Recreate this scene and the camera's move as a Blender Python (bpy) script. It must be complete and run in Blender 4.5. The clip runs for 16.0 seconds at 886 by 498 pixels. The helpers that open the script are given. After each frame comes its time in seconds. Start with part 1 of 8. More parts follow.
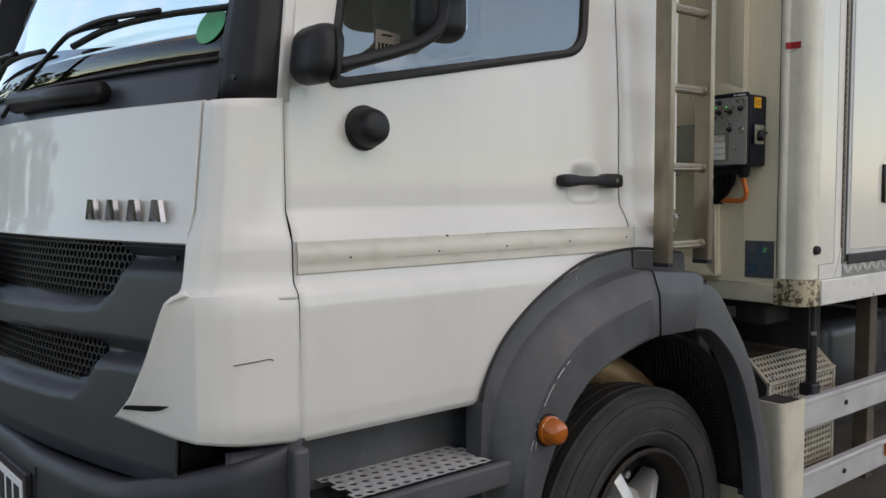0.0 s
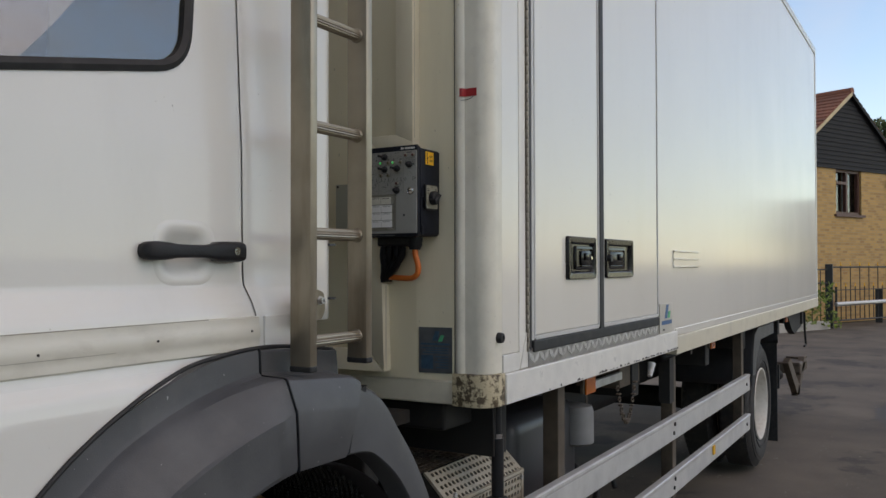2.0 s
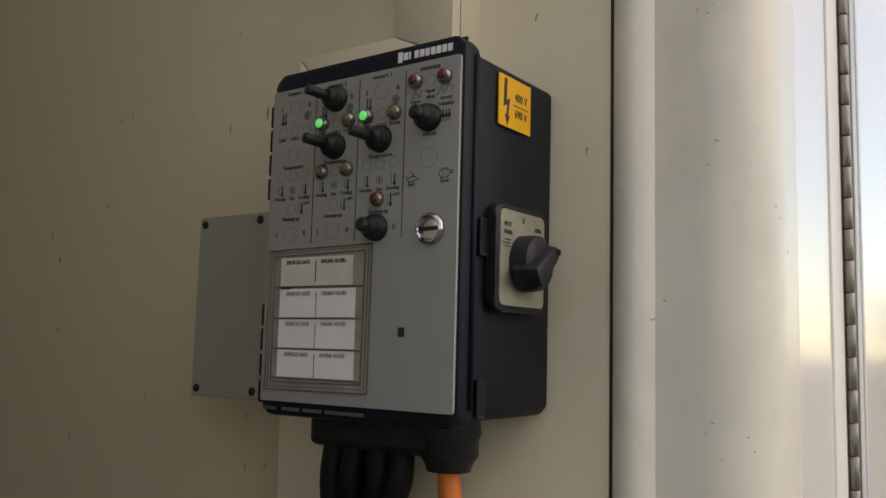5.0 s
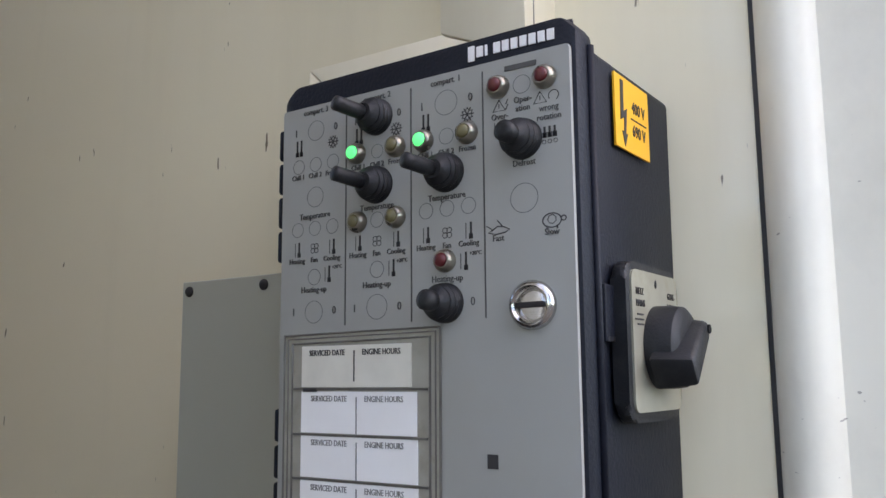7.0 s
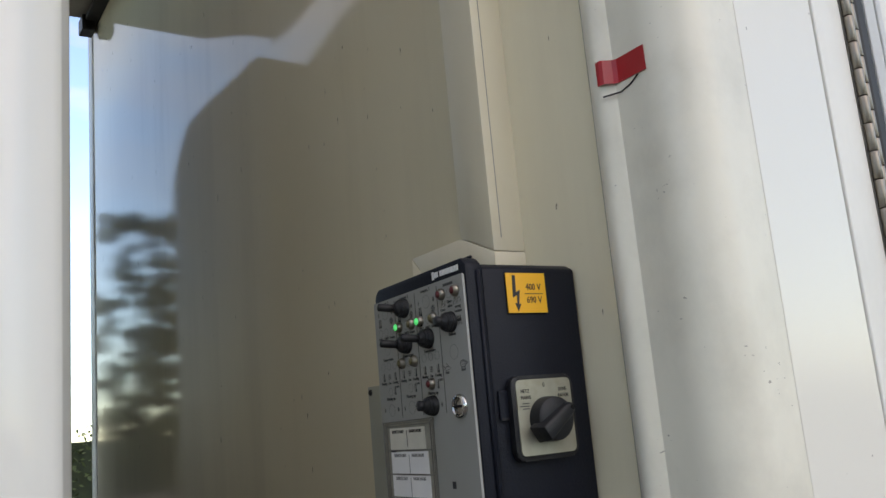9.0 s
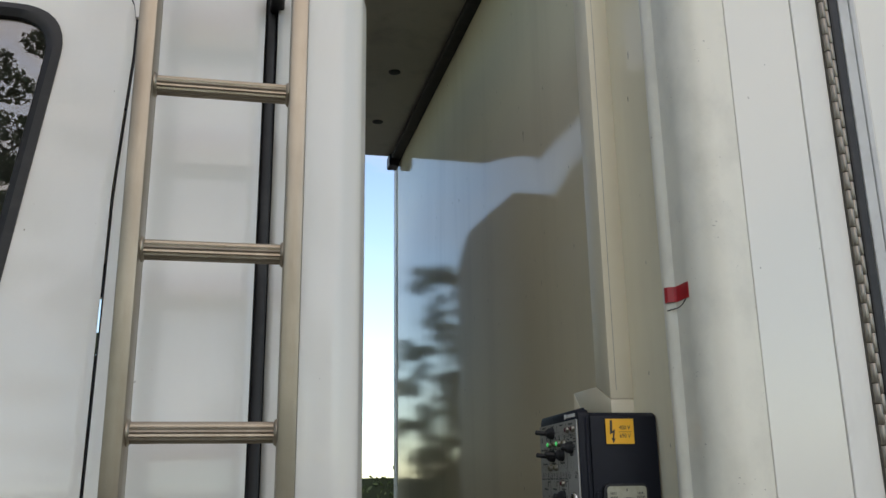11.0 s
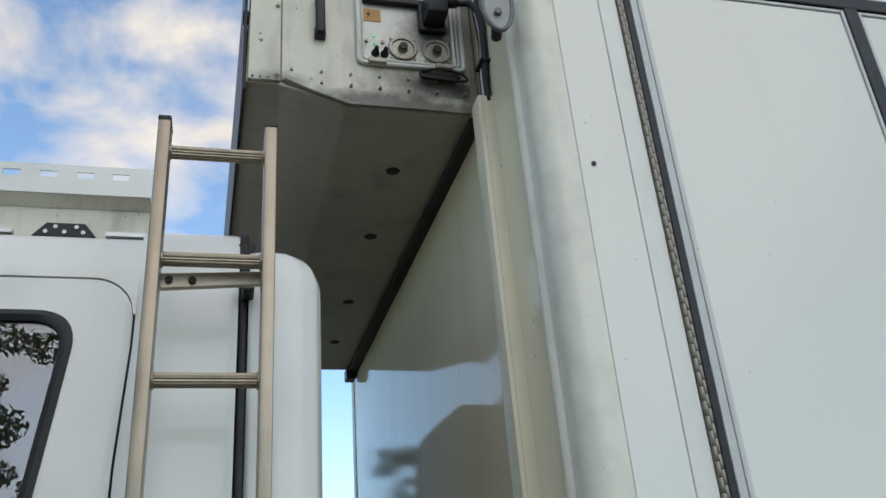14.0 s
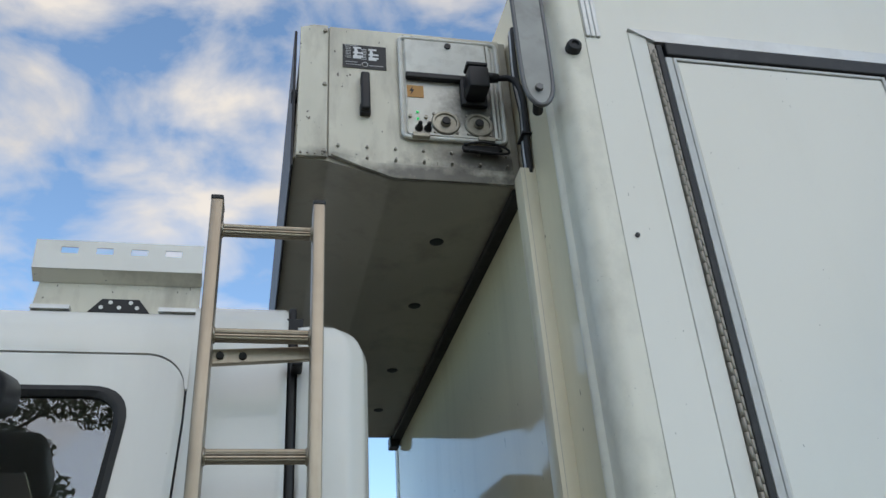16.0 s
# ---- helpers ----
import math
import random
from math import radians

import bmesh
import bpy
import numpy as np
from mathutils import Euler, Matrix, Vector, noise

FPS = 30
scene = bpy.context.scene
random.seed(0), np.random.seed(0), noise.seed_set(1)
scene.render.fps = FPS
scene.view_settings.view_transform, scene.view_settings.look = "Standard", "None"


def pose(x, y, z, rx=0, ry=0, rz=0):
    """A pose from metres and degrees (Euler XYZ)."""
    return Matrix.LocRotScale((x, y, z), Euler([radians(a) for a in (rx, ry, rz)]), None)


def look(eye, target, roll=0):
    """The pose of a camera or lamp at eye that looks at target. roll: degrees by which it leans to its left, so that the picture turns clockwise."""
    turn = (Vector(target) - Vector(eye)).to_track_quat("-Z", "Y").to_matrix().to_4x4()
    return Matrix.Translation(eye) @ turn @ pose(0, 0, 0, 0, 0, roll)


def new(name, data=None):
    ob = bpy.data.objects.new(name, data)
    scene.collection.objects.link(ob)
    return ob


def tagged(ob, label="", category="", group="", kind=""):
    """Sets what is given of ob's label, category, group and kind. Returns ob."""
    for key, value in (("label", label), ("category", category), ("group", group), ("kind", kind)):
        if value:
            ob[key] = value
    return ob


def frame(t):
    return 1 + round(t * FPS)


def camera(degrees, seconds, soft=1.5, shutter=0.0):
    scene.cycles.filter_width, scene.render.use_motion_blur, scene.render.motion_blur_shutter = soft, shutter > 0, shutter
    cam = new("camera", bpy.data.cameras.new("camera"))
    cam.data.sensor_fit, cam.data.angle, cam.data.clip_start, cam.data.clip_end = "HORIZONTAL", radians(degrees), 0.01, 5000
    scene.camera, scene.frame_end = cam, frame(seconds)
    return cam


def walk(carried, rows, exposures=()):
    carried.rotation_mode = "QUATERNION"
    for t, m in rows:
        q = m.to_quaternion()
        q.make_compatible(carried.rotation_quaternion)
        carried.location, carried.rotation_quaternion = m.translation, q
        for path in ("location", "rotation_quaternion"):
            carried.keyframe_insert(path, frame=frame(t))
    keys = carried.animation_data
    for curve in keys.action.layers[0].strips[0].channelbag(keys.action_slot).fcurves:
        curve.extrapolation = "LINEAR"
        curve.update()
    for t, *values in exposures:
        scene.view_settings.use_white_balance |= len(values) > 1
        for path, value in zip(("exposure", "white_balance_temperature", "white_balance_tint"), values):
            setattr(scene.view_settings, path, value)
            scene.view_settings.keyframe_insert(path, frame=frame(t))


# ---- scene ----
cam = camera(54.2, 16.0)
PATH = [
    (0, (0.041, 0.041, 1.644), (1.334, 1.561, 1.511), -0.2),
    (0.5, (0.015, 0.13, 1.692), (1.561, 1.391, 1.553), -0.6),
    (1, (0.181, 0.177, 1.67), (1.902, 1.191, 1.566), -0.0),
    (1.5, (0.497, 0.248, 1.668), (2.212, 1.277, 1.641), 0.3),
    (2, (0.793, 0.413, 1.646), (2.526, 1.411, 1.682), -0.1),
    (2.5, (1.099, 0.596, 1.67), (2.852, 1.559, 1.688), -0.9),
    (3, (1.51, 0.708, 1.688), (3.233, 1.724, 1.667), -0.7),
    (3.5, (1.811, 0.895, 1.666), (3.523, 1.929, 1.654), -0.4),
    (4, (2.095, 1.122, 1.704), (3.796, 2.17, 1.785), 0.0),
    (4.5, (2.361, 1.303, 1.742), (4.001, 2.433, 1.925), 1.0),
    (5, (2.535, 1.457, 1.788), (4.161, 2.599, 2.013), 1.5),
    (5.2, (2.566, 1.516, 1.791), (4.208, 2.625, 2.063), 1.5),
    (7.3, (2.666, 1.623, 1.866), (4.312, 2.721, 2.16), -1.5),
    (7.5, (2.666, 1.598, 1.882), (4.303, 2.71, 2.174), -2.9),
    (8, (2.667, 1.518, 1.866), (4.133, 2.849, 2.148), -4.0),
    (8.5, (2.655, 1.342, 1.851), (3.815, 2.944, 2.145), -3.5),
    (9, (2.579, 1.11, 1.861), (3.626, 2.77, 2.244), -5.1),
    (9.5, (2.533, 0.901, 1.876), (3.43, 2.623, 2.355), -4.8),
    (10, (2.53, 0.716, 1.873), (3.183, 2.529, 2.411), -2.2),
    (10.2, (2.538, 0.658, 1.902), (3.077, 2.518, 2.404), -1.9),
    (12.3, (2.502, 0.172, 1.887), (2.842, 2.027, 2.553), -1.5),
    (12.5, (2.517, 0.134, 1.888), (2.85, 1.976, 2.592), -2.1),
    (13, (2.503, 0.073, 1.913), (2.914, 1.856, 2.721), -3.8),
    (13.5, (2.498, 0.061, 1.927), (2.953, 1.805, 2.794), -4.4),
    (14, (2.492, 0.067, 1.931), (2.968, 1.791, 2.826), -4.7),
    (14.5, (2.485, 0.062, 1.93), (2.967, 1.78, 2.832), -5.2),
    (15, (2.482, 0.068, 1.933), (2.965, 1.777, 2.852), -5.1),
    (15.5, (2.479, 0.054, 1.93), (2.933, 1.748, 2.892), -4.6),
    (16, (2.475, 0.04, 1.947), (2.855, 1.715, 2.971), -4.0),
]
EXPOSURE = [(0.0, -1.18, 9400, 23), (0.5, -0.92, 9650, 22), (1.0, -1.23, 9550, 23), (1.5, -1.24, 9450, 23), (2.0, -1.39, 9250, 23), (2.5, -1.53, 8950, 22), (3.5, -1.14, 9900, 25), (4.0, -1.12, 9950, 25), (5.0, -0.80, 10700, 27),
            (7.5, 0.48, 7750, 27), (8.0, 0.03, 7900, 28), (8.5, -0.18, 8750, 25), (9.0, -0.72, 8850, 22), (10.0, -1.17, 9050, 22), (12.5, -1.18, 8150, 12), (14.5, -1.22, 7950, 12), (16.0, -1.31, 7750, 12)]
walk(cam, [(t, look(eye, target, roll)) for t, eye, target, roll in PATH], EXPOSURE)

# ---- world, sun ----
world = bpy.data.worlds.new("sky")
scene.world = world
world.use_nodes = True
wn, wl = world.node_tree.nodes, world.node_tree.links
wn.clear()
w_out = wn.new("ShaderNodeOutputWorld")
w_bg = wn.new("ShaderNodeBackground")
w_sky = wn.new("ShaderNodeTexSky")
w_sky.sky_type = "NISHITA"
w_sky.sun_disc = False
w_sky.sun_elevation, w_sky.sun_rotation = radians(37.5), radians(170.5)
w_sky.dust_density, w_sky.air_density, w_sky.ozone_density = 0.3, 1.0, 1.6
w_co = wn.new("ShaderNodeTexCoord")
w_map = wn.new("ShaderNodeMapping")
w_map.inputs["Scale"].default_value = (1.0, 1.0, 1.9)
w_noise = wn.new("ShaderNodeTexNoise")
w_noise.inputs["Scale"].default_value = 6.2
w_noise.inputs["Detail"].default_value = 7.0
w_noise.inputs["Roughness"].default_value = 0.52
w_noise.inputs["Distortion"].default_value = 0.35
w_ramp = wn.new("ShaderNodeValToRGB")
w_ramp.color_ramp.elements[0].position, w_ramp.color_ramp.elements[1].position = 0.41, 0.65
w_tone = wn.new("ShaderNodeTexNoise")
w_tone.inputs["Scale"].default_value = 5.0
w_tone.inputs["Detail"].default_value = 4.0
w_grey = wn.new("ShaderNodeMix")
w_grey.data_type = "RGBA"
w_grey.inputs["A"].default_value = (12.1, 12.8, 13.9, 1)
w_grey.inputs["B"].default_value = (20.3, 21.0, 22.2, 1)
w_mix = wn.new("ShaderNodeMix")
w_mix.data_type = "RGBA"
wl.new(w_co.outputs["Generated"], w_map.inputs["Vector"])
wl.new(w_map.outputs["Vector"], w_noise.inputs["Vector"])
wl.new(w_map.outputs["Vector"], w_tone.inputs["Vector"])
wl.new(w_noise.outputs["Fac"], w_ramp.inputs["Fac"])
wl.new(w_tone.outputs["Fac"], w_grey.inputs["Factor"])
w_sep = wn.new("ShaderNodeSeparateXYZ")
w_high = wn.new("ShaderNodeMapRange")
w_high.interpolation_type = "SMOOTHSTEP"
w_high.inputs["From Min"].default_value, w_high.inputs["From Max"].default_value = 0.22, 0.55
w_high.inputs["To Min"].default_value = 0.12
w_cover = wn.new("ShaderNodeMath")
w_cover.operation = "MULTIPLY"
wl.new(w_co.outputs["Generated"], w_sep.inputs["Vector"])
wl.new(w_sep.outputs["Z"], w_high.inputs["Value"])
wl.new(w_ramp.outputs["Color"], w_cover.inputs[0])
wl.new(w_high.outputs["Result"], w_cover.inputs[1])
wl.new(w_cover.outputs["Value"], w_mix.inputs["Factor"])
w_blue = wn.new("ShaderNodeMix")
w_blue.data_type, w_blue.blend_type = "RGBA", "MULTIPLY"
w_blue.inputs["Factor"].default_value = 1.0
w_blue.inputs["B"].default_value = (4.0, 5.15, 5.9, 1)
wl.new(w_sky.outputs["Color"], w_blue.inputs["A"])
wl.new(w_blue.outputs["Result"], w_mix.inputs["A"])
wl.new(w_grey.outputs["Result"], w_mix.inputs["B"])
wl.new(w_mix.outputs["Result"], w_bg.inputs["Color"])
w_bg.inputs["Strength"].default_value = 0.115
wl.new(w_bg.outputs["Background"], w_out.inputs["Surface"])

sun_data = bpy.data.lights.new("sun", "SUN")
sun_data.energy, sun_data.angle, sun_data.color = 1.5, radians(60), (1.0, 0.91, 0.79)
sun = new("sun", sun_data)
sun.matrix_world = look((1.5, -9, 7), (0, 0, 0))

# ---- materials ----


def mat(name, color, rough=0.5, metal=0.0, vary=0.12, scale=6.0, bump=0.0, bump_scale=120.0, stain=None, stain_amount=0.0,
        stain_scale=3.0, stain_edge=(0.5, 0.78), streak=1.0, coat=0.0, rough_vary=0.1, piece=0.0, spec=0.5, specks=None, speck_scale=45.0, speck_long=0.35, speck_edge=0.72):
    """Principled material: base colour varied at two scales, stains (streaked along z when streak < 1), fine relief."""
    m = bpy.data.materials.new(name)
    m.use_nodes = True
    n, l = m.node_tree.nodes, m.node_tree.links
    b = n["Principled BSDF"]
    co = n.new("ShaderNodeTexCoord")
    big = n.new("ShaderNodeTexNoise")
    big.inputs["Scale"].default_value, big.inputs["Detail"].default_value = scale, 6.0
    l.new(co.outputs["Object"], big.inputs["Vector"])
    ramp = n.new("ShaderNodeValToRGB")
    lo = [max(0.0, c * (1 - vary)) for c in color]
    hi = [min(1.0, c * (1 + vary)) for c in color]
    ramp.color_ramp.elements[0].color, ramp.color_ramp.elements[1].color = (*lo, 1), (*hi, 1)
    ramp.color_ramp.elements[0].position, ramp.color_ramp.elements[1].position = 0.3, 0.7
    l.new(big.outputs["Fac"], ramp.inputs["Fac"])
    col = ramp.outputs["Color"]
    fine = n.new("ShaderNodeTexNoise")
    fine.inputs["Scale"].default_value, fine.inputs["Detail"].default_value = bump_scale, 4.0
    l.new(co.outputs["Object"], fine.inputs["Vector"])
    if piece:
        info = n.new("ShaderNodeObjectInfo")
        shift = n.new("ShaderNodeHueSaturation")
        span = n.new("ShaderNodeMapRange")
        span.inputs["To Min"].default_value, span.inputs["To Max"].default_value = 1 - piece, 1 + piece
        l.new(info.outputs["Random"], span.inputs["Value"])
        l.new(span.outputs["Result"], shift.inputs["Value"])
        l.new(col, shift.inputs["Color"])
        col = shift.outputs["Color"]
    if stain_amount:
        mp = n.new("ShaderNodeMapping")
        mp.inputs["Scale"].default_value = (1, 1, streak)
        sn = n.new("ShaderNodeTexNoise")
        sn.inputs["Scale"].default_value, sn.inputs["Detail"].default_value, sn.inputs["Roughness"].default_value = stain_scale, 8.0, 0.62
        l.new(co.outputs["Object"], mp.inputs["Vector"])
        l.new(mp.outputs["Vector"], sn.inputs["Vector"])
        sr = n.new("ShaderNodeValToRGB")
        sr.color_ramp.elements[0].position, sr.color_ramp.elements[1].position = stain_edge
        sr.color_ramp.elements[1].color = (stain_amount,) * 3 + (1,)
        l.new(sn.outputs["Fac"], sr.inputs["Fac"])
        mx = n.new("ShaderNodeMix")
        mx.data_type = "RGBA"
        mx.inputs["B"].default_value = (*stain, 1)
        l.new(sr.outputs["Color"], mx.inputs["Factor"])
        l.new(col, mx.inputs["A"])
        col = mx.outputs["Result"]
    if specks:
        # sparse chips and dashes, longer along z, in loose clusters
        mp = n.new("ShaderNodeMapping")
        mp.inputs["Scale"].default_value = (1, 1, speck_long)
        sp, cl = n.new("ShaderNodeTexNoise"), n.new("ShaderNodeTexNoise")
        sp.inputs["Scale"].default_value, sp.inputs["Detail"].default_value = speck_scale, 2.0
        cl.inputs["Scale"].default_value, cl.inputs["Detail"].default_value = speck_scale * 0.12, 3.0
        l.new(co.outputs["Object"], mp.inputs["Vector"])
        l.new(mp.outputs["Vector"], sp.inputs["Vector"])
        l.new(co.outputs["Object"], cl.inputs["Vector"])
        ad = n.new("ShaderNodeMath")
        ad.operation = "MULTIPLY_ADD"
        ad.inputs[1].default_value = 0.35
        l.new(cl.outputs["Fac"], ad.inputs[0])
        l.new(sp.outputs["Fac"], ad.inputs[2])
        se = n.new("ShaderNodeMapRange")
        se.inputs["From Min"].default_value, se.inputs["From Max"].default_value = speck_edge + 0.175, speck_edge + 0.2
        l.new(ad.outputs["Value"], se.inputs["Value"])
        sx = n.new("ShaderNodeMix")
        sx.data_type = "RGBA"
        sx.inputs["B"].default_value = (*specks, 1)
        l.new(se.outputs["Result"], sx.inputs["Factor"])
        l.new(col, sx.inputs["A"])
        col = sx.outputs["Result"]
    l.new(col, b.inputs["Base Color"])
    rr = n.new("ShaderNodeMapRange")
    rr.inputs["To Min"].default_value, rr.inputs["To Max"].default_value = max(0.02, rough - rough_vary), min(1, rough + rough_vary)
    l.new(big.outputs["Fac"], rr.inputs["Value"])
    l.new(rr.outputs["Result"], b.inputs["Roughness"])
    b.inputs["Metallic"].default_value = metal
    b.inputs["Coat Weight"].default_value = coat
    b.inputs["Coat Roughness"].default_value = 0.035
    b.inputs["Specular IOR Level"].default_value = spec
    if bump:
        bp = n.new("ShaderNodeBump")
        bp.inputs["Strength"].default_value, bp.inputs["Distance"].default_value = bump, 0.002
        l.new(fine.outputs["Fac"], bp.inputs["Height"])
        l.new(bp.outputs["Normal"], b.inputs["Normal"])
    return m


def glow(name, color, strength):
    m = bpy.data.materials.new(name)
    m.use_nodes = True
    b = m.node_tree.nodes["Principled BSDF"]
    b.inputs["Base Color"].default_value = (*color, 1)
    b.inputs["Emission Color"].default_value = (*color, 1)
    b.inputs["Emission Strength"].default_value = strength
    return m


def glass(name, color, rough=0.0, ior=1.5):
    m = bpy.data.materials.new(name)
    m.use_nodes = True
    b = m.node_tree.nodes["Principled BSDF"]
    b.inputs["Base Color"].default_value = (*color, 1)
    b.inputs["Transmission Weight"].default_value = 1.0
    b.inputs["Roughness"].default_value = rough
    b.inputs["IOR"].default_value = ior
    return m


def scuffed(name, base, dirt, rough, metal, scale, edge=(0.45, 0.6), bump=0.3):
    """A worn skin: patches of a second colour with hard ragged edges."""
    m = mat(name, base, rough, metal, 0.08, scale, bump, 90.0)
    n, l = m.node_tree.nodes, m.node_tree.links
    b = n["Principled BSDF"]
    co = n.new("ShaderNodeTexCoord")
    no = n.new("ShaderNodeTexNoise")
    no.inputs["Scale"].default_value, no.inputs["Detail"].default_value, no.inputs["Roughness"].default_value = scale, 10, 0.7
    l.new(co.outputs["Object"], no.inputs["Vector"])
    rp = n.new("ShaderNodeValToRGB")
    rp.color_ramp.elements[0].position, rp.color_ramp.elements[1].position = edge
    l.new(no.outputs["Fac"], rp.inputs["Fac"])
    mx = n.new("ShaderNodeMix")
    mx.data_type = "RGBA"
    old = b.inputs["Base Color"].links[0].from_socket
    l.new(rp.outputs["Color"], mx.inputs["Factor"])
    l.new(old, mx.inputs["A"])
    mx.inputs["B"].default_value = (*dirt, 1)
    l.new(mx.outputs["Result"], b.inputs["Base Color"])
    return m


CAB_WHITE = mat("cab_white_paint", (0.76, 0.745, 0.695), 0.38, vary=0.025, scale=2.0, coat=0.55, stain=(0.55, 0.53, 0.47), stain_amount=0.18, stain_scale=7, streak=0.25, bump=0.02, specks=(0.3, 0.27, 0.22), speck_scale=110, speck_long=0.8, speck_edge=0.805)
CREAM = mat("cream_body_panel", (0.745, 0.668, 0.495), 0.07, spec=0.31, vary=0.03, scale=1.6, stain=(0.42, 0.36, 0.26), stain_amount=0.28, stain_scale=5, streak=0.12, rough_vary=0.02, bump=0.2, bump_scale=6, specks=(0.2, 0.165, 0.12), speck_scale=150, speck_long=0.25, speck_edge=0.77)
SIDE_WHITE = mat("white_side_panel", (0.76, 0.735, 0.66), 0.16, vary=0.02, scale=1.2, stain=(0.62, 0.59, 0.5), stain_amount=0.22, stain_scale=3, streak=0.15, rough_vary=0.05, bump=0.012, bump_scale=40, specks=(0.4, 0.38, 0.33), speck_scale=110, speck_long=0.6, speck_edge=0.775)
CORNER_WHITE = mat("corner_post_paint", (0.745, 0.71, 0.605), 0.33, vary=0.04, scale=5, stain=(0.43, 0.41, 0.34), stain_amount=0.36, stain_scale=13, stain_edge=(0.45, 0.74), streak=0.8, bump=0.05, bump_scale=45, specks=(0.36, 0.335, 0.28), speck_scale=120, speck_long=2.2, speck_edge=0.757)
SILL = mat("cream_sill", (0.67, 0.62, 0.495), 0.35, vary=0.05, scale=5, stain=(0.35, 0.3, 0.24), stain_amount=0.4, stain_scale=8, bump=0.05)
TRUNKING = mat("cream_trunking", (0.77, 0.69, 0.53), 0.4, vary=0.04, scale=4, stain=(0.45, 0.38, 0.28), stain_amount=0.3, stain_scale=9, streak=0.3, bump=0.03)
UNIT_WHITE = mat("unit_casing", (0.68, 0.638, 0.53), 0.45, vary=0.08, scale=4, stain=(0.13, 0.105, 0.075), stain_amount=0.8, stain_scale=7, stain_edge=(0.46, 0.8), streak=0.3, bump=0.05, specks=(0.12, 0.1, 0.08), speck_scale=90, speck_long=0.5, speck_edge=0.735)
FLAP = mat("flap_paint", (0.70, 0.69, 0.64), 0.5, vary=0.06, scale=6, stain=(0.25, 0.22, 0.17), stain_amount=0.4, stain_scale=16, bump=0.03)
# Near the hue of unit_casing at little over half its brightness.
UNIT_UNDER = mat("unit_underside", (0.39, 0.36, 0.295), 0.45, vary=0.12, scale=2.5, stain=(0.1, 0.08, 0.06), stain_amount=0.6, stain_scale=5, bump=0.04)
ALU = mat("aluminium", (0.62, 0.62, 0.6), 0.42, metal=0.35, vary=0.12, scale=9, bump=0.08, bump_scale=200, stain=(0.25, 0.24, 0.22), stain_amount=0.35, stain_scale=18)
ALU_WORN = scuffed("scuffed_aluminium", (0.75, 0.735, 0.69), (0.42, 0.41, 0.39), 0.42, 0.1, 11.0, (0.6, 0.7))
STAINLESS = mat("ladder_steel", (0.36, 0.305, 0.235), 0.4, metal=0.75, vary=0.16, scale=8, bump=0.06, bump_scale=260, stain=(0.17, 0.115, 0.07), stain_amount=0.6, stain_scale=16, streak=0.15)
GALV = mat("galvanised_steel", (0.55, 0.55, 0.54), 0.45, metal=0.8, vary=0.15, scale=16, bump=0.08)
CHROME = mat("chrome", (0.75, 0.75, 0.76), 0.12, metal=1.0, vary=0.05)
PLASTIC = mat("dark_grey_plastic", (0.074, 0.076, 0.080), 0.45, vary=0.16, scale=7, bump=0.25, bump_scale=420, stain=(0.14, 0.14, 0.14), stain_amount=0.55, stain_scale=5, rough_vary=0.12, spec=0.4, specks=(0.3, 0.3, 0.3), speck_scale=110, speck_long=0.6, speck_edge=0.78)
GRILLE = mat("grille_plastic", (0.030, 0.033, 0.040), 0.42, spec=0.45, stain=(0.07, 0.07, 0.07), stain_amount=0.3, stain_scale=4, vary=0.1, scale=8, bump=0.15, bump_scale=300)
BLACK = mat("black_plastic", (0.013, 0.013, 0.015), 0.45, vary=0.15, scale=12, bump=0.2, bump_scale=300, spec=0.35)
RUBBER = mat("black_rubber", (0.014, 0.014, 0.015), 0.6, vary=0.2, scale=14, bump=0.1, stain=(0.07, 0.065, 0.06), stain_amount=0.4, stain_scale=20)
TYRE = mat("tyre_rubber", (0.03, 0.029, 0.028), 0.75, vary=0.2, scale=9, bump=0.3, bump_scale=160, stain=(0.1, 0.09, 0.075), stain_amount=0.5, stain_scale=10)
UNDER = mat("chassis_paint", (0.014, 0.013, 0.012), 0.75, vary=0.3, scale=6, bump=0.3, stain=(0.06, 0.045, 0.032), stain_amount=0.45, stain_scale=7)
RUSTY = mat("brown_bracket", (0.10, 0.075, 0.055), 0.65, vary=0.3, scale=12, bump=0.2, metal=0.2)
CASE = mat("control_case", (0.006, 0.008, 0.014), 0.5, vary=0.1, scale=14, bump=0.2, bump_scale=500, spec=0.2)
PANEL = mat("control_panel_plate", (0.285, 0.29, 0.275), 0.45, vary=0.04, scale=10, stain=(0.25, 0.24, 0.2), stain_amount=0.3, stain_scale=14, bump=0.03)
INK = mat("printed_ink", (0.02, 0.02, 0.022), 0.6, vary=0.0)
WHITE_INK = mat("white_print", (0.75, 0.75, 0.75), 0.5, vary=0.0)
PAPER = mat("label_paper", (0.78, 0.78, 0.78), 0.6, vary=0.03, scale=30)
YELLOW = mat("warning_yellow", (0.85, 0.42, 0.02), 0.45, vary=0.03, scale=20)
ORANGE = mat("orange_lens", (0.5, 0.11, 0.008), 0.2, vary=0.1, scale=20, coat=0.6)
CABLE_ORANGE = mat("orange_cable", (0.75, 0.17, 0.03), 0.5, vary=0.1, scale=20)
RED = mat("red_reflector", (0.42, 0.012, 0.018), 0.35, vary=0.12, scale=40)
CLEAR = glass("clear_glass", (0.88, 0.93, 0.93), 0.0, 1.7)
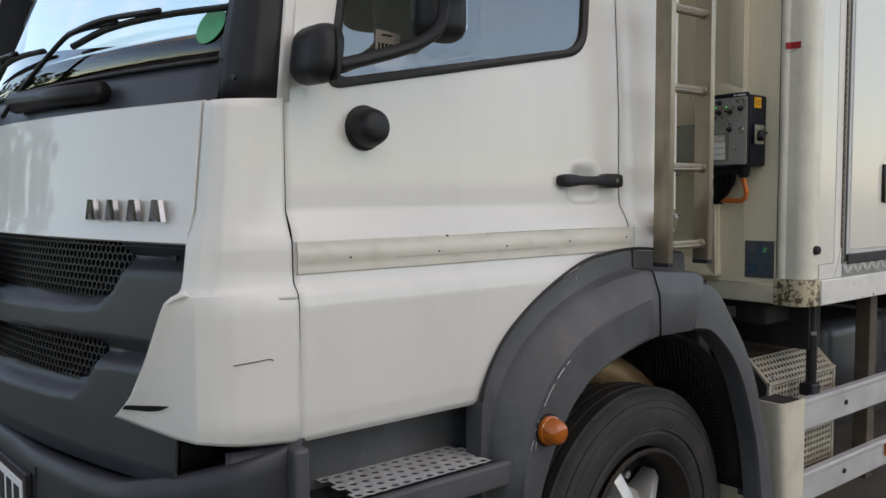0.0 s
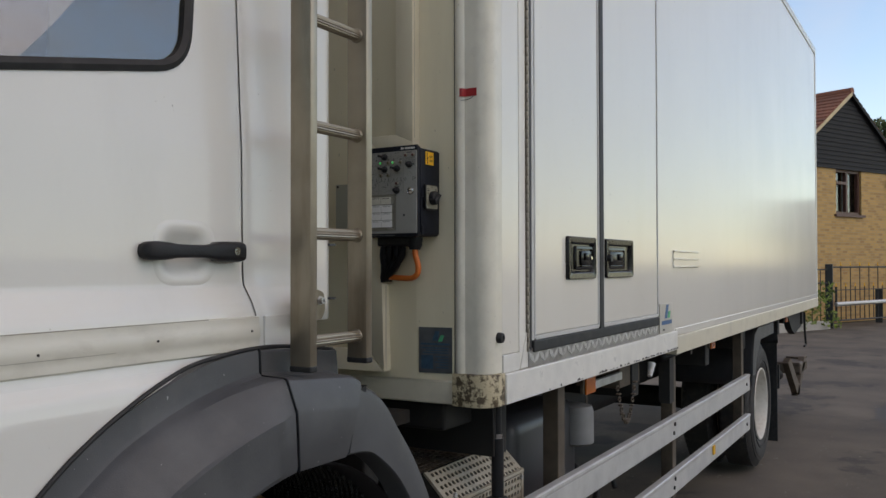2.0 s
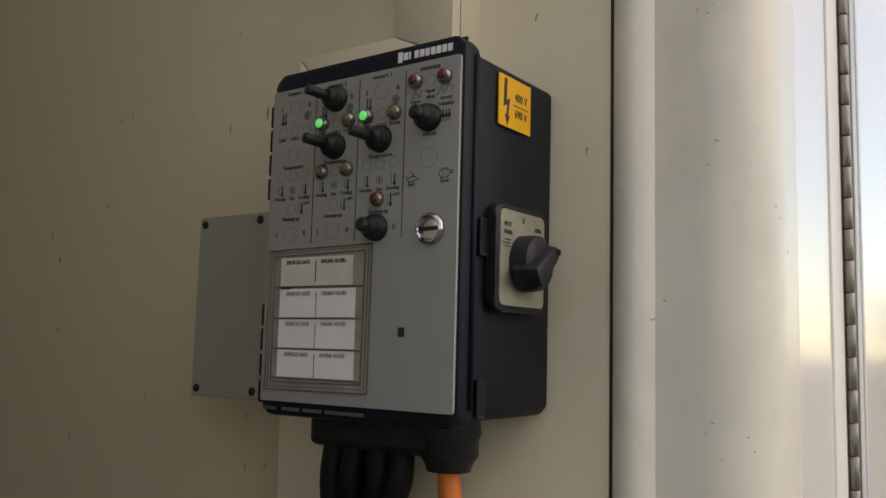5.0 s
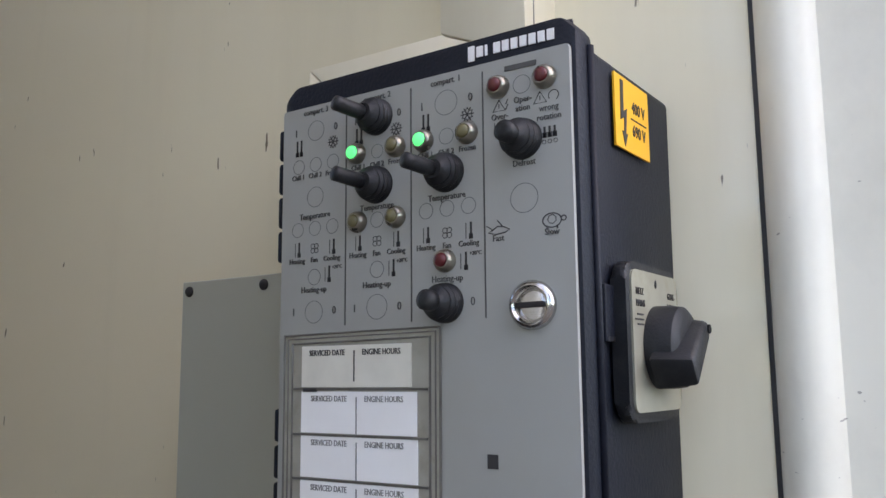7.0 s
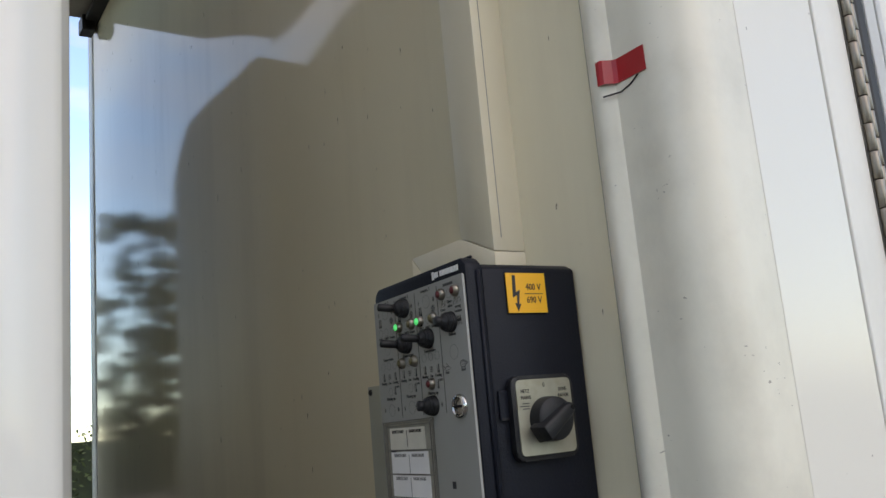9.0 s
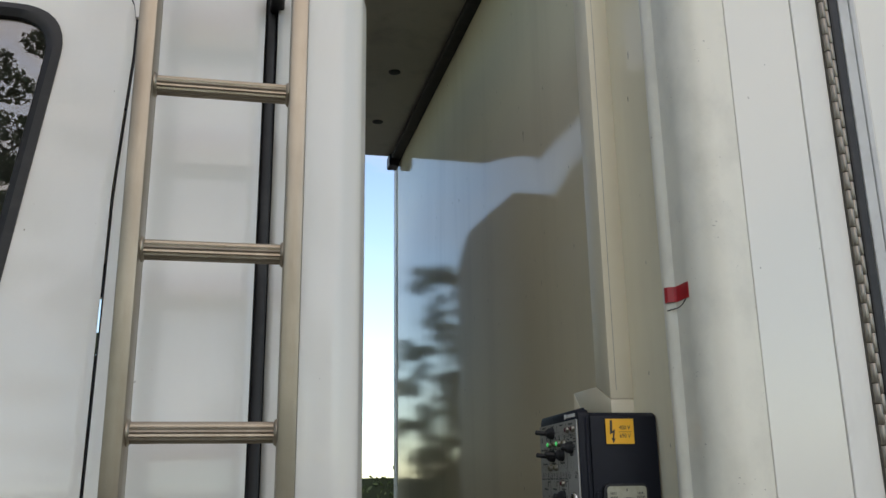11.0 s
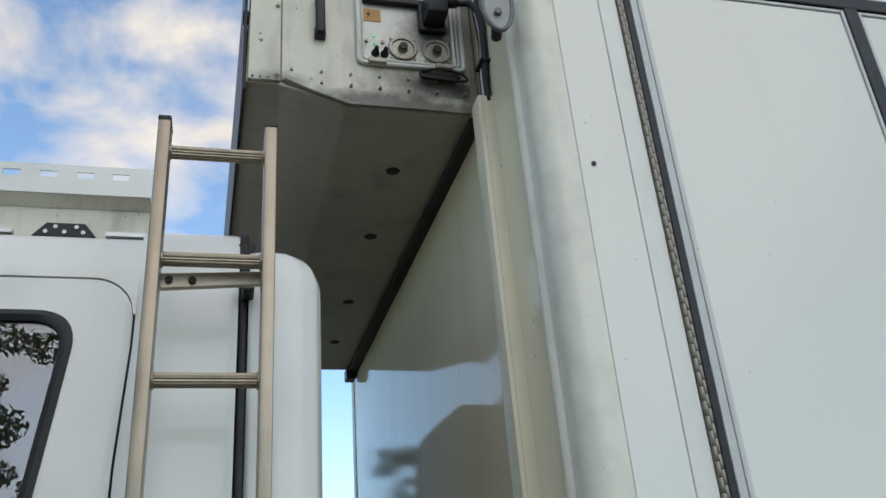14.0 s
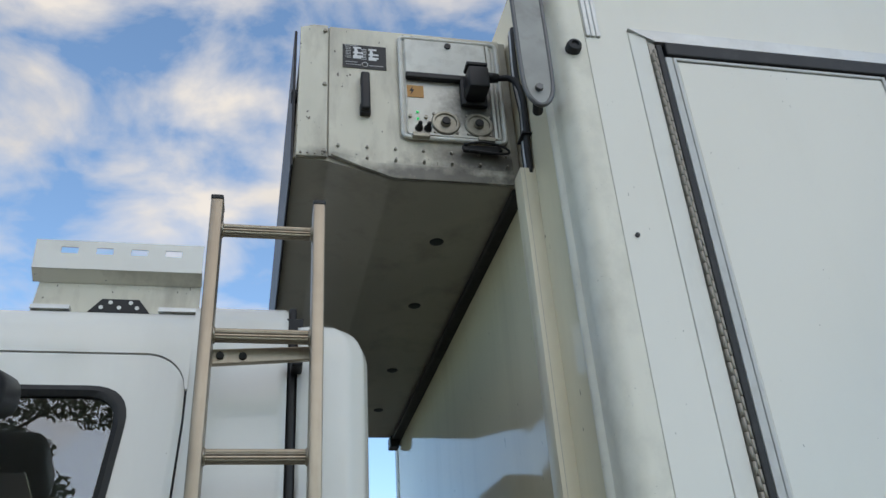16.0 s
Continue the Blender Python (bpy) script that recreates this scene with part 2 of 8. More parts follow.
PLATE_BLUE = mat("faded_blue_print", (0.025, 0.075, 0.125), 0.6, vary=0.35, scale=60)
BLUE = mat("blue_print", (0.015, 0.11, 0.27), 0.4, vary=0.1, scale=30)
GREEN = mat("green_print", (0.03, 0.42, 0.2), 0.4, vary=0.1, scale=30)
BUMP_STRIP = mat("grubby_strip", (0.68, 0.65, 0.565), 0.38, vary=0.04, scale=7, stain=(0.4, 0.36, 0.29), stain_amount=0.45, stain_scale=9, streak=2.5, bump=0.03, specks=(0.2, 0.18, 0.14), speck_scale=70, speck_long=1.5, speck_edge=0.80)
CHEQUER = mat("chequer_aluminium", (0.36, 0.35, 0.33), 0.4, metal=0.5, vary=0.15, scale=14, stain=(0.12, 0.11, 0.1), stain_amount=0.5, stain_scale=12)
DULL_STEEL = mat("dull_steel", (0.30, 0.28, 0.25), 0.5, metal=0.5, vary=0.2, scale=12, bump=0.08)
CAB_BACK = mat("cab_back_paint", (0.70, 0.685, 0.63), 0.5, vary=0.1, scale=3, stain=(0.08, 0.07, 0.06), stain_amount=0.35, stain_scale=5)
FOIL = mat("sticker_foil", (0.52, 0.5, 0.44), 0.35, vary=0.08, scale=20)
LATCH = mat("latch_enamel", (0.007, 0.007, 0.008), 0.22, vary=0.15, scale=14, rough_vary=0.08, bump=0.02, spec=0.28)
GRAB_PLATE = mat("grab_plate_paint", (0.33, 0.33, 0.31), 0.5, vary=0.15, scale=8, stain=(0.12, 0.11, 0.1), stain_amount=0.5, stain_scale=14)
GRAB_STEEL = mat("dark_steel", (0.13, 0.13, 0.13), 0.45, metal=0.4, vary=0.15, scale=14)
BADGE = mat("dull_chrome", (0.32, 0.33, 0.35), 0.18, metal=1.0, vary=0.15, scale=20)
HINGE_STEEL = mat("hinge_steel", (0.26, 0.23, 0.19), 0.42, metal=0.7, vary=0.2, scale=20)
BRIGHT_STRIP = mat("bright_aluminium", (0.77, 0.75, 0.69), 0.45, metal=0.0, vary=0.04, scale=6, stain=(0.5, 0.48, 0.42), stain_amount=0.3, stain_scale=12, streak=0.3)
EDGE_GREY = mat("edge_trim_grey", (0.55, 0.55, 0.53), 0.5, vary=0.06, scale=9, stain=(0.3, 0.3, 0.28), stain_amount=0.3, stain_scale=16)
TREAD = mat("tread_aluminium", (0.66, 0.66, 0.65), 0.4, metal=0.3, vary=0.1, scale=12, stain=(0.3, 0.27, 0.2), stain_amount=0.4, stain_scale=18)
PLATE_OLIVE = mat("mounting_plate_paint", (0.36, 0.36, 0.30), 0.45, vary=0.05, scale=6, bump=0.02)
PLATE_GREY = mat("etched_plate", (0.075, 0.085, 0.09), 0.5, metal=0.1, vary=0.25, scale=30)
RUST = scuffed("rusted_corner", (0.60, 0.51, 0.34), (0.10, 0.07, 0.04), 0.6, 0.0, 38.0, (0.46, 0.54), 0.8)
GLASS = glass("tinted_glass", (0.68, 0.70, 0.69), 0.0, 1.9)
LINING = mat("cab_headlining", (0.46, 0.42, 0.36), 0.85, vary=0.06, scale=5)
SOCKET_STEEL = mat("tarnished_socket", (0.3, 0.28, 0.23), 0.42, metal=0.6, vary=0.25, scale=40)
BOOT = mat("rubber_boot", (0.010, 0.011, 0.013), 0.5, vary=0.2, scale=60, bump=0.15, bump_scale=700, spec=0.35, stain=(0.05, 0.05, 0.048), stain_amount=0.35, stain_scale=90)
BEZEL = mat("tarnished_nickel", (0.26, 0.24, 0.20), 0.3, metal=0.85, vary=0.25, scale=90)
KEY_CHROME = mat("worn_chrome", (0.55, 0.54, 0.52), 0.2, metal=1.0, vary=0.2, scale=120, bump=0.05, bump_scale=500)
FADED_INK = mat("faded_ink", (0.2, 0.2, 0.2), 0.6, vary=0.3, scale=200)
OLD_PAPER = mat("aged_paper", (0.62, 0.60, 0.53), 0.6, vary=0.06, scale=60)
POCKET_EDGE = mat("pocket_plastic", (0.10, 0.095, 0.085), 0.4, vary=0.3, scale=60)
POCKET_FILM = mat("cloudy_film", (0.30, 0.29, 0.25), 0.25, vary=0.15, scale=35, stain=(0.16, 0.14, 0.10), stain_amount=0.5, stain_scale=60)
DIAL = mat("pale_dial_plate", (0.32, 0.31, 0.245), 0.4, metal=0.3, vary=0.15, scale=40, stain=(0.2, 0.18, 0.1), stain_amount=0.5, stain_scale=60)
PRINT = mat("panel_print", (0.06, 0.06, 0.06), 0.6, vary=0.2, scale=60)
LEAD_BLACK = mat("cable_sheath", (0.007, 0.007, 0.008), 0.6, vary=0.2, scale=30, spec=0.2)
RIVET = mat("dull_rivet", (0.32, 0.3, 0.26), 0.5, metal=0.4, vary=0.25, scale=40)
INTERIOR = mat("cab_trim", (0.03, 0.032, 0.036), 0.7, vary=0.1, scale=4)
LED = glow("green_indicator", (0.01, 0.75, 0.22), 1.0)
DEAD_RED = mat("red_indicator", (0.09, 0.008, 0.01), 0.3, vary=0.1)
DEAD_AMBER = mat("amber_indicator", (0.13, 0.11, 0.05), 0.3, vary=0.1)
ASPHALT = mat("asphalt", (0.105, 0.086, 0.067), 0.85, vary=0.4, scale=1.1, bump=1.0, bump_scale=60, stain=(0.026, 0.024, 0.023), stain_amount=0.6, stain_scale=0.75, stain_edge=(0.57, 0.615), specks=(0.2, 0.18, 0.15), speck_scale=28, speck_long=1.0, speck_edge=0.72)


def damp_patches(m, patches):
    """Ragged damp stains on the yard: centre, half length, half width and turn of each."""
    n, l = m.node_tree.nodes, m.node_tree.links
    b = n["Principled BSDF"]
    co, no = n.new("ShaderNodeTexCoord"), n.new("ShaderNodeTexNoise")
    no.inputs["Scale"].default_value, no.inputs["Detail"].default_value, no.inputs["Roughness"].default_value = 9.0, 6.0, 0.7
    l.new(co.outputs["Object"], no.inputs["Vector"])
    col, rough = b.inputs["Base Color"].links[0].from_socket, b.inputs["Roughness"].links[0].from_socket
    for x, y, long, wide, turn, dark in patches:
        mp = n.new("ShaderNodeMapping")
        mp.vector_type = "TEXTURE"
        mp.inputs["Location"].default_value, mp.inputs["Rotation"].default_value, mp.inputs["Scale"].default_value = (x, y, 0), (0, 0, radians(turn)), (long, wide, 1)
        ln, ad, mr = n.new("ShaderNodeVectorMath"), n.new("ShaderNodeMath"), n.new("ShaderNodeMapRange")
        ln.operation, ad.operation = "LENGTH", "MULTIPLY_ADD"
        ad.inputs[1].default_value = 1.5
        l.new(co.outputs["Object"], mp.inputs["Vector"])
        l.new(mp.outputs["Vector"], ln.inputs[0])
        l.new(no.outputs["Fac"], ad.inputs[0])
        l.new(ln.outputs["Value"], ad.inputs[2])
        mr.inputs["From Min"].default_value, mr.inputs["From Max"].default_value = 1.75, 1.55
        mr.inputs["To Max"].default_value = dark
        l.new(ad.outputs["Value"], mr.inputs["Value"])
        mx, mf = n.new("ShaderNodeMix"), n.new("ShaderNodeMix")
        mx.data_type = "RGBA"
        mx.inputs["B"].default_value, mf.inputs["B"].default_value = (0.02, 0.019, 0.018, 1), 0.55
        l.new(mr.outputs["Result"], mx.inputs["Factor"])
        l.new(mr.outputs["Result"], mf.inputs["Factor"])
        l.new(col, mx.inputs["A"])
        l.new(rough, mf.inputs["A"])
        col, rough = mx.outputs["Result"], mf.outputs["Result"]
    l.new(col, b.inputs["Base Color"])
    l.new(rough, b.inputs["Roughness"])


damp_patches(ASPHALT, [(5.62, 1.28, 0.55, 0.09, 78, 0.9), (5.34, 1.56, 0.4, 0.1, 74, 0.6), (6.5, 0.5, 0.5, 0.3, 50, 0.8), (10.9, 0.7, 1.6, 0.3, 10, 0.85), (8.3, 0.2, 0.9, 0.3, 30, 0.7), (4.6, 0.6, 0.35, 0.12, 60, 0.5)])

def soot(m, patches):
    """Ragged sooty stains with a shape of their own: centre and half sizes of each, in the thing's own axes."""
    n, l = m.node_tree.nodes, m.node_tree.links
    b = n["Principled BSDF"]
    co, no = n.new("ShaderNodeTexCoord"), n.new("ShaderNodeTexNoise")
    no.inputs["Scale"].default_value, no.inputs["Detail"].default_value, no.inputs["Roughness"].default_value = 22.0, 6.0, 0.6
    l.new(co.outputs["Object"], no.inputs["Vector"])
    col = b.inputs["Base Color"].links[0].from_socket
    for at, size, dark in patches:
        mp = n.new("ShaderNodeMapping")
        mp.vector_type = "TEXTURE"
        mp.inputs["Location"].default_value, mp.inputs["Scale"].default_value = at, size
        ln, ad, mr, mx = n.new("ShaderNodeVectorMath"), n.new("ShaderNodeMath"), n.new("ShaderNodeMapRange"), n.new("ShaderNodeMix")
        ln.operation, ad.operation, mx.data_type = "LENGTH", "MULTIPLY_ADD", "RGBA"
        ad.inputs[1].default_value = 1.2
        l.new(co.outputs["Object"], mp.inputs["Vector"])
        l.new(mp.outputs["Vector"], ln.inputs[0])
        l.new(no.outputs["Fac"], ad.inputs[0])
        l.new(ln.outputs["Value"], ad.inputs[2])
        mr.inputs["From Min"].default_value, mr.inputs["From Max"].default_value, mr.inputs["To Max"].default_value = 1.7, 0.9, dark
        l.new(ad.outputs["Value"], mr.inputs["Value"])
        mx.inputs["B"].default_value = (0.03, 0.026, 0.022, 1)
        l.new(mr.outputs["Result"], mx.inputs["Factor"])
        l.new(col, mx.inputs["A"])
        col = mx.outputs["Result"]
    l.new(col, b.inputs["Base Color"])


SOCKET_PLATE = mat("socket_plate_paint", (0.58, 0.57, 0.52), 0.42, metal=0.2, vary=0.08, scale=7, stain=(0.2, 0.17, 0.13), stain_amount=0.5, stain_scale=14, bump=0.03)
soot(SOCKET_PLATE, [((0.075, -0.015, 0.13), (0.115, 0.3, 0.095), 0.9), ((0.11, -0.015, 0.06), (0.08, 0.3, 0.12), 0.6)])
soot(UNIT_WHITE, [((0.20, -1.15, 0.09), (0.22, 0.4, 0.065), 0.85), ((0.08, -1.15, 0.015), (0.40, 0.4, 0.05), 0.8), ((0.25, -1.15, 0.25), (0.05, 0.4, 0.3), 0.5), ((-0.24, -1.15, 0.07), (0.10, 0.4, 0.03), 0.5)])
BARK = mat("bark", (0.06, 0.045, 0.032), 0.9, vary=0.3, scale=8, bump=0.8, bump_scale=30)
LEAF = mat("leaves", (0.05, 0.075, 0.022), 0.6, vary=0.45, scale=1.4)
BOARD = mat("black_weatherboard", (0.014, 0.014, 0.015), 0.7, vary=0.2, scale=6, bump=0.2, spec=0.2)
TILE = mat("clay_tile", (0.2, 0.07, 0.042), 0.8, vary=0.2, scale=9, bump=0.25, piece=0.25)
TIMBER = mat("brown_window_frame", (0.085, 0.03, 0.02), 0.5, vary=0.12, scale=10)
CURTAIN = mat("net_curtain", (0.6, 0.6, 0.58), 0.9, vary=0.1, scale=14)
IRON = mat("black_iron", (0.012, 0.012, 0.013), 0.5, vary=0.15, scale=12)
BARGE = mat("cream_bargeboard", (0.55, 0.42, 0.25), 0.6, vary=0.1, scale=8)
RENDER_WALL = mat("pale_render", (0.42, 0.39, 0.34), 0.85, vary=0.1, scale=1.2, bump=0.2)

# ---- mesh helpers ----
ORIGIN = {}
MIDDLE = Vector((2.3, 3.0, 1.4))


def thing(name, at, label, category, group="", kind=""):
    ob = new(name)
    ob.location = at
    ob.empty_display_size = 0.1
    ORIGIN[ob] = Vector(at)
    return tagged(ob, label, category, group, kind)


def part(name, bm, material, parent=None, label="", smooth=False, angle=None, kind=""):
    """Links a bmesh, given in world metres, as one mesh under a thing or part."""
    me = bpy.data.meshes.new(name)
    o = ORIGIN[parent] if parent else Vector()
    bmesh.ops.translate(bm, verts=bm.verts, vec=-o)
    bmesh.ops.recalc_face_normals(bm, faces=bm.faces)
    bm.to_mesh(me)
    bm.free()
    me.materials.append(material)
    if smooth or angle:
        me.shade_smooth()
        if angle:
            me.set_sharp_from_angle(angle=radians(angle))
    ob = new(name, me)
    if parent:
        ob.parent = parent
        ORIGIN[ob] = o
    return tagged(ob, label, "", "", kind)


def twin(name, ob, at, parent=None, turn=(0, 0, 0)):
    """Another object on ob's mesh, moved by at from where the mesh was built."""
    t = new(name, ob.data)
    t.parent = parent or ob.parent
    t.location, t.rotation_euler = at, turn
    return t


def box(bm, x0, x1, y0, y1, z0, z1, bevel=0.0, seg=2):
    g = bmesh.ops.create_cube(bm, size=1.0)["verts"]
    for v in g:
        v.co = Vector(((x0 + x1) / 2 + v.co.x * (x1 - x0), (y0 + y1) / 2 + v.co.y * (y1 - y0), (z0 + z1) / 2 + v.co.z * (z1 - z0)))
    if bevel:
        es = list({e for v in g for e in v.link_edges})
        bmesh.ops.bevel(bm, geom=es, offset=bevel, segments=seg, affect="EDGES", profile=0.5)
    return bm


def B(*a, **k):
    return box(bmesh.new(), *a, **k)


def cyl(bm, p0, p1, r0, r1=None, n=20, caps=True):
    p0, p1 = Vector(p0), Vector(p1)
    d = p1 - p0
    g = bmesh.ops.create_cone(bm, cap_ends=caps, segments=n, radius1=r0, radius2=r0 if r1 is None else r1, depth=d.length)["verts"]
    m = Matrix.Translation((p0 + p1) / 2) @ d.to_track_quat("Z", "Y").to_matrix().to_4x4()
    bmesh.ops.transform(bm, matrix=m, verts=g)
    return bm


def C(*a, **k):
    return cyl(bmesh.new(), *a, **k)


def turned(bm, p, axis, prof, n=40, open_front=False, open_back=False):
    """A lathe: prof is (along, radius) pairs along axis from p."""
    p, axis = Vector(p), Vector(axis).normalized()
    u = axis.orthogonal().normalized()
    w = axis.cross(u)
    rings = []
    for a, r in prof:
        rings.append([bm.verts.new(p + axis * a + (u * math.cos(2 * math.pi * i / n) + w * math.sin(2 * math.pi * i / n)) * max(r, 1e-4)) for i in range(n)])
    for a, b in zip(rings, rings[1:]):
        for i in range(n):
            bm.faces.new((a[i], a[(i + 1) % n], b[(i + 1) % n], b[i]))
    if not open_front:
        bm.faces.new(rings[0][::-1])
    if not open_back:
        bm.faces.new(rings[-1])
    return bm


def slant(bm):
    """The front wall runs back a little on the near side: a shear in plan."""
    for v in bm.verts:
        v.co.x -= 0.0256 * (v.co.y - 1.742)
    return bm


def prism(bm, pts, axis, a, b, bevel=0.0):
    """A polygon in the two other axes, in their order, drawn out along axis from a to b."""
    def at(p, v):
        return {"x": (v, p[0], p[1]), "y": (p[0], v, p[1]), "z": (p[0], p[1], v)}[axis]
    lo, hi = [bm.verts.new(at(p, a)) for p in pts], [bm.verts.new(at(p, b)) for p in pts]
    n = len(pts)
    fs = [bm.faces.new(lo), bm.faces.new(hi[::-1])]
    fs += [bm.faces.new((lo[i], hi[i], hi[(i + 1) % n], lo[(i + 1) % n])) for i in range(n)]
    if bevel:
        es = list({e for f in fs for e in f.edges})
        bmesh.ops.bevel(bm, geom=es, offset=bevel, segments=2, affect="EDGES", profile=0.5)
    return bm


def P(*a, **k):
    return prism(bmesh.new(), *a, **k)


def smooth_path(pts, k=6):
    out = []
    ps = [Vector(p) for p in pts]
    ps = [2 * ps[0] - ps[1]] + ps + [2 * ps[-1] - ps[-2]]
    for i in range(1, len(ps) - 2):
        for j in range(k):
            t = j / k
            a, b, c, d = ps[i - 1:i + 3]
            out.append(0.5 * ((2 * b) + (c - a) * t + (2 * a - 5 * b + 4 * c - d) * t * t + (3 * b - a - 3 * c + d) * t ** 3))
    out.append(ps[-2])
    return out


def sweep(bm, path, r, n=10, closed=False, flat=1.0, up=None):
    """A tube along a path; flat squeezes its section."""
    ps = [Vector(p) for p in path]
    rings, prev = [], None
    for i, p in enumerate(ps):
        if closed:
            d = ps[(i + 1) % len(ps)] - ps[i - 1]
        else:
            d = ps[min(i + 1, len(ps) - 1)] - ps[max(i - 1, 0)]
        d.normalize()
        u = (Vector(up) if up else (prev or d.orthogonal()))
        u = (u - d * u.dot(d)).normalized()
        prev = u
        w = d.cross(u)
        rings.append([bm.verts.new(p + u * r * math.cos(2 * math.pi * k / n) + w * r * flat * math.sin(2 * math.pi * k / n)) for k in range(n)])
    pairs = list(zip(rings, rings[1:])) + ([(rings[-1], rings[0])] if closed else [])
    for a, b in pairs:
        for i in range(n):
            bm.faces.new((a[i], a[(i + 1) % n], b[(i + 1) % n], b[i]))
    if not closed:
        bm.faces.new(rings[0][::-1])
        bm.faces.new(rings[-1])
    return bm


def thicken(bm, thick):
    """Draws a skin out inward: outward is away from the middle of the truck's cab."""
    bm.normal_update()
    lean = sum((f.normal.dot(f.calc_center_median() - MIDDLE) * f.calc_area() for f in bm.faces), 0.0)
    if lean < 0:
        bmesh.ops.reverse_faces(bm, faces=bm.faces)
    bmesh.ops.solidify(bm, geom=list(bm.faces), thickness=thick)
    return bm


def grid(bm, us, vs, f, thick=0.0):
    """A sheet f(u, v); thick draws it out to a body."""
    vv = [[bm.verts.new(f(u, v)) for v in vs] for u in us]
    fs = []
    for i in range(len(us) - 1):
        for j in range(len(vs) - 1):
            q = [vv[i][j], vv[i + 1][j], vv[i + 1][j + 1], vv[i][j + 1]]
            fs.append(bm.faces.new(q))
    bmesh.ops.remove_doubles(bm, verts=bm.verts, dist=1e-5)
    bmesh.ops.recalc_face_normals(bm, faces=bm.faces)
    if thick:
        thicken(bm, thick)
    return bm


def span(a, b, n):
    return [a + (b - a) * i / (n - 1) for i in range(n)]


def mixed(table, v):
    """Piecewise linear look-up."""
    if v <= table[0][0]:
        return table[0][1]
    for (a, p), (b, q) in zip(table, table[1:]):
        if v <= b:
            return p + (q - p) * (v - a) / (b - a)
    return table[-1][1]


def rounded(pts, r, k=5):
    """A polygon with its corners rounded; r is one radius or one a corner."""
    out = []
    n = len(pts)
    rs = r if isinstance(r, (list, tuple)) else [r] * n
    for i in range(n):
        a, b, c = Vector(pts[i - 1]), Vector(pts[i]), Vector(pts[(i + 1) % n])
        u, w = (a - b), (c - b)
        q = min(rs[i], u.length * 0.49, w.length * 0.49)
        u, w = u.normalized() * q, w.normalized() * q
        for j in range(k + 1):
            t = j / k
            out.append(tuple(b + u * (1 - t) ** 2 + w * t ** 2))
    return out


def perforated(bm, o, u, v, nu, nv, pitch, r, thick, stagger=False):
    """A plate with a raster of round holes through it."""
    o, u, v = Vector(o), Vector(u).normalized(), Vector(v).normalized()
    w = u.cross(v).normalized() * thick
    for j in range(nv):
        for i in range(nu):
            c = o + u * pitch * (i + 0.5 + (0.5 if stagger and j % 2 else 0)) + v * pitch * (j + 0.5)
            ring = []
            for k in range(8):
                a = math.pi / 4 * k
                e = [(1, 0), (1, 1), (0, 1), (-1, 1), (-1, 0), (-1, -1), (0, -1), (1, -1)][k]
                ring.append((c + (u * e[0] + v * e[1]) * pitch / 2, c + (u * math.cos(a) + v * math.sin(a)) * r))
            vo, vi = [bm.verts.new(p) for p, _ in ring], [bm.verts.new(q) for _, q in ring]
            vd = [bm.verts.new(q - w) for _, q in ring]
            for k in range(8):
                m = (k + 1) % 8
                bm.faces.new((vo[k], vo[m], vi[m], vi[k]))
                bm.faces.new((vi[k], vi[m], vd[m], vd[k]))
    return bm


def text(bm, s, m, size, depth=0.0004, align="CENTER"):
    """Adds lettering in the built-in font; m carries its plane: x along the line, y up."""
    c = bpy.data.curves.new("lettering", "FONT")
    c.body, c.size, c.align_x, c.align_y, c.extrude, c.resolution_u = s, size, align, "CENTER", depth, 2
    ob = bpy.data.objects.new("lettering", c)
    me = ob.to_mesh()
    me.transform(m)
    bm.from_mesh(me)
    ob.to_mesh_clear()
    bpy.data.objects.remove(ob)
    bpy.data.curves.remove(c)
    return bm


def plane_m(o, xdir, ydir):
    x, y = Vector(xdir).normalized(), Vector(ydir).normalized()
    z = x.cross(y)
    return Matrix(((x.x, y.x, z.x, o[0]), (x.y, y.y, z.y, o[1]), (x.z, y.z, z.z, o[2]), (0, 0, 0, 1)))

# ---- the ground ----
SIDE, FRONT, FAR_SIDE, REAR = 1.62, 3.18, 4.22, 11.25
LOW, TOP = 1.205, 4.02


def ground_height(x, y):
    return -0.02 + 0.018 * noise.noise(Vector((x * 0.5, y * 0.5, 0.0)))


bm = bmesh.new()
edges = [-900, -200, -60, -25] + span(-14, 34, 97) + [45, 80, 220, 900]
grid(bm, edges, edges, lambda u, v: (u, v, ground_height(u, v) if abs(u) < 40 and abs(v) < 40 else -0.02))
tagged(part("ground", bm, ASPHALT, smooth=True), "worn dark grey asphalt yard with stains and patches", "ground", "", "structure")

# ---- cargo body ----
body = thing("cargo_box", (7.2, 2.96, LOW), "long cream-white insulated box body mounted on the truck chassis", "truck body")

# side panel behind the doors, split by the door frame
side = P([(5.0, LOW + 0.07), (REAR, LOW + 0.045), (REAR, TOP), (5.0, TOP)], "y", SIDE, SIDE + 0.06)
part("side_panel", side, SIDE_WHITE, body, "glossy white side panel")
bm = bmesh.new()
box(bm, 3.3, 5.0, SIDE + 0.004, SIDE + 0.06, 3.6, TOP)
part("header_panel", bm, SIDE_WHITE, body)
part("roof", B(FRONT, REAR, SIDE + 0.01, FAR_SIDE, TOP, TOP + 0.05, bevel=0.01), CORNER_WHITE, body)
part("rear_frame", B(REAR, REAR + 0.05, SIDE + 0.003, FAR_SIDE, LOW, TOP + 0.02, bevel=0.008), ALU, body)
part("far_panel", B(FRONT + 0.02, REAR, FAR_SIDE - 0.06, FAR_SIDE, LOW, TOP), SIDE_WHITE, body)
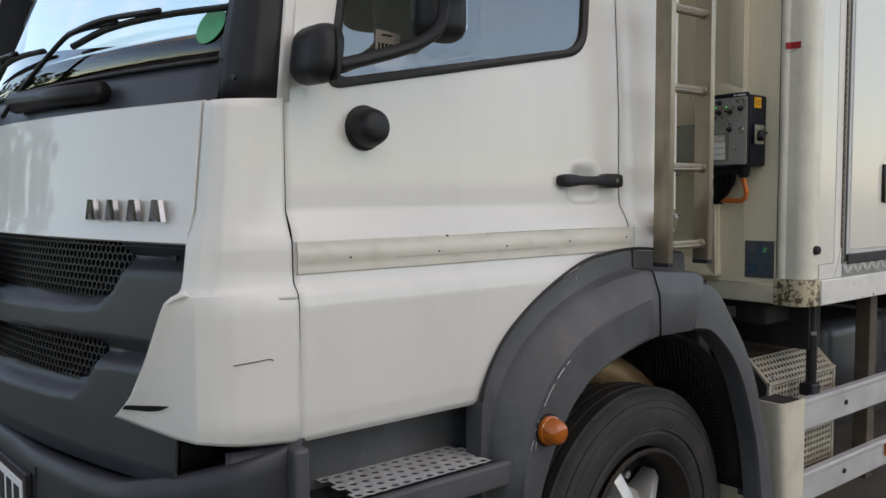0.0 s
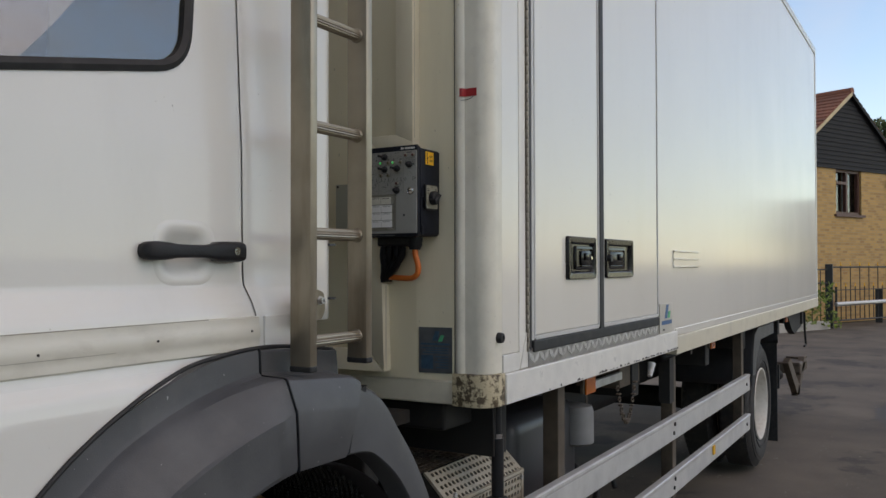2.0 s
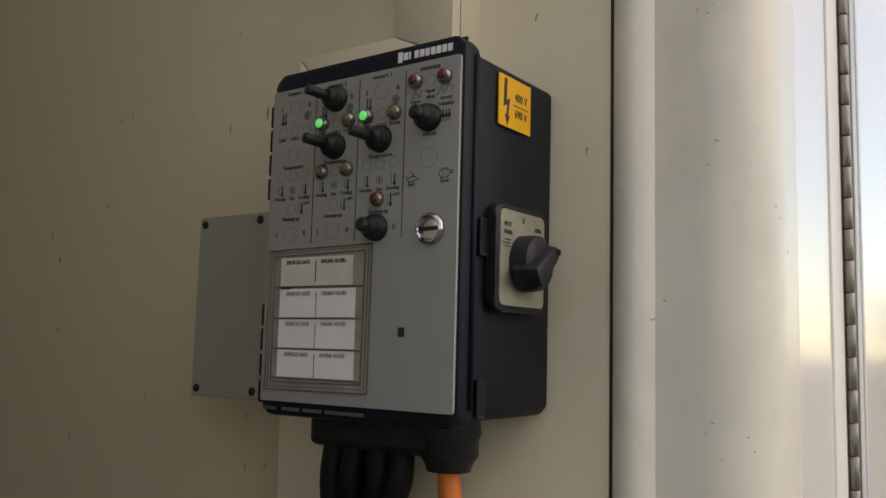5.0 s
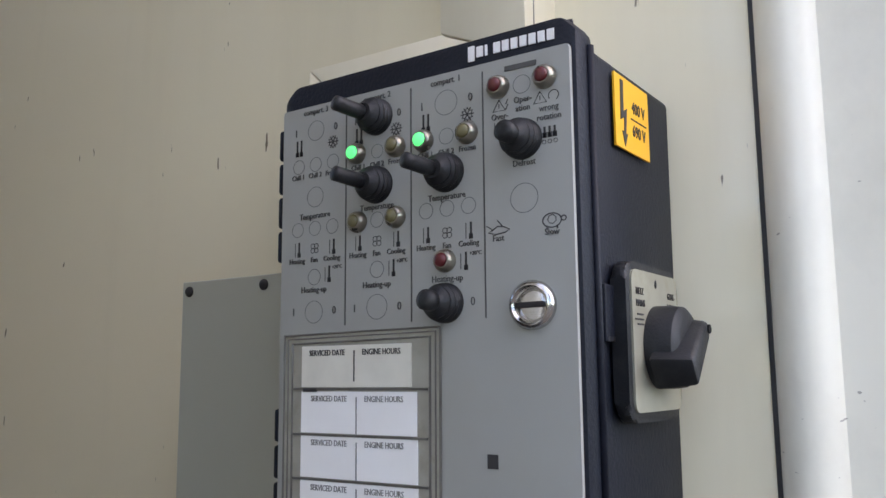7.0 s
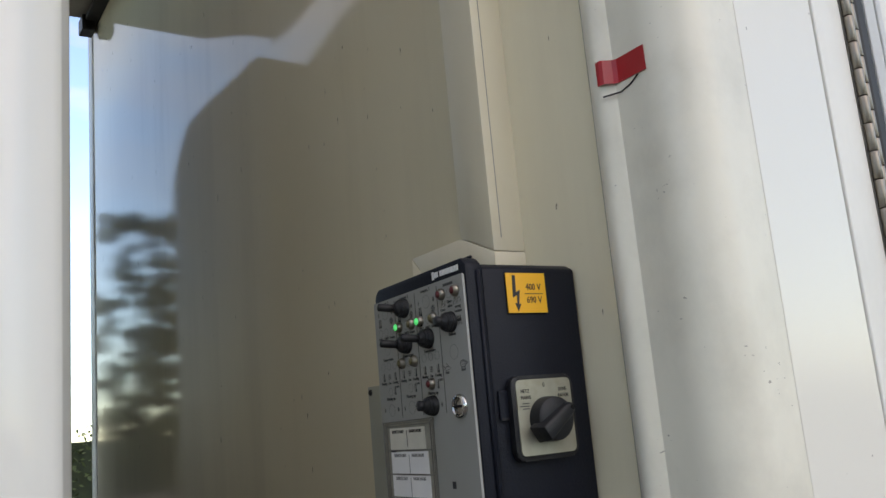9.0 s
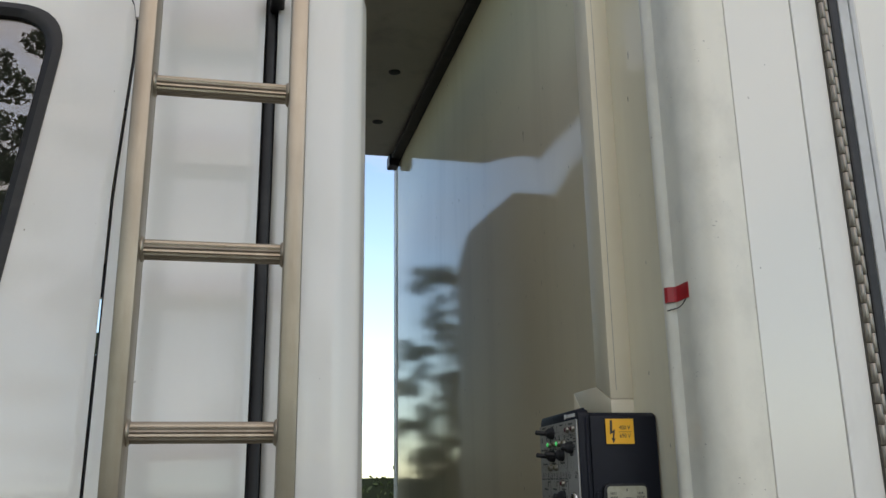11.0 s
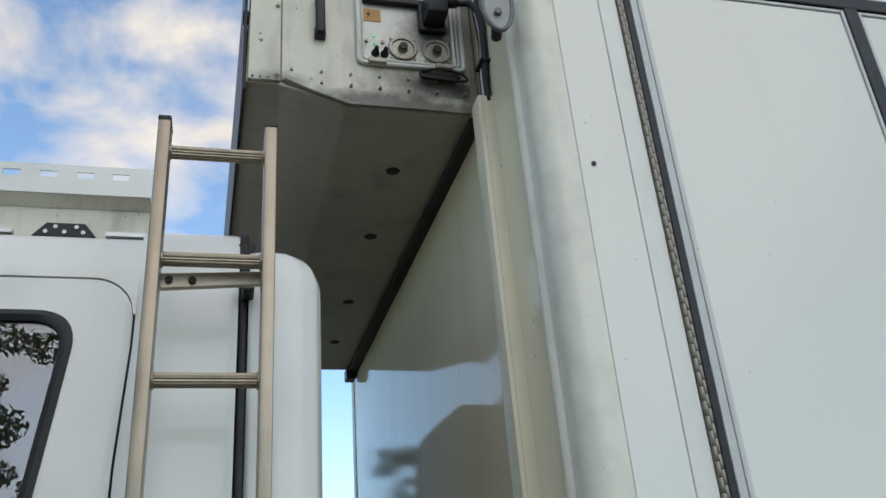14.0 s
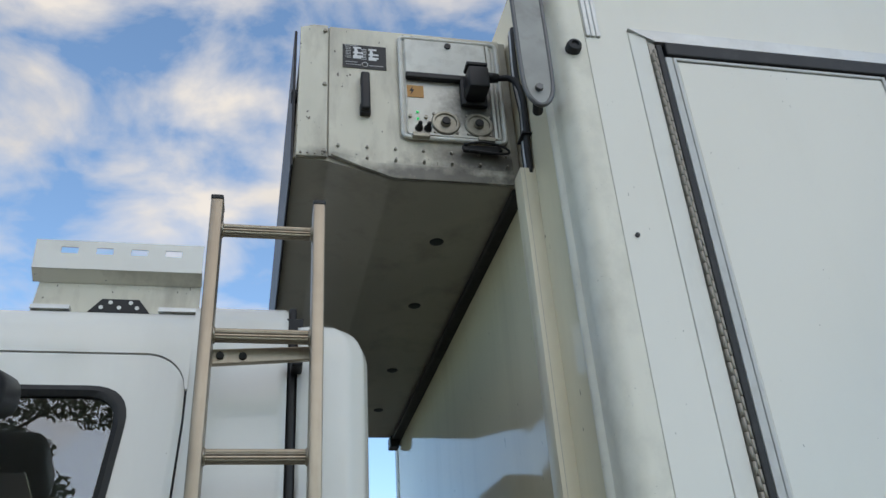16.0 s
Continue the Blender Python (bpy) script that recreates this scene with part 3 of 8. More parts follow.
part("floor_panel", B(FRONT + 0.01, REAR, SIDE + 0.03, FAR_SIDE - 0.06, LOW - 0.005, LOW + 0.06), UNDER, body)
part("front_panel", P([(FRONT - 0.003, 1.742), (3.1605, 1.875), (3.112, FAR_SIDE - 0.06), (3.22, FAR_SIDE - 0.06), (3.25, 1.742)], "z", LOW + 0.075, TOP), CREAM, body, "glossy aged cream front panel")
part("front_sill", slant(B(FRONT - 0.012, FRONT + 0.06, 1.745, FAR_SIDE - 0.02, LOW, LOW + 0.075, bevel=0.006)), SILL, body)
part("far_corner", slant(B(FRONT - 0.012, FRONT + 0.07, FAR_SIDE - 0.06, FAR_SIDE + 0.004, LOW, TOP, bevel=0.012)), ALU, body)
# rear vertical trim and the top cant rail
part("rear_trim", B(REAR - 0.05, REAR + 0.002, SIDE - 0.006, SIDE + 0.02, LOW + 0.04, TOP, bevel=0.003), ALU, body)
part("cant_rail", B(FRONT + 0.1, REAR, SIDE - 0.008, SIDE + 0.02, TOP - 0.035, TOP + 0.04, bevel=0.008), ALU, body)

# rounded corner post with its bead beside the front panel
post = [(FRONT + 0.05, 1.741), (FRONT - 0.004, 1.741), (FRONT - 0.012, 1.735), (FRONT - 0.016, 1.726), (FRONT - 0.015, 1.716), (FRONT - 0.009, 1.709), (FRONT - 0.004, 1.706), (FRONT - 0.003, 1.672)]
for i in range(10):
    a = math.pi / 2 * i / 9
    post.append((FRONT + 0.045 - 0.048 * math.cos(a), SIDE + 0.05 - 0.05 * math.sin(a)))
post += [(3.262, SIDE), (3.262, SIDE + 0.03), (3.25, SIDE + 0.06)]
part("panel_seam", B(FRONT - 0.0045, FRONT + 0.02, 1.7405, 1.7435, LOW + 0.10, 3.95), RUBBER, body)
part("corner_post", P(post, "z", LOW + 0.10, TOP), CORNER_WHITE, body, "rounded white corner post with chips and scratches", angle=35)
cap = [(FRONT - 0.018, 1.746), (FRONT - 0.018, 1.68)]
for i in range(10):
    a = math.pi / 2 * i / 9
    cap.append((FRONT + 0.042 - 0.06 * math.cos(a), SIDE + 0.052 - 0.062 * math.sin(a)))
cap += [(3.266, SIDE - 0.01), (3.266, SIDE + 0.05), (FRONT + 0.05, 1.746)]
part("corner_cap", P(cap, "z", LOW - 0.002, LOW + 0.098, bevel=0.002), RUST, body, "rusted steel corner cap with flaking paint", angle=35)
bm = bmesh.new()
turned(bm, (3.236, SIDE + 0.004, 1.416), (0, -1, 0), [(0, 0.017), (0.012, 0.017), (0.02, 0.015), (0.022, 0.009), (0.018, 0.006)], 20)
plug = part("rubber_plug", bm, RUBBER, body, "black round rubber plug", angle=40)
bm = bmesh.new()
turned(bm, (3.222, SIDE + 0.004, 3.55), (0, -1, 0), [(0, 0.021), (0.014, 0.021), (0.024, 0.018), (0.026, 0.011), (0.02, 0.008)], 20)
part("rubber_plug", bm, RUBBER, body, "black round rubber plug", angle=40)
# side strip between the post and the hinge
part("side_strip", B(3.264, 3.3895, SIDE + 0.001, SIDE + 0.05, LOW + 0.155, TOP - 0.036, bevel=0.0015), SIDE_WHITE, body)
part("corner_skirt", B(3.267, 3.388, SIDE - 0.003, SIDE + 0.05, LOW + 0.096, LOW + 0.153, bevel=0.002), ALU_WORN, body)
part("hinge_strip", B(3.3905, 3.4405, SIDE - 0.001, SIDE + 0.05, LOW + 0.10, 3.63, bevel=0.002), BRIGHT_STRIP, body, "bright aluminium strip beside the hinge")
for z in (2.975,):
    part("screw_head", C((3.297, SIDE + 0.003, z), (3.297, SIDE - 0.003, z), 0.006, n=10), BLACK, body)

# sill: scuffed aluminium under the doors, cream behind
part("step_sill", B(3.268, 5.31, SIDE - 0.014, SIDE + 0.06, LOW - 0.003, LOW + 0.094, bevel=0.004), ALU_WORN, body, "scuffed aluminium sill with scraped lower edge")
rnd = random.Random(11)
bm = bmesh.new()
for i in range(70):
    x, h = 3.45 + 1.84 * rnd.random() ** 0.6, rnd.uniform(0.003, 0.011)
    w = rnd.uniform(0.006, 0.03)
    prism(bm, [(x, LOW + 0.003), (x + w, LOW + 0.003), (x + w * rnd.uniform(0.6, 1.1), LOW + 0.003 + h * rnd.uniform(0.3, 0.9)), (x + w * rnd.uniform(0.2, 0.5), LOW + 0.003 + h)], "y", SIDE - 0.0150, SIDE - 0.0138)
part("scraped_edge", bm, UNDER, body, "dark scrapes along the sill's lower edge", kind="stuff")
part("rear_sill", B(5.313, REAR, SIDE - 0.01, SIDE + 0.06, LOW - 0.03, LOW + 0.066, bevel=0.005), SILL, body)
part("sill_bead", B(5.313, REAR, SIDE - 0.004, SIDE + 0.02, LOW + 0.068, LOW + 0.105, bevel=0.003), SIDE_WHITE, body)
# chequer plate strip
chequer = part("chequer_plate", B(3.452, 4.985, SIDE - 0.006, SIDE + 0.05, LOW + 0.096, LOW + 0.158, bevel=0.001), CHEQUER, body, "grey aluminium chequer plate strip")
bm = bmesh.new()
for i in range(36):
    lean = 1 if i % 2 else -1
    for k in range(5):
        x, z = 3.474 + i * 0.042 + (k - 2) * 0.0068, LOW + 0.127 + lean * (k - 2) * 0.0026
        a, b = Vector((0.0075 * lean, 0.0145)), Vector((0.0014, -0.0007 * lean))
        prism(bm, [(x + q.x, z + q.y) for q in (a + b, a * 0.4 + b * 1.8, -a + b, -a - b, a - b)], "y", SIDE - 0.009, SIDE - 0.0055)
part("raised_bar", bm, ALU, chequer, kind="stuff")

# double doors
SILL_Z, HEAD_Z = 1.405, 3.535


def cargo_door(x0, x1, name):
    d = part(name, B(x0, x1, SIDE - 0.004, SIDE + 0.06, SILL_Z, HEAD_Z, bevel=0.004), SIDE_WHITE, body, "white insulated side door leaf, closed")
    t = 0.011
    bm = bmesh.new()
    box(bm, x0 - t, x0 - 0.001, SIDE - 0.008, SIDE + 0.03, SILL_Z - t, HEAD_Z + t, bevel=0.002)
    box(bm, x1 + 0.001, x1 + t, SIDE - 0.008, SIDE + 0.03, SILL_Z - t, HEAD_Z + t, bevel=0.002)
    box(bm, x0 - 0.001, x1 + 0.001, SIDE - 0.008, SIDE + 0.03, SILL_Z - 0.016, SILL_Z - 0.001, bevel=0.002)
    box(bm, x0 - 0.001, x1 + 0.001, SIDE - 0.008, SIDE + 0.03, HEAD_Z + 0.001, HEAD_Z + t, bevel=0.002)
    part("edge_trim", bm, EDGE_GREY, d, "pale grey edge trim")
    return d


cargo_door(3.512, 4.135, "door_leaf")
cargo_door(4.205, 4.975, "door_leaf")
part("hinge_side_trim", B(3.4795, 3.4995, SIDE - 0.007, SIDE + 0.03, SILL_Z - 0.016, HEAD_Z + 0.011, bevel=0.002), EDGE_GREY, body)
for x0, x1, z0, z1, dy in ((3.4603, 3.4785, SILL_Z - 0.05, HEAD_Z + 0.055, 0.007), (4.148, 4.192, SILL_Z - 0.05, HEAD_Z + 0.055, 0.011),
                           (3.486, 4.985, SILL_Z - 0.056, SILL_Z - 0.017, 0.0125), (3.486, 4.985, HEAD_Z + 0.016, HEAD_Z + 0.06, 0.0125), (4.987, 4.999, SILL_Z - 0.05, HEAD_Z + 0.06, 0.004)):
    part("door_gasket", B(x0, x1, SIDE - dy, SIDE + 0.03, z0, z1, bevel=0.004), RUBBER, body, "black rubber door gasket")
bm = bmesh.new()
prism(bm, [(3.39, 3.64), (5.03, 3.64), (5.03, 3.6), (3.462, 3.6)], "y", SIDE - 0.007, SIDE + 0.03)
part("head_trim", bm, ALU, body)
bm = bmesh.new()
prism(bm, [(3.392, 1.303), (3.45, 1.303), (3.45, 1.362), (3.44, 1.42)], "y", SIDE - 0.004, SIDE + 0.02)
part("mitre_plate", bm, ALU_WORN, body)
# vertical aluminium strip above the corner
bm = bmesh.new()
for k in range(3):
    box(bm, 3.266 + k * 0.014, 3.279 + k * 0.014, SIDE - 0.006, SIDE + 0.004, 3.60, TOP - 0.05, bevel=0.003)
part("ribbed_strip", bm, ALU, body)
# piano hinge
hinge = part("door_hinge", B(3.4415, 3.4600, SIDE - 0.001, SIDE + 0.02, SILL_Z - 0.06, HEAD_Z + 0.06), DULL_STEEL, body, "steel piano hinge with long row of knuckles")
knuckle = None
for i in range(int((HEAD_Z - SILL_Z + 0.10) / 0.031)):
    if knuckle is None:
        bm = bmesh.new()
        turned(bm, (3.4465, SIDE - 0.005, SILL_Z - 0.05), (0, 0, 1), [(0, 0.0047), (0.0005, 0.0051), (0.0292, 0.0051), (0.0297, 0.0047)], 10)
        knuckle = part("hinge_knuckle", bm, HINGE_STEEL, hinge, angle=50)
    else:
        twin("hinge_knuckle", knuckle, (0, 0, i * 0.031), hinge)
    twin("hinge_knuckle", knuckle, (0.0078, 0.001, i * 0.031 + 0.0155), hinge)


def recessed_latch(x0, x1, z0, z1, lever_left):
    """A black pressed tray with a lock body and paddle."""
    latch = thing("door_latch", ((x0 + x1) / 2, SIDE, z0), "black recessed paddle latch in the cargo door", "latch", "cargo door latches")
    y = SIDE - 0.004
    w, h = x1 - x0, z1 - z0

    def loop(bm, a0, a1, b0, b1, out, r):
        return [bm.verts.new((p[0], y - out, p[1])) for p in rounded([(a0, b0), (a1, b0), (a1, b1), (a0, b1)], r, 4)]

    def bands(bm, loops):
        for a, b in zip(loops, loops[1:]):
            for i in range(len(a)):
                bm.faces.new((a[i], a[(i + 1) % len(a)], b[(i + 1) % len(a)], b[i]))
        bm.faces.new(loops[-1])

    bm = bmesh.new()
    bands(bm, [loop(bm, x0 + d, x1 - d, z0 + d * 0.8, z1 - d * 0.8, o, 0.012) for d, o in ((0.0, 0.0), (0.001, 0.010), (0.005, 0.014), (0.028, 0.013), (0.034, 0.009), (0.038, 0.002))])
    part("tray", bm, LATCH, latch, angle=30)
    # stepped cup and the lock body on its floor
    c0, c1 = (x0 + w * 0.28, x1 - 0.032) if lever_left else (x0 + 0.032, x1 - w * 0.3)
    bm = bmesh.new()
    bands(bm, [loop(bm, c0 + d, c1 - d, z0 + 0.036 + d, z1 - 0.036 - d, o, 0.008) for d, o in ((0.0, 0.002), (0.002, 0.009), (0.010, 0.010), (0.014, 0.004))])
    part("cup", bm, LATCH, latch, angle=30)
    m0, m1 = (c0 + (c1 - c0) * 0.3, c1 - 0.02) if lever_left else (c0 + 0.02, c1 - 0.02)
    bm = bmesh.new()
    box(bm, m0, m1, y - 0.011, y - 0.004, z0 + h * 0.33, z1 - h * 0.33, bevel=0.003)
    part("lock_plate", bm, LATCH, latch, angle=30)
    bm = bmesh.new()
    lx = m0 + (m1 - m0) * (0.25 if lever_left else 0.55)
    box(bm, lx, lx + w * 0.13, y - 0.019, y - 0.010, z0 + h * 0.45, z0 + h * 0.62, bevel=0.003)
    part("paddle", bm, LATCH, latch, angle=30)
    kx = c1 - w * 0.1 if lever_left else x0 + 0.016
    part("key_barrel", C((kx, y - 0.004, z0 + h * 0.5), (kx, y - (0.016 if lever_left else 0.03), z0 + h * 0.5), 0.006 if lever_left else 0.014, n=14), CHROME if lever_left else BLACK, latch)
    for z in (z0 + h * 0.31, z1 - h * 0.30):
        part("rib", B(m0 + 0.01, m1 - 0.01, y - 0.0085, y - 0.004, z - 0.003, z + 0.003, bevel=0.002), LATCH, latch)
    return latch


recessed_latch(3.788, 4.086, 1.589, 1.752, True)
recessed_latch(4.205, 4.562, 1.589, 1.752, False)

# label holder, maker's sticker and reflective tape on the side
holder = thing("label_holder", (5.57, SIDE, 1.627), "empty white plastic document holder on the side panel", "label holder")
bm = bmesh.new()
box(bm, 5.277, 5.80, SIDE - 0.004, SIDE - 0.001, 1.627, 1.718, bevel=0.001)
part("backing", bm, SIDE_WHITE, holder)
bm = bmesh.new()
for z in (1.632, 1.672, 1.712):
    box(bm, 5.277, 5.80, SIDE - 0.010, SIDE - 0.004, z - 0.004, z + 0.004, bevel=0.002)
part("rail", bm, CORNER_WHITE, holder)
sticker = thing("maker_sticker", (5.12, SIDE, 1.306), "silver sticker with blue and green bars beside the door", "sticker")
part("foil", B(5.004, 5.237, SIDE - 0.008, SIDE - 0.005, 1.305, 1.451), FOIL, sticker)
part("blue_bar", P([(5.085, 1.375), (5.125, 1.375), (5.16, 1.443), (5.12, 1.443)], "y", SIDE - 0.0095, SIDE - 0.0085), BLUE, sticker)
part("green_bar", P([(5.135, 1.375), (5.175, 1.375), (5.195, 1.41), (5.155, 1.41)], "y", SIDE - 0.0095, SIDE - 0.0085), GREEN, sticker)
part("blue_band", B(5.035, 5.215, SIDE - 0.0095, SIDE - 0.0085, 1.345, 1.365), BLUE, sticker)
part("dark_mark", B(5.055, 5.085, SIDE - 0.0095, SIDE - 0.0085, 1.316, 1.324), INK, sticker)
tape = thing("reflective_tape", (FRONT, 1.68, 2.165), "torn strip of red reflective tape on the corner post", "tape")
bm = bmesh.new()


def post_face(y):
    if y >= 1.672:
        return FRONT - 0.003 - (0.0135 * max(0.0, min(1.0, (y - 1.7035) / 0.006)))
    return FRONT + 0.045 - 0.048 * math.cos(math.asin(min(1.0, (1.67 - y) / 0.05)))


vs = [[bm.verts.new((post_face(y) - d, y - 0.4 * d * (y < 1.66), z)) for d, z in ((0.0006, 2.173), (0.0006, 2.198), (0.0016, 2.198), (0.0016, 2.173))] for y in span(1.717, 1.664, 14)]
for a, b in zip(vs, vs[1:]):
    for j in range(4):
        bm.faces.new((a[j], b[j], b[(j + 1) % 4], a[(j + 1) % 4]))
bm.faces.new(vs[0])
bm.faces.new(vs[-1][::-1])
part("tape_strip", bm, RED, tape)
bm = bmesh.new()
sweep(bm, [(post_face(y) - 0.001, y, z) for y, z in ((1.712, 2.160), (1.70, 2.163), (1.686, 2.166), (1.675, 2.172))], 0.0009, 5)
part("torn_edge", bm, BLACK, tape)

# etched plate low on the front panel, which falls back a little towards the trunking
plate = thing("rating_plate", (FRONT, 1.80, 1.30), "worn grey and blue maker's plate on the front panel", "plate")


def on_panel(bm):
    for v in bm.verts:
        v.co.x += FRONT - 0.003 - 0.123 * (v.co.y - 1.742)
    return bm


sheet = part("plate_sheet", on_panel(B(-0.003, 0.001, 1.752, 1.865, 1.302, 1.447)), PLATE_GREY, plate)
part("blue_square", on_panel(B(-0.0042, -0.0032, 1.816, 1.856, 1.315, 1.358)), PLATE_BLUE, plate)
bm = bmesh.new()
for y0, y1, z in ((1.76, 1.858, 1.3925), (1.763, 1.856, 1.381), (1.763, 1.84, 1.3735), (1.763, 1.852, 1.366), (1.763, 1.808, 1.3535), (1.763, 1.80, 1.345), (1.763, 1.81, 1.3365), (1.763, 1.795, 1.328), (1.763, 1.805, 1.3195)):
    box(bm, -0.0042, -0.0032, y0, y1, z - 0.0012, z + (0.0045 if z > 1.39 else 0.0022))
part("blue_line", on_panel(bm), PLATE_BLUE, plate)
part("blue_leaf", on_panel(P([(1.80, 1.405), (1.818, 1.405), (1.808, 1.435), (1.794, 1.435)], "x", -0.0044, -0.0034)), PLATE_BLUE, plate)
part("green_leaf", on_panel(P([(1.785, 1.402), (1.798, 1.402), (1.79, 1.422), (1.778, 1.422)], "x", -0.0044, -0.0034)), GREEN, plate)

# cable trunking on the front panel
trunk = thing("cable_trunking", (FRONT, 1.95, 1.29), "cream cable trunking with mitred bends on the front panel", "trunking")
X0 = 3.120


def duct(pts, name="duct"):
    part(name, P(pts, "x", X0, 3.168, bevel=0.0015), TRUNKING, trunk, angle=30)


duct([(1.864, 3.335), (1.864, 2.035), (1.928, 2.063), (1.928, 3.335)])
duct([(1.864, 2.0342), (1.928, 2.0622), (2.044, 2.0622), (1.985, 2.004), (1.864, 2.004)])
duct([(2.0445, 2.0615), (2.0485, 1.70), (2.040, 1.372), (1.972, 1.304), (1.985, 1.70), (1.986, 2.004)])
duct([(2.041, 1.369), (4.12, 1.369), (4.12, 1.300), (1.975, 1.300)])
bm = bmesh.new()
box(bm, X0 + 0.011, X0 + 0.0116, 1.8634, 1.865, 2.05, 3.33)
part("lid_seam", bm, DULL_STEEL, trunk)
bm = bmesh.new()
box(bm, X0 + 0.011, X0 + 0.0116, 1.9722, 1.9735, 1.31, 1.58)
part("lid_seam", bm, DULL_STEEL, trunk)

# switch cabinet's mounting plate
bp = thing("mounting_plate", (3.10, 2.08, 1.735), "flat grey-olive metal plate screwed behind the control box", "plate")
part("sheet", B(3.0985, 3.101, 1.975, 2.150, 1.735, 1.910, bevel=0.0008), PLATE_OLIVE, bp)
for y, z in ((2.142, 1.7425), (2.142, 1.9025), (2.064, 1.7425), (2.064, 1.903)):
    bm = bmesh.new()
    turned(bm, (3.099, y, z), (-1, 0, 0), [(0, 0.0042), (0.0016, 0.004), (0.003, 0.0026), (0.0032, 0.0008)], 12)
    part("screw", bm, UNDER, bp, smooth=True)
part("stand_off", B(3.101, 3.16, 2.05, 2.11, 1.76, 1.885, bevel=0.002), TRUNKING, bp)

# ---- truck cab ----
cab = thing("truck_cab", (1.7, 3.0, 0.5), "white short truck cab with dark grey plastic lower trim", "truck cab")
SKIN = [(1.06, 1.772), (1.075, 1.758), (1.12, 1.75), (1.25, 1.744), (1.38, 1.742), (1.412, 1.747), (1.432, 1.764), (1.45, 1.768), (1.535, 1.77),
        (1.56, 1.778), (1.6, 1.798), (1.9, 1.803), (2.65, 1.843), (2.78, 1.853), (2.835, 1.866), (2.865, 1.885), (2.895, 1.94), (2.91, 2.06)]
DOOR_F, DOOR_T, DOOR_R = 1.064, 2.75, 0.085


def skin(z):
    return mixed(SKIN, z)


def door_rear(z):
    return mixed([(1.5, 2.301), (1.62, 2.284), (2.35, 2.286), (2.6, 2.298), (2.9, 2.298)], z)


def door_top(x):
    c = 2.298 - DOOR_R
    return DOOR_T if x < c else DOOR_T - DOOR_R + math.sqrt(max(0.0, DOOR_R ** 2 - min(x - c, DOOR_R) ** 2))


ARCH_EDGE = smooth_path([(1.56, 0, 1.052), (1.64, 0, 1.06), (1.665, 0, 1.115), (1.74, 0, 1.215), (1.88, 0, 1.32), (2.05, 0, 1.39), (2.3, 0, 1.40), (2.6, 0, 1.40)], 6)


def arch_line(x):
    """Lower edge of the cab, tucked behind the wheel arch."""
    return mixed([(0.9, 1.052)] + [(p.x, p.z) for p in ARCH_EDGE], x)


def within(x, z, poly):
    """Whether a point lies inside a polygon."""
    odd = False
    for (ax, az), (bx, bz) in zip(poly, poly[1:] + poly[:1]):
        if (az > z) != (bz > z) and x < ax + (z - az) / (bz - az) * (bx - ax):
            odd = not odd
    return odd


def shrink(pts, d):
    c = []
    n = len(pts)
    for i in range(n):
        a, b, e = Vector(pts[i - 1]), Vector(pts[i]), Vector(pts[(i + 1) % n])
        u, w = (b - a).normalized(), (e - b).normalized()
        nu, nw = Vector((-u.y, u.x)), Vector((-w.y, w.x))
        m = (nu + nw)
        c.append(tuple(b + m * (d / max(0.3, m.dot(nu)))))
    return c


WINDOW = [(1.19, 1.9), (2.118, 2.072), (2.184, 2.662), (1.34, 2.662)]
zs = sorted(set([p[0] for p in SKIN if p[0] < 2.75] + [round(1.065 + i * 0.016, 4) for i in range(106)] + [DOOR_T]))
zs = [z for z in zs if z <= DOOR_T]


def door_point(u, z):
    x = DOOR_F + u * (door_rear(z) - DOOR_F)
    z = min(max(z, arch_line(x)), door_top(x))
    rim = min(1.0, min(u, 1 - u) * 1.2 / 0.008)
    return (x, skin(z) + 0.006 * (1 - rim), z)


us = [0, 0.004, 0.012] + [i / 80 for i in range(1, 80)] + [0.988, 0.996, 1]
bm = bmesh.new()
grid(bm, us, zs, door_point)
hole = rounded(shrink(WINDOW, -0.002), [0.04, 0.08, 0.08, 0.06], 8)
gone = [f for f in bm.faces if within(f.calc_center_median().x, f.calc_center_median().z, hole)]
bmesh.ops.delete(bm, geom=gone, context="FACES")
dish = rounded([(2.034, 1.617), (2.181, 1.617), (2.181, 1.727), (2.034, 1.727)], 0.045, 6)
bmesh.ops.delete(bm, geom=[f for f in bm.faces if within(f.calc_center_median().x, f.calc_center_median().z, dish)], context="FACES")
thicken(bm, 0.012)
door = part("cab_door", bm, CAB_WHITE, cab, "white passenger door, closed", angle=40)

# window: rubber frame and glass lie on the sloping upper door
slope = 0.04 / 0.75


def on_door(p, out):
    return Vector((p[0], 1.803 + (p[1] - 1.9) * slope + out, p[1]))


outer = rounded(shrink(WINDOW, -0.012), [0.05, 0.09, 0.09, 0.06], 8)
inner = rounded(shrink(WINDOW, 0.012), [0.04, 0.07, 0.07, 0.05], 8)
bm = bmesh.new()
rings = [[bm.verts.new(on_door(p, o)) for p in poly] for poly, o in ((outer, 0.004), (outer, -0.004), ([((a[0] + b[0]) / 2, (a[1] + b[1]) / 2) for a, b in zip(outer, inner)], -0.009), (inner, -0.002), (inner, 0.014))]
for a, b in zip(rings, rings[1:]):
    n = len(a)
    for i in range(n):
        bm.faces.new((a[i], a[(i + 1) % n], b[(i + 1) % n], b[i]))
part("window_seal", bm, RUBBER, door, "black rubber window surround", angle=50)
bm = bmesh.new()
pane = rounded(shrink(WINDOW, 0.006), [0.04, 0.07, 0.07, 0.05], 8)
a, b = [bm.verts.new(on_door(p, 0.006)) for p in pane], [bm.verts.new(on_door(p, 0.010)) for p in pane]
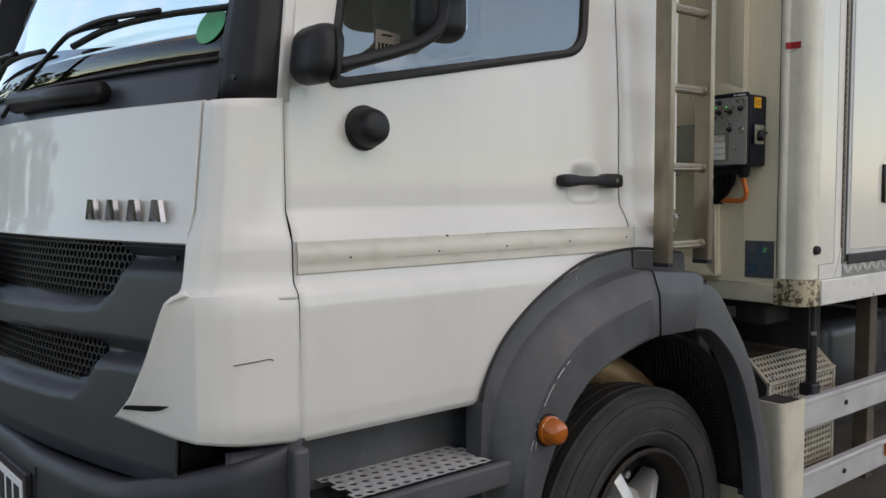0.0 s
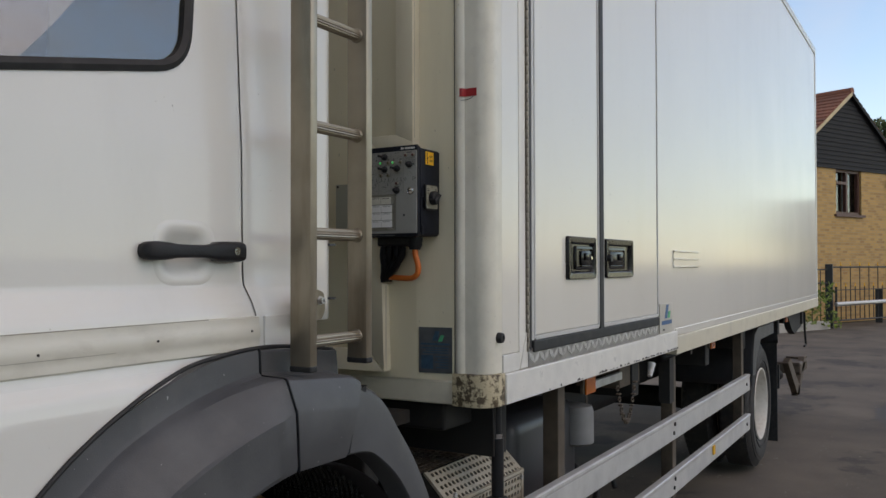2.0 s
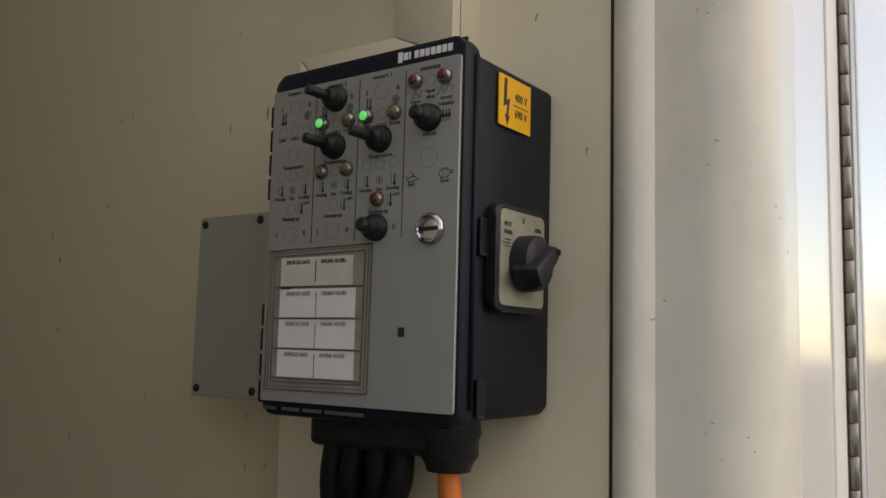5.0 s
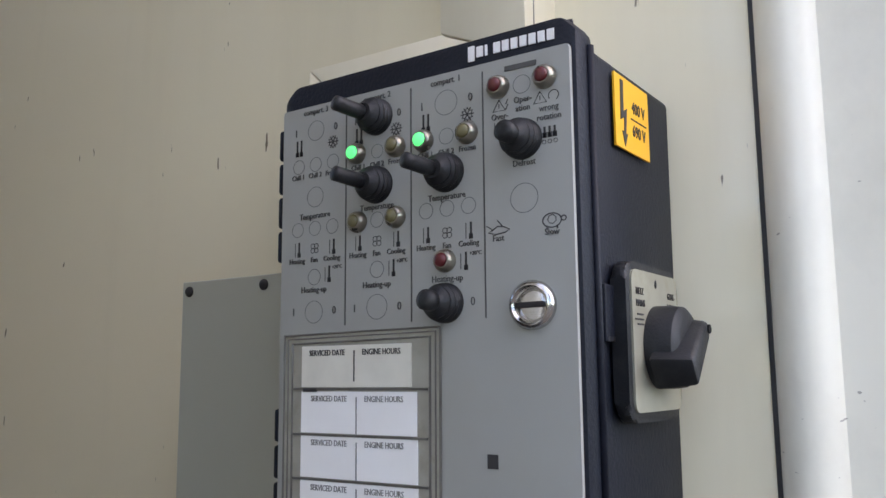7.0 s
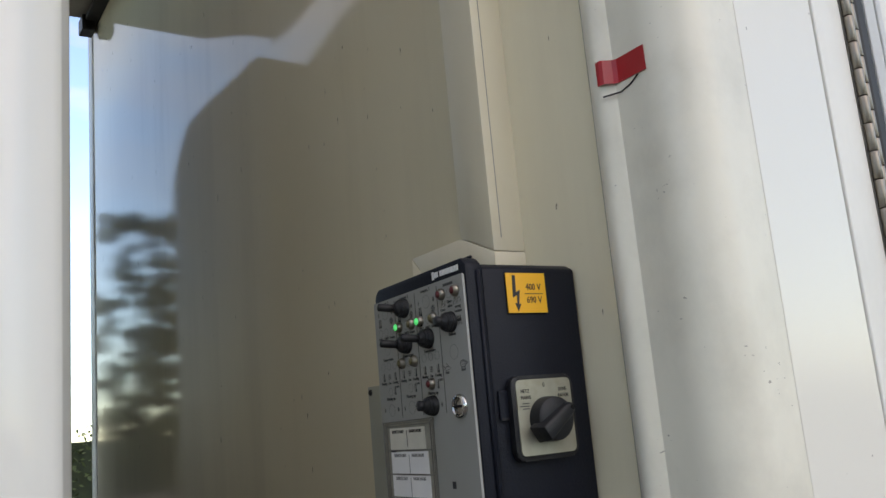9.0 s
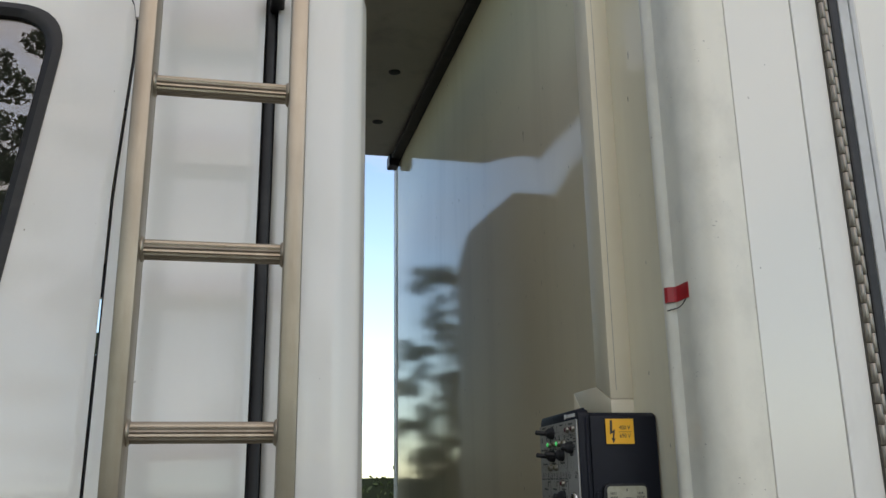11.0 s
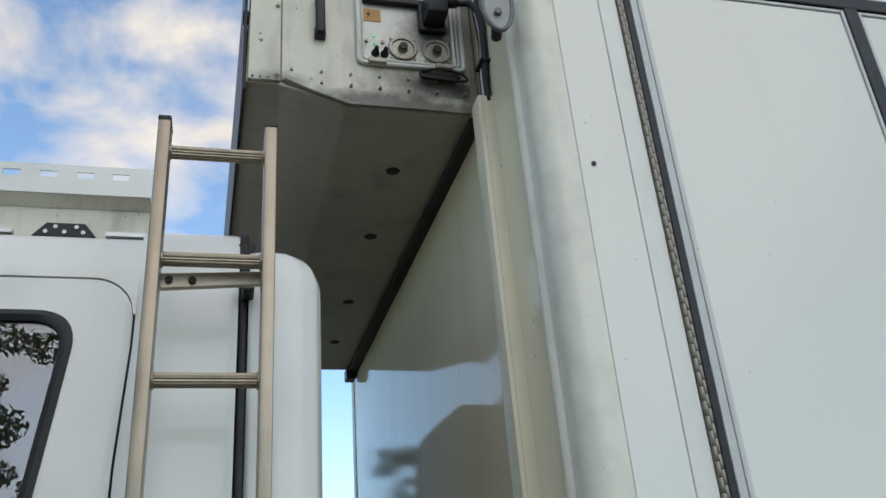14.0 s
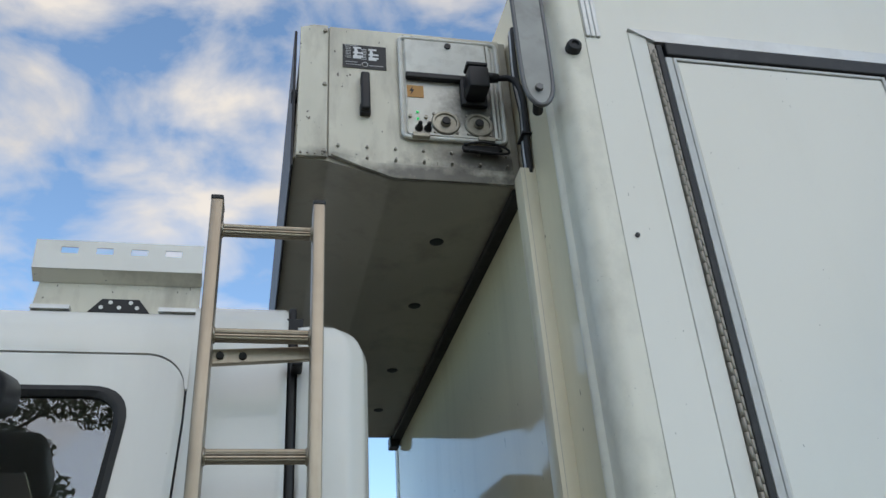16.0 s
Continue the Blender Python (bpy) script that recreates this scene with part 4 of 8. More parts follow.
bm.faces.new(a)
bm.faces.new(b[::-1])
for i in range(len(a)):
    bm.faces.new((a[i], b[i], b[(i + 1) % len(a)], a[(i + 1) % len(a)]))
part("window_glass", bm, GLASS, door, "tinted side window reflecting trees").visible_shadow = False

# dark gap round the door
bm = bmesh.new()
box(bm, 1.052, 1.07, 1.822, 1.845, 1.07, 2.72)
sweep(bm, [(door_rear(z) + 0.004, skin(z) + 0.014, z) for z in span(1.44, 2.6, 30)], 0.003, 8)
sweep(bm, [(x, skin(door_top(x)) + 0.012, door_top(x) + 0.0025) for x in [1.1, 1.6, 2.1] + [2.213 + 0.085 * math.sin(a * math.pi / 24) for a in range(12)]] + [(door_rear(z) + 0.003, skin(z) + 0.012, z) for z in span(2.66, 2.5, 8)], 0.005, 8)
part("door_seal", bm, RUBBER, cab)
# bodyside behind and over the door
zs2 = [z for z in sorted(set([p[0] for p in SKIN] + [1.44 + i * 0.05 for i in range(29)])) if z >= 1.44]
bm = bmesh.new()
grid(bm, [0, 0.05, 0.25, 0.5, 0.75, 0.9, 0.96, 1], zs2, lambda u, z: (door_rear(z) + 0.005 + u * (2.513 - door_rear(z) - 0.005), skin(z) + 0.006 * ((u == 0 and z < 2.74) or u == 1), z + 0.15 * max(0.0, z - 2.76)), 0.012)
part("rear_quarter", bm, CAB_WHITE, cab, angle=40)
bm = bmesh.new()
zs3 = [(v / 14) for v in range(15)]
grid(bm, span(0.95, 2.209, 26) + [2.213 + 0.0903 * math.sin(a * math.pi / 28) for a in range(1, 15)], zs3, lambda x, v: (x, skin(door_top(x) + 0.005 + v * (2.91 - door_top(x) - 0.005)), door_top(x) + 0.005 + v * (2.91 - door_top(x) - 0.005)), 0.01)
part("roof_side", bm, CAB_WHITE, cab, angle=40)
bm = bmesh.new()
grid(bm, span(0.95, 2.502, 12), span(2.05, 4.18, 24), lambda x, y: (x, y, 2.909 + 0.28 * max(0.0, math.sin(math.pi * (y - 2.05) / 2.13)) ** 0.7), 0.02)
part("cab_roof", bm, CAB_WHITE, cab, smooth=True)
# swaged ribs on the rear quarter
part("rear_wall", B(2.47, 2.50, 1.885, 4.16, 1.15, 2.86, bevel=0.01), CAB_BACK, cab, "dirty grey cab back wall")
part("far_fairing", B(2.50, 2.69, 4.05, 4.2, 1.5, 2.84, bevel=0.03, seg=3), CAB_WHITE, cab)
FAR = [[(0.98, 1.1), (2.47, 1.1), (2.47, 2.47), (2.06, 2.46), (1.8, 2.40), (1.6, 2.335), (1.125, 2.25), (0.98, 2.22)],
       [(0.98, 2.22), (1.125, 2.25), (1.20, 2.66), (1.1, 2.66)], [(2.12, 2.468), (2.47, 2.47), (2.47, 2.66), (2.14, 2.66)], [(1.1, 2.66), (2.47, 2.66), (2.47, 2.88), (1.16, 2.88)]]
for name, y0, y1, m in (("far_side", 4.16, 4.20, CAB_WHITE), ("far_trim", 4.135, 4.156, INTERIOR)):
    bm = bmesh.new()
    for poly in FAR:
        prism(bm, poly, "y", y0, y1)
    part(name, bm, m, cab)
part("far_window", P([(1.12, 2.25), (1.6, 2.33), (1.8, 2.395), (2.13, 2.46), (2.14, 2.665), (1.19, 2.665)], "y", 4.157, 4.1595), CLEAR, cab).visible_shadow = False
bm = bmesh.new()
sweep(bm, [(1.27 + 0.19 * math.cos(a) * 0.9 + 0.04, 3.6 + 0.22 * math.sin(a), 2.06 + 0.16 * math.cos(a)) for a in [2 * math.pi * i / 36 for i in range(36)]], 0.016, 8, closed=True)
wheel = part("steering_wheel", bm, INTERIOR, cab, "black steering wheel", smooth=True)
part("column", C((1.31, 3.6, 2.04), (1.2, 3.6, 1.8), 0.045, n=14), INTERIOR, wheel)
part("spoke", B(1.29, 1.33, 3.39, 3.81, 2.035, 2.06, bevel=0.008), INTERIOR, wheel)
bm = bmesh.new()
box(bm, 1.05, 2.46, 1.86, 4.14, 1.2, 2.80)
bmesh.ops.reverse_faces(bm, faces=bm.faces)
bmesh.ops.delete(bm, geom=[f for f in bm.faces if f.calc_center_median().y < 1.9 or f.calc_center_median().y > 4.1 or f.calc_center_median().x < 1.1], context="FACES")
part("cab_lining", bm, LINING, cab)
seat = part("cab_seat", B(1.5, 2.0, 2.15, 2.65, 1.2, 1.5, bevel=0.06), INTERIOR, cab, "dark grey passenger seat", smooth=True)
part("backrest", B(1.98, 2.15, 2.15, 2.65, 1.4, 2.1, bevel=0.06), INTERIOR, seat, smooth=True)
part("headrest", B(2.02, 2.14, 2.28, 2.52, 2.12, 2.34, bevel=0.04), INTERIOR, seat, smooth=True)

# dark intake duct behind the far side of the cab
part("air_intake", slant(P(rounded([(3.30, 1.3), (4.26, 1.3), (4.23, 2.85), (4.05, 2.97), (3.75, 2.96), (3.30, 2.93)], [0.02, 0.02, 0.06, 0.06, 0.05, 0.05], 4), "x", 2.74, 2.88, bevel=0.004)), GRILLE, cab, "dark plastic intake duct behind the cab")
# black rubber strip and rounded rear fairing
bm = bmesh.new()
grid(bm, [2.515, 2.518, 2.530, 2.533], span(1.52, 2.80, 24) + [2.83, 2.86, 2.885, 2.91], lambda x, z: (x, skin(min(z, 2.88)) + 0.010 + (0.004 if x in (2.515, 2.533) else 0.0), z), 0.012)
part("rubber_strip", bm, RUBBER, cab, smooth=True)
part("strip_backing", B(2.503, 2.547, 1.876, 1.886, 1.54, 2.86), BLACK, cab)
bm = bmesh.new()


def fairing_point(u, z):
    # plan: from the strip, along the side, round the rear edge
    plan = [(2.535, 1.848), (2.59, 1.836), (2.65, 1.842), (2.684, 1.862), (2.697, 1.9), (2.70, 2.3)]
    d = min(1.0, max(0.0, (2.84 - z) / 0.09))
    k = math.sqrt(1 - (1 - d) ** 2)
    i = min(int(u * 5), 4)
    t = u * 5 - i
    p = Vector(plan[i]).lerp(Vector(plan[i + 1]), t)
    return (2.535 + (p.x - 2.535) * (0.55 + 0.45 * k), p.y + 0.035 * (1 - k), z)


grid(bm, span(0, 1, 26), span(1.50, 2.74, 30) + [2.76, 2.78, 2.8, 2.815, 2.828, 2.836, 2.84], fairing_point, 0.012)
part("rear_fairing", bm, CAB_WHITE, cab, "white rounded rear wind deflector", smooth=True)
for z in (1.555, 1.70):
    bm = bmesh.new()
    box(bm, 2.668, 2.694, 1.845, 1.9, z - 0.003, z + 0.003, bevel=0.001)
    part("fairing_notch", bm, GRILLE, cab)
# bump strip on the door
bm = bmesh.new()
grid(bm, span(DOOR_F + 0.004, 2.296, 24), [1.452, 1.456, 1.468, 1.478, 1.482, 1.506, 1.51, 1.524, 1.528, 1.530], lambda x, z: (x, skin(z) - (0.0 if z in (1.452, 1.530) else 0.009 if 1.478 < z < 1.51 else 0.007), z), 0.004)
grime = bmesh.new()
sweep(grime, [(x, skin(1.5295) - 0.0068, 1.5295) for x in span(1.66, 2.14, 14)], 0.0011, 5)
sweep(grime, [(x, skin(1.4805) - 0.0078, 1.4805) for x in span(1.35, 1.9, 14)], 0.0008, 5)
strip = part("bump_strip", bm, BUMP_STRIP, door, "grubby cream protective strip with screw holes", angle=30)
for x, z in ((1.213, 1.487), (1.49, 1.489), (1.737, 1.491), (2.0, 1.495), (1.52, 1.528), (2.27, 1.497)):
    part("screw_hole", C((x, skin(z) - 0.004, z), (x, skin(z) - 0.0105, z), 0.0027, n=8), UNDER, strip)
part("grime_line", grime, UNIT_UNDER, strip)
part("rear_pad", B(2.318, 2.505, 1.7645, 1.775, 1.455, 1.53, bevel=0.003), CAB_WHITE, cab)

# door handle over a shallow finger recess
bm = bmesh.new()
rings = []
for grow, y in ((0.026, 0.0005), (0.022, -0.0016), (0.008, -0.0012), (-0.004, 0.004), (-0.02, 0.016), (-0.034, 0.022)):
    poly = rounded([(2.045 - grow, 1.628 - grow), (2.17 + grow, 1.628 - grow), (2.17 + grow, 1.716 + grow), (2.045 - grow, 1.716 + grow)], 0.045 + grow * 0.5, 7)
    rings.append([bm.verts.new((p[0], skin(p[1]) + y, p[1])) for p in poly])
for a, b in zip(rings, rings[1:]):
    for k in range(len(a)):
        bm.faces.new((a[k], a[(k + 1) % len(a)], b[(k + 1) % len(a)], b[k]))
bm.faces.new(rings[-1])
part("finger_recess", bm, CAB_WHITE, door, smooth=True)
bm = bmesh.new()
loops = []
for x, hz, y0, y1 in ((1.982, 0.006, 1.785, 1.80), (1.985, 0.013, 1.778, 1.802), (1.995, 0.018, 1.771, 1.803), (2.015, 0.0195, 1.768, 1.803), (2.04, 0.018, 1.7665, 1.80), (2.06, 0.0145, 1.7655, 1.786), (2.10, 0.0135, 1.765, 1.784), (2.14, 0.0135, 1.765, 1.784),
                      (2.165, 0.017, 1.7655, 1.788), (2.18, 0.021, 1.765, 1.802), (2.20, 0.0225, 1.764, 1.803), (2.245, 0.0225, 1.764, 1.803), (2.258, 0.0195, 1.766, 1.803), (2.263, 0.012, 1.772, 1.802)):
    sec = rounded([(y0, -hz), (y1, -hz), (y1, hz), (y0, hz)], min(hz, (y1 - y0) / 2) * 0.6, 3)
    loops.append([bm.verts.new((x, p[0], 1.675 + p[1])) for p in sec])
for a, b in zip(loops, loops[1:]):
    for k in range(len(a)):
        bm.faces.new((a[k], a[(k + 1) % len(a)], b[(k + 1) % len(a)], b[k]))
bm.faces.new(loops[0])
bm.faces.new(loops[-1])
bmesh.ops.recalc_face_normals(bm, faces=bm.faces)
handle = part("door_handle", bm, BLACK, door, "black plastic pull handle", angle=40)
part("door_lock", C((2.226, 1.766, 1.676), (2.226, 1.762, 1.676), 0.009, n=18), CHROME, handle)

# round black cap on the door
bm = bmesh.new()
turned(bm, (1.283, 1.806, 1.80), (0, -1, 0), [(0, 0.055), (0.010, 0.056), (0.016, 0.054), (0.018, 0.050), (0.040, 0.047), (0.058, 0.041), (0.066, 0.033), (0.069, 0.02), (0.070, 0.006)], 32)
part("antenna_cap", bm, BLACK, door, "round black rubber cap", angle=40)

# mirrors on their arm
bm = bmesh.new()
box(bm, 1.06, 1.152, 1.66, 1.80, 1.885, 2.02, bevel=0.044, seg=5)
for v in bm.verts:
    v.co.x += (v.co.z - 1.95) * 0.12
mirror = part("door_mirror", bm, BLACK, cab, "black twin truck mirror on a bent tubular arm", smooth=True)
part("base_seam", B(1.112, 1.118, 1.655, 1.70, 1.89, 2.0), UNDER, mirror)
bm = bmesh.new()
sweep(bm, smooth_path([(1.13, 1.69, 1.925), (1.22, 1.69, 1.95), (1.33, 1.69, 1.985), (1.41, 1.69, 2.025), (1.445, 1.69, 2.075), (1.45, 1.69, 2.2), (1.44, 1.69, 2.5), (1.40, 1.74, 2.60), (1.25, 1.84, 2.64)], 6), 0.016, 12)
part("mirror_arm", bm, BLACK, mirror, smooth=True)
for n, c, s in (("main_mirror", (1.50, 1.60, 2.36), (0.14, 0.2, 0.46)), ("wide_mirror", (1.475, 1.74, 2.12), (0.15, 0.10, 0.2))):
    bm = bmesh.new()
    box(bm, c[0] - s[0] / 2, c[0] + s[0] / 2, c[1] - s[1] / 2, c[1] + s[1] / 2, c[2] - s[2] / 2, c[2] + s[2] / 2, bevel=0.045, seg=4)
    part(n, bm, BLACK, mirror, smooth=True)
    part("mirror_glass", B(c[0] + s[0] / 2 - 0.002, c[0] + s[0] / 2 + 0.003, c[1] - s[1] / 2 + 0.03, c[1] + s[1] / 2 - 0.03, c[2] - s[2] / 2 + 0.04, c[2] + s[2] / 2 - 0.04), CHROME, mirror)

# kerb-view mirror over the side window
kerb = thing("kerb_mirror", (1.87, 1.8, 2.53), "black kerb-view mirror pod above the side window", "mirror")
bm = bmesh.new()
box(bm, 1.72, 2.015, 1.575, 1.735, 2.535, 2.625, bevel=0.035, seg=4)
for v in bm.verts:
    v.co.z += 0.25 * (v.co.y - 1.655)
part("housing", bm, BLACK, kerb, smooth=True)
bm = bmesh.new()
box(bm, 1.755, 1.98, 1.60, 1.71, 2.530, 2.5345, bevel=0.001)
for v in bm.verts:
    v.co.z += 0.25 * (v.co.y - 1.655)
part("mirror_glass", bm, CHROME, kerb)
bm = bmesh.new()
sweep(bm, smooth_path([(1.87, 1.69, 2.60), (1.87, 1.76, 2.66), (1.87, 1.85, 2.70)], 5), 0.018, 10)
part("mirror_arm", bm, BLACK, kerb, smooth=True)

# papers behind the window
for n, (x, z, w, h, r) in (("window_paper", (1.39, 1.985, 0.07, 0.06, 0.0)), ("paper_scrap", (1.45, 1.945, 0.03, 0.02, 0.3))):
    tg = thing(n, (x, 1.84, z - h / 2), "white paper slip standing behind the side window", "paper")
    part("sheet", B(x - w / 2, x + w / 2, 1.838, 1.840, z - h / 2, z + h / 2), PAPER, tg)
    if w > 0.05:
        bm = bmesh.new()
        for k in range(4):
            box(bm, x - 0.024 + k * 0.012, x - 0.016 + k * 0.012, 1.836, 1.8375, z - 0.008, z + 0.004)
        box(bm, x - 0.02, x + 0.015, 1.836, 1.8375, z + 0.016, z + 0.02)
        part("marks", bm, INK, tg)

# ---- front of the cab ----


def face(y, z):
    q = min(1.0, abs(3.0 - y) / 1.14)
    return 0.70 + 0.16 * q * q + 0.10 * (z - 1.515)


ys = span(1.868, 4.13, 40)
bm = bmesh.new()
grid(bm, ys, [1.525, 1.53, 1.545, 1.57, 1.6, 1.7, 1.8, 1.835, 1.846, 1.85], lambda y, z: (face(y, z) + (0.012 if z in (1.525, 1.85) else 0.0) - (0.012 * max(0, (1.6 - z) / 0.075)), y, z), 0.012)
part("bonnet_panel", bm, CAB_WHITE, cab, "glossy white front flap under the windscreen", angle=40)
# corner panel between front flap and door
bm = bmesh.new()


def corner_point(u, z):
    plan = [(0.862, 1.864), (0.875, 1.838), (0.905, 1.815), (0.95, 1.803), (1.0, 1.798), (1.057, 1.797)]
    i = min(int(u * 5), 4)
    p = Vector(plan[i]).lerp(Vector(plan[i + 1]), u * 5 - i)
    w = max(0.0, 1.796 - skin(z)) * min(1.0, max(0.0, (1.62 - z) / 0.08))
    top = 1.845 + 0.012 * u
    return (p.x + 0.1 * (z - 1.515) * (1 - u) - w * (1 - u) * 0.7, p.y - w * u - 0.01 * (1.6 - z) * (z < 1.6), min(z, top))


grid(bm, span(0, 1, 26), [1.402, 1.407, 1.412, 1.418, 1.424, 1.432, 1.44, 1.45, 1.475, 1.51, 1.53, 1.56, 1.6, 1.7, 1.8, 1.83, 1.86], corner_point, 0.012)
part("corner_panel", bm, CAB_WHITE, cab, "white cab corner panel", smooth=True)
bm = bmesh.new()


def lower_corner(u, z):
    v = (z - 1.06) / 0.36
    low = mixed([(0, 1.137), (0.18, 1.115), (0.35, 1.098), (0.6, 1.088), (0.85, 1.075), (1, 1.065)], u)
    zz = low + (1.42 - low) * v
    edge = Vector((mixed([(1.06, 0.715), (1.135, 0.725), (1.183, 0.74), (1.28, 0.757), (1.377, 0.772), (1.40, 0.779), (1.413, 0.795), (1.42, 0.815)], zz), mixed([(1.06, 2.04), (1.135, 2.0), (1.183, 1.945), (1.28, 1.888), (1.377, 1.845), (1.40, 1.836), (1.413, 1.822), (1.42, 1.805)], zz)))
    plan = [Vector((0.832, 1.797)), Vector((0.868, 1.773)), Vector((0.91, 1.757)), Vector((0.97, 1.749)), Vector((1.06, 1.745))]
    if u < 0.45:
        k = u / 0.45
        p = edge.lerp(plan[0], k) + Vector((-0.6, -0.8)) * -0.007 * math.sin(math.pi * k) * (1 - v * 0.5)
    else:
        k = (u - 0.45) / 0.55 * 4
        q = min(int(k), 3)
        p = plan[q].lerp(plan[q + 1], k - q)
    tuck = 0.03 * max(0.0, (1.1 - z) / 0.04)
    roll = 0.012 * max(0.0, (v - 0.86) / 0.14) ** 2
    return (p.x, p.y + tuck * u * 0.6 + roll * u, zz)


grid(bm, span(0, 0.43, 16) + [0.443, 0.45, 0.457] + span(0.47, 1, 20), [1.06, 1.07, 1.085, 1.1] + span(1.13, 1.395, 10) + [1.408, 1.416, 1.42], lower_corner, 0.012)
part("lower_corner_panel", bm, CAB_WHITE, cab, "white lower corner panel over the headlamp", smooth=True)
bm = bmesh.new()


def slit(u, v):
    # thin dark opening lying on the lower corner panel
    low = mixed([(0, 1.137), (0.18, 1.115), (0.35, 1.098)], u)
    z = mixed([(0, 1.158), (0.17, 1.157), (0.23, 1.161), (0.27, 1.171)], u) * (1 - v) + mixed([(0, 1.167), (0.27, 1.173)], u) * v
    p = Vector(lower_corner(u, 1.06 + 0.36 * (z - low) / (1.42 - low)))
    return p + Vector((-0.0021, -0.0012, 0))


grid(bm, span(0.01, 0.27, 16), [0, 0.5, 1], slit, 0.004)
part("lamp_gap", bm, BLACK, cab)
bm = bmesh.new()
sweep(bm, [(0.90, 1.757, 1.266), (0.95, 1.75, 1.269), (0.985, 1.746, 1.272), (0.992, 1.745, 1.268)], 0.0012, 5)
part("scratch", bm, RUSTY, cab)

# badge: plain bright shapes
badge = thing("model_badge", (0.8, 2.1, 1.575), "plain chrome badge shapes on the front flap", "badge")
for k in range(4):
    y0 = 2.27 - k * 0.087
    bm = bmesh.new()
    pts = [(y0, 1.577), (y0 - 0.02, 1.627), (y0 - 0.058, 1.627), (y0 - 0.072, 1.577), (y0 - 0.05, 1.577), (y0 - 0.042, 1.592), (y0 - 0.026, 1.592), (y0 - 0.02, 1.577)]
    x = face(y0 - 0.035, 1.6)
    prism(bm, pts, "x", x - 0.018, x - 0.006)
    part("badge_shape", bm, BADGE, badge)
emblem = thing("round_emblem", (0.66, 3.0, 1.3), "plain round chrome ring emblem in the grille", "emblem")
bm = bmesh.new()
sweep(bm, [(0.655, 3.0 + 0.15 * math.cos(a), 1.36 + 0.15 * math.sin(a)) for a in [2 * math.pi * i / 40 for i in range(40)]], 0.016, 10, closed=True)
part("ring", bm, CHROME, emblem, smooth=True)
part("disc", C((0.69, 3.0, 1.36), (0.675, 3.0, 1.36), 0.14, n=40), BLACK, emblem)

# grille: two slots with honeycomb mesh between dark bars
grille = thing("front_grille", (0.7, 3.0, 1.06), "dark grey plastic grille with two honeycomb slots", "grille")


SLOTS = [[(3.0, 1.518), (1.86, 1.518), (1.845, 1.465), (2.10, 1.458), (2.14, 1.406), (2.20, 1.366), (2.30, 1.355), (3.0, 1.33)],
         [(3.0, 1.262), (2.60, 1.278), (2.20, 1.292), (1.975, 1.293), (2.015, 1.236), (2.19, 1.228), (2.23, 1.17), (2.28, 1.138), (2.40, 1.128), (3.0, 1.11)]]
MESHES = [[(3.0, 1.53), (2.115, 1.53), (2.135, 1.45), (2.20, 1.395), (2.28, 1.382), (3.0, 1.372)], [(3.0, 1.27), (2.6, 1.274), (2.20, 1.286), (2.215, 1.235), (2.255, 1.182), (2.34, 1.172), (3.0, 1.155)]]


def depth_in(y, z, poly):
    """How far inside a polygon, below nought outside."""
    p, best = Vector((y, z)), 9.0
    for a, b in zip(poly, poly[1:] + poly[:1]):
        a, b = Vector(a), Vector(b)
        t = max(0.0, min(1.0, (p - a).dot(b - a) / (b - a).length_squared))
        best = min(best, (p - a - (b - a) * t).length)
    return best if within(y, z, poly) else -best


def grille_point(y, z):
    d = max(depth_in(min(y, 6.0 - y), z, p) for p in SLOTS)
    m = max(depth_in(min(y, 6.0 - y), z, p) for p in MESHES)
    x = face(y, z) - 0.006 + 0.042 * max(0.0, min(1.0, (d + 0.004) / 0.03)) + 0.05 * max(0.0, min(1.0, m / 0.008))
    return (x + 0.02 * max(0.0, (1.02 - z) / 0.05), y, z)


bm = bmesh.new()
grid(bm, span(1.862, 3.2, 112) + span(3.25, 4.13, 20), span(0.98, 1.517, 66), grille_point, 0.008)
part("grille_face", bm, GRILLE, grille, "dark grey moulded grille face", angle=55)
part("grille_back", B(0.86, 0.88, 1.95, 4.05, 1.0, 1.5), BLACK, grille)


def honeycomb(poly, name):
    bm = bmesh.new()
    r = 0.0125
    dy, dz = r * math.sqrt(3), r * 1.5
    z0, z1, y0, y1 = min(p[1] for p in poly), max(p[1] for p in poly), min(p[0] for p in poly), 3.0
    for j in range(int((z1 - z0) / dz) + 1):
        for i in range(int((y1 - y0) / dy) + 1):
            y, z = y0 + i * dy + (dy / 2 if j % 2 else 0), z0 + j * dz
            if not within(y, z, poly):
                continue
            ring = [(y + q * math.cos(a), z + q * math.sin(a)) for q in (r, r * 0.82) for a in [math.pi / 6 + k * math.pi / 3 for k in range(6)]]
            fo = [bm.verts.new((face(*p) + 0.034, *p)) for p in ring[:6]]
            fi = [bm.verts.new((face(*p) + 0.034, *p)) for p in ring[6:]]
            bi = [bm.verts.new((face(*p) + 0.048, *p)) for p in ring[6:]]
            for k in range(6):
                m = (k + 1) % 6
                bm.faces.new((fo[k], fo[m], fi[m], fi[k]))
                bm.faces.new((fi[k], fi[m], bi[m], bi[k]))
    part(name, bm, BLACK, grille, "black honeycomb mesh", kind="stuff")


for poly in MESHES:
    honeycomb(poly, "honeycomb")

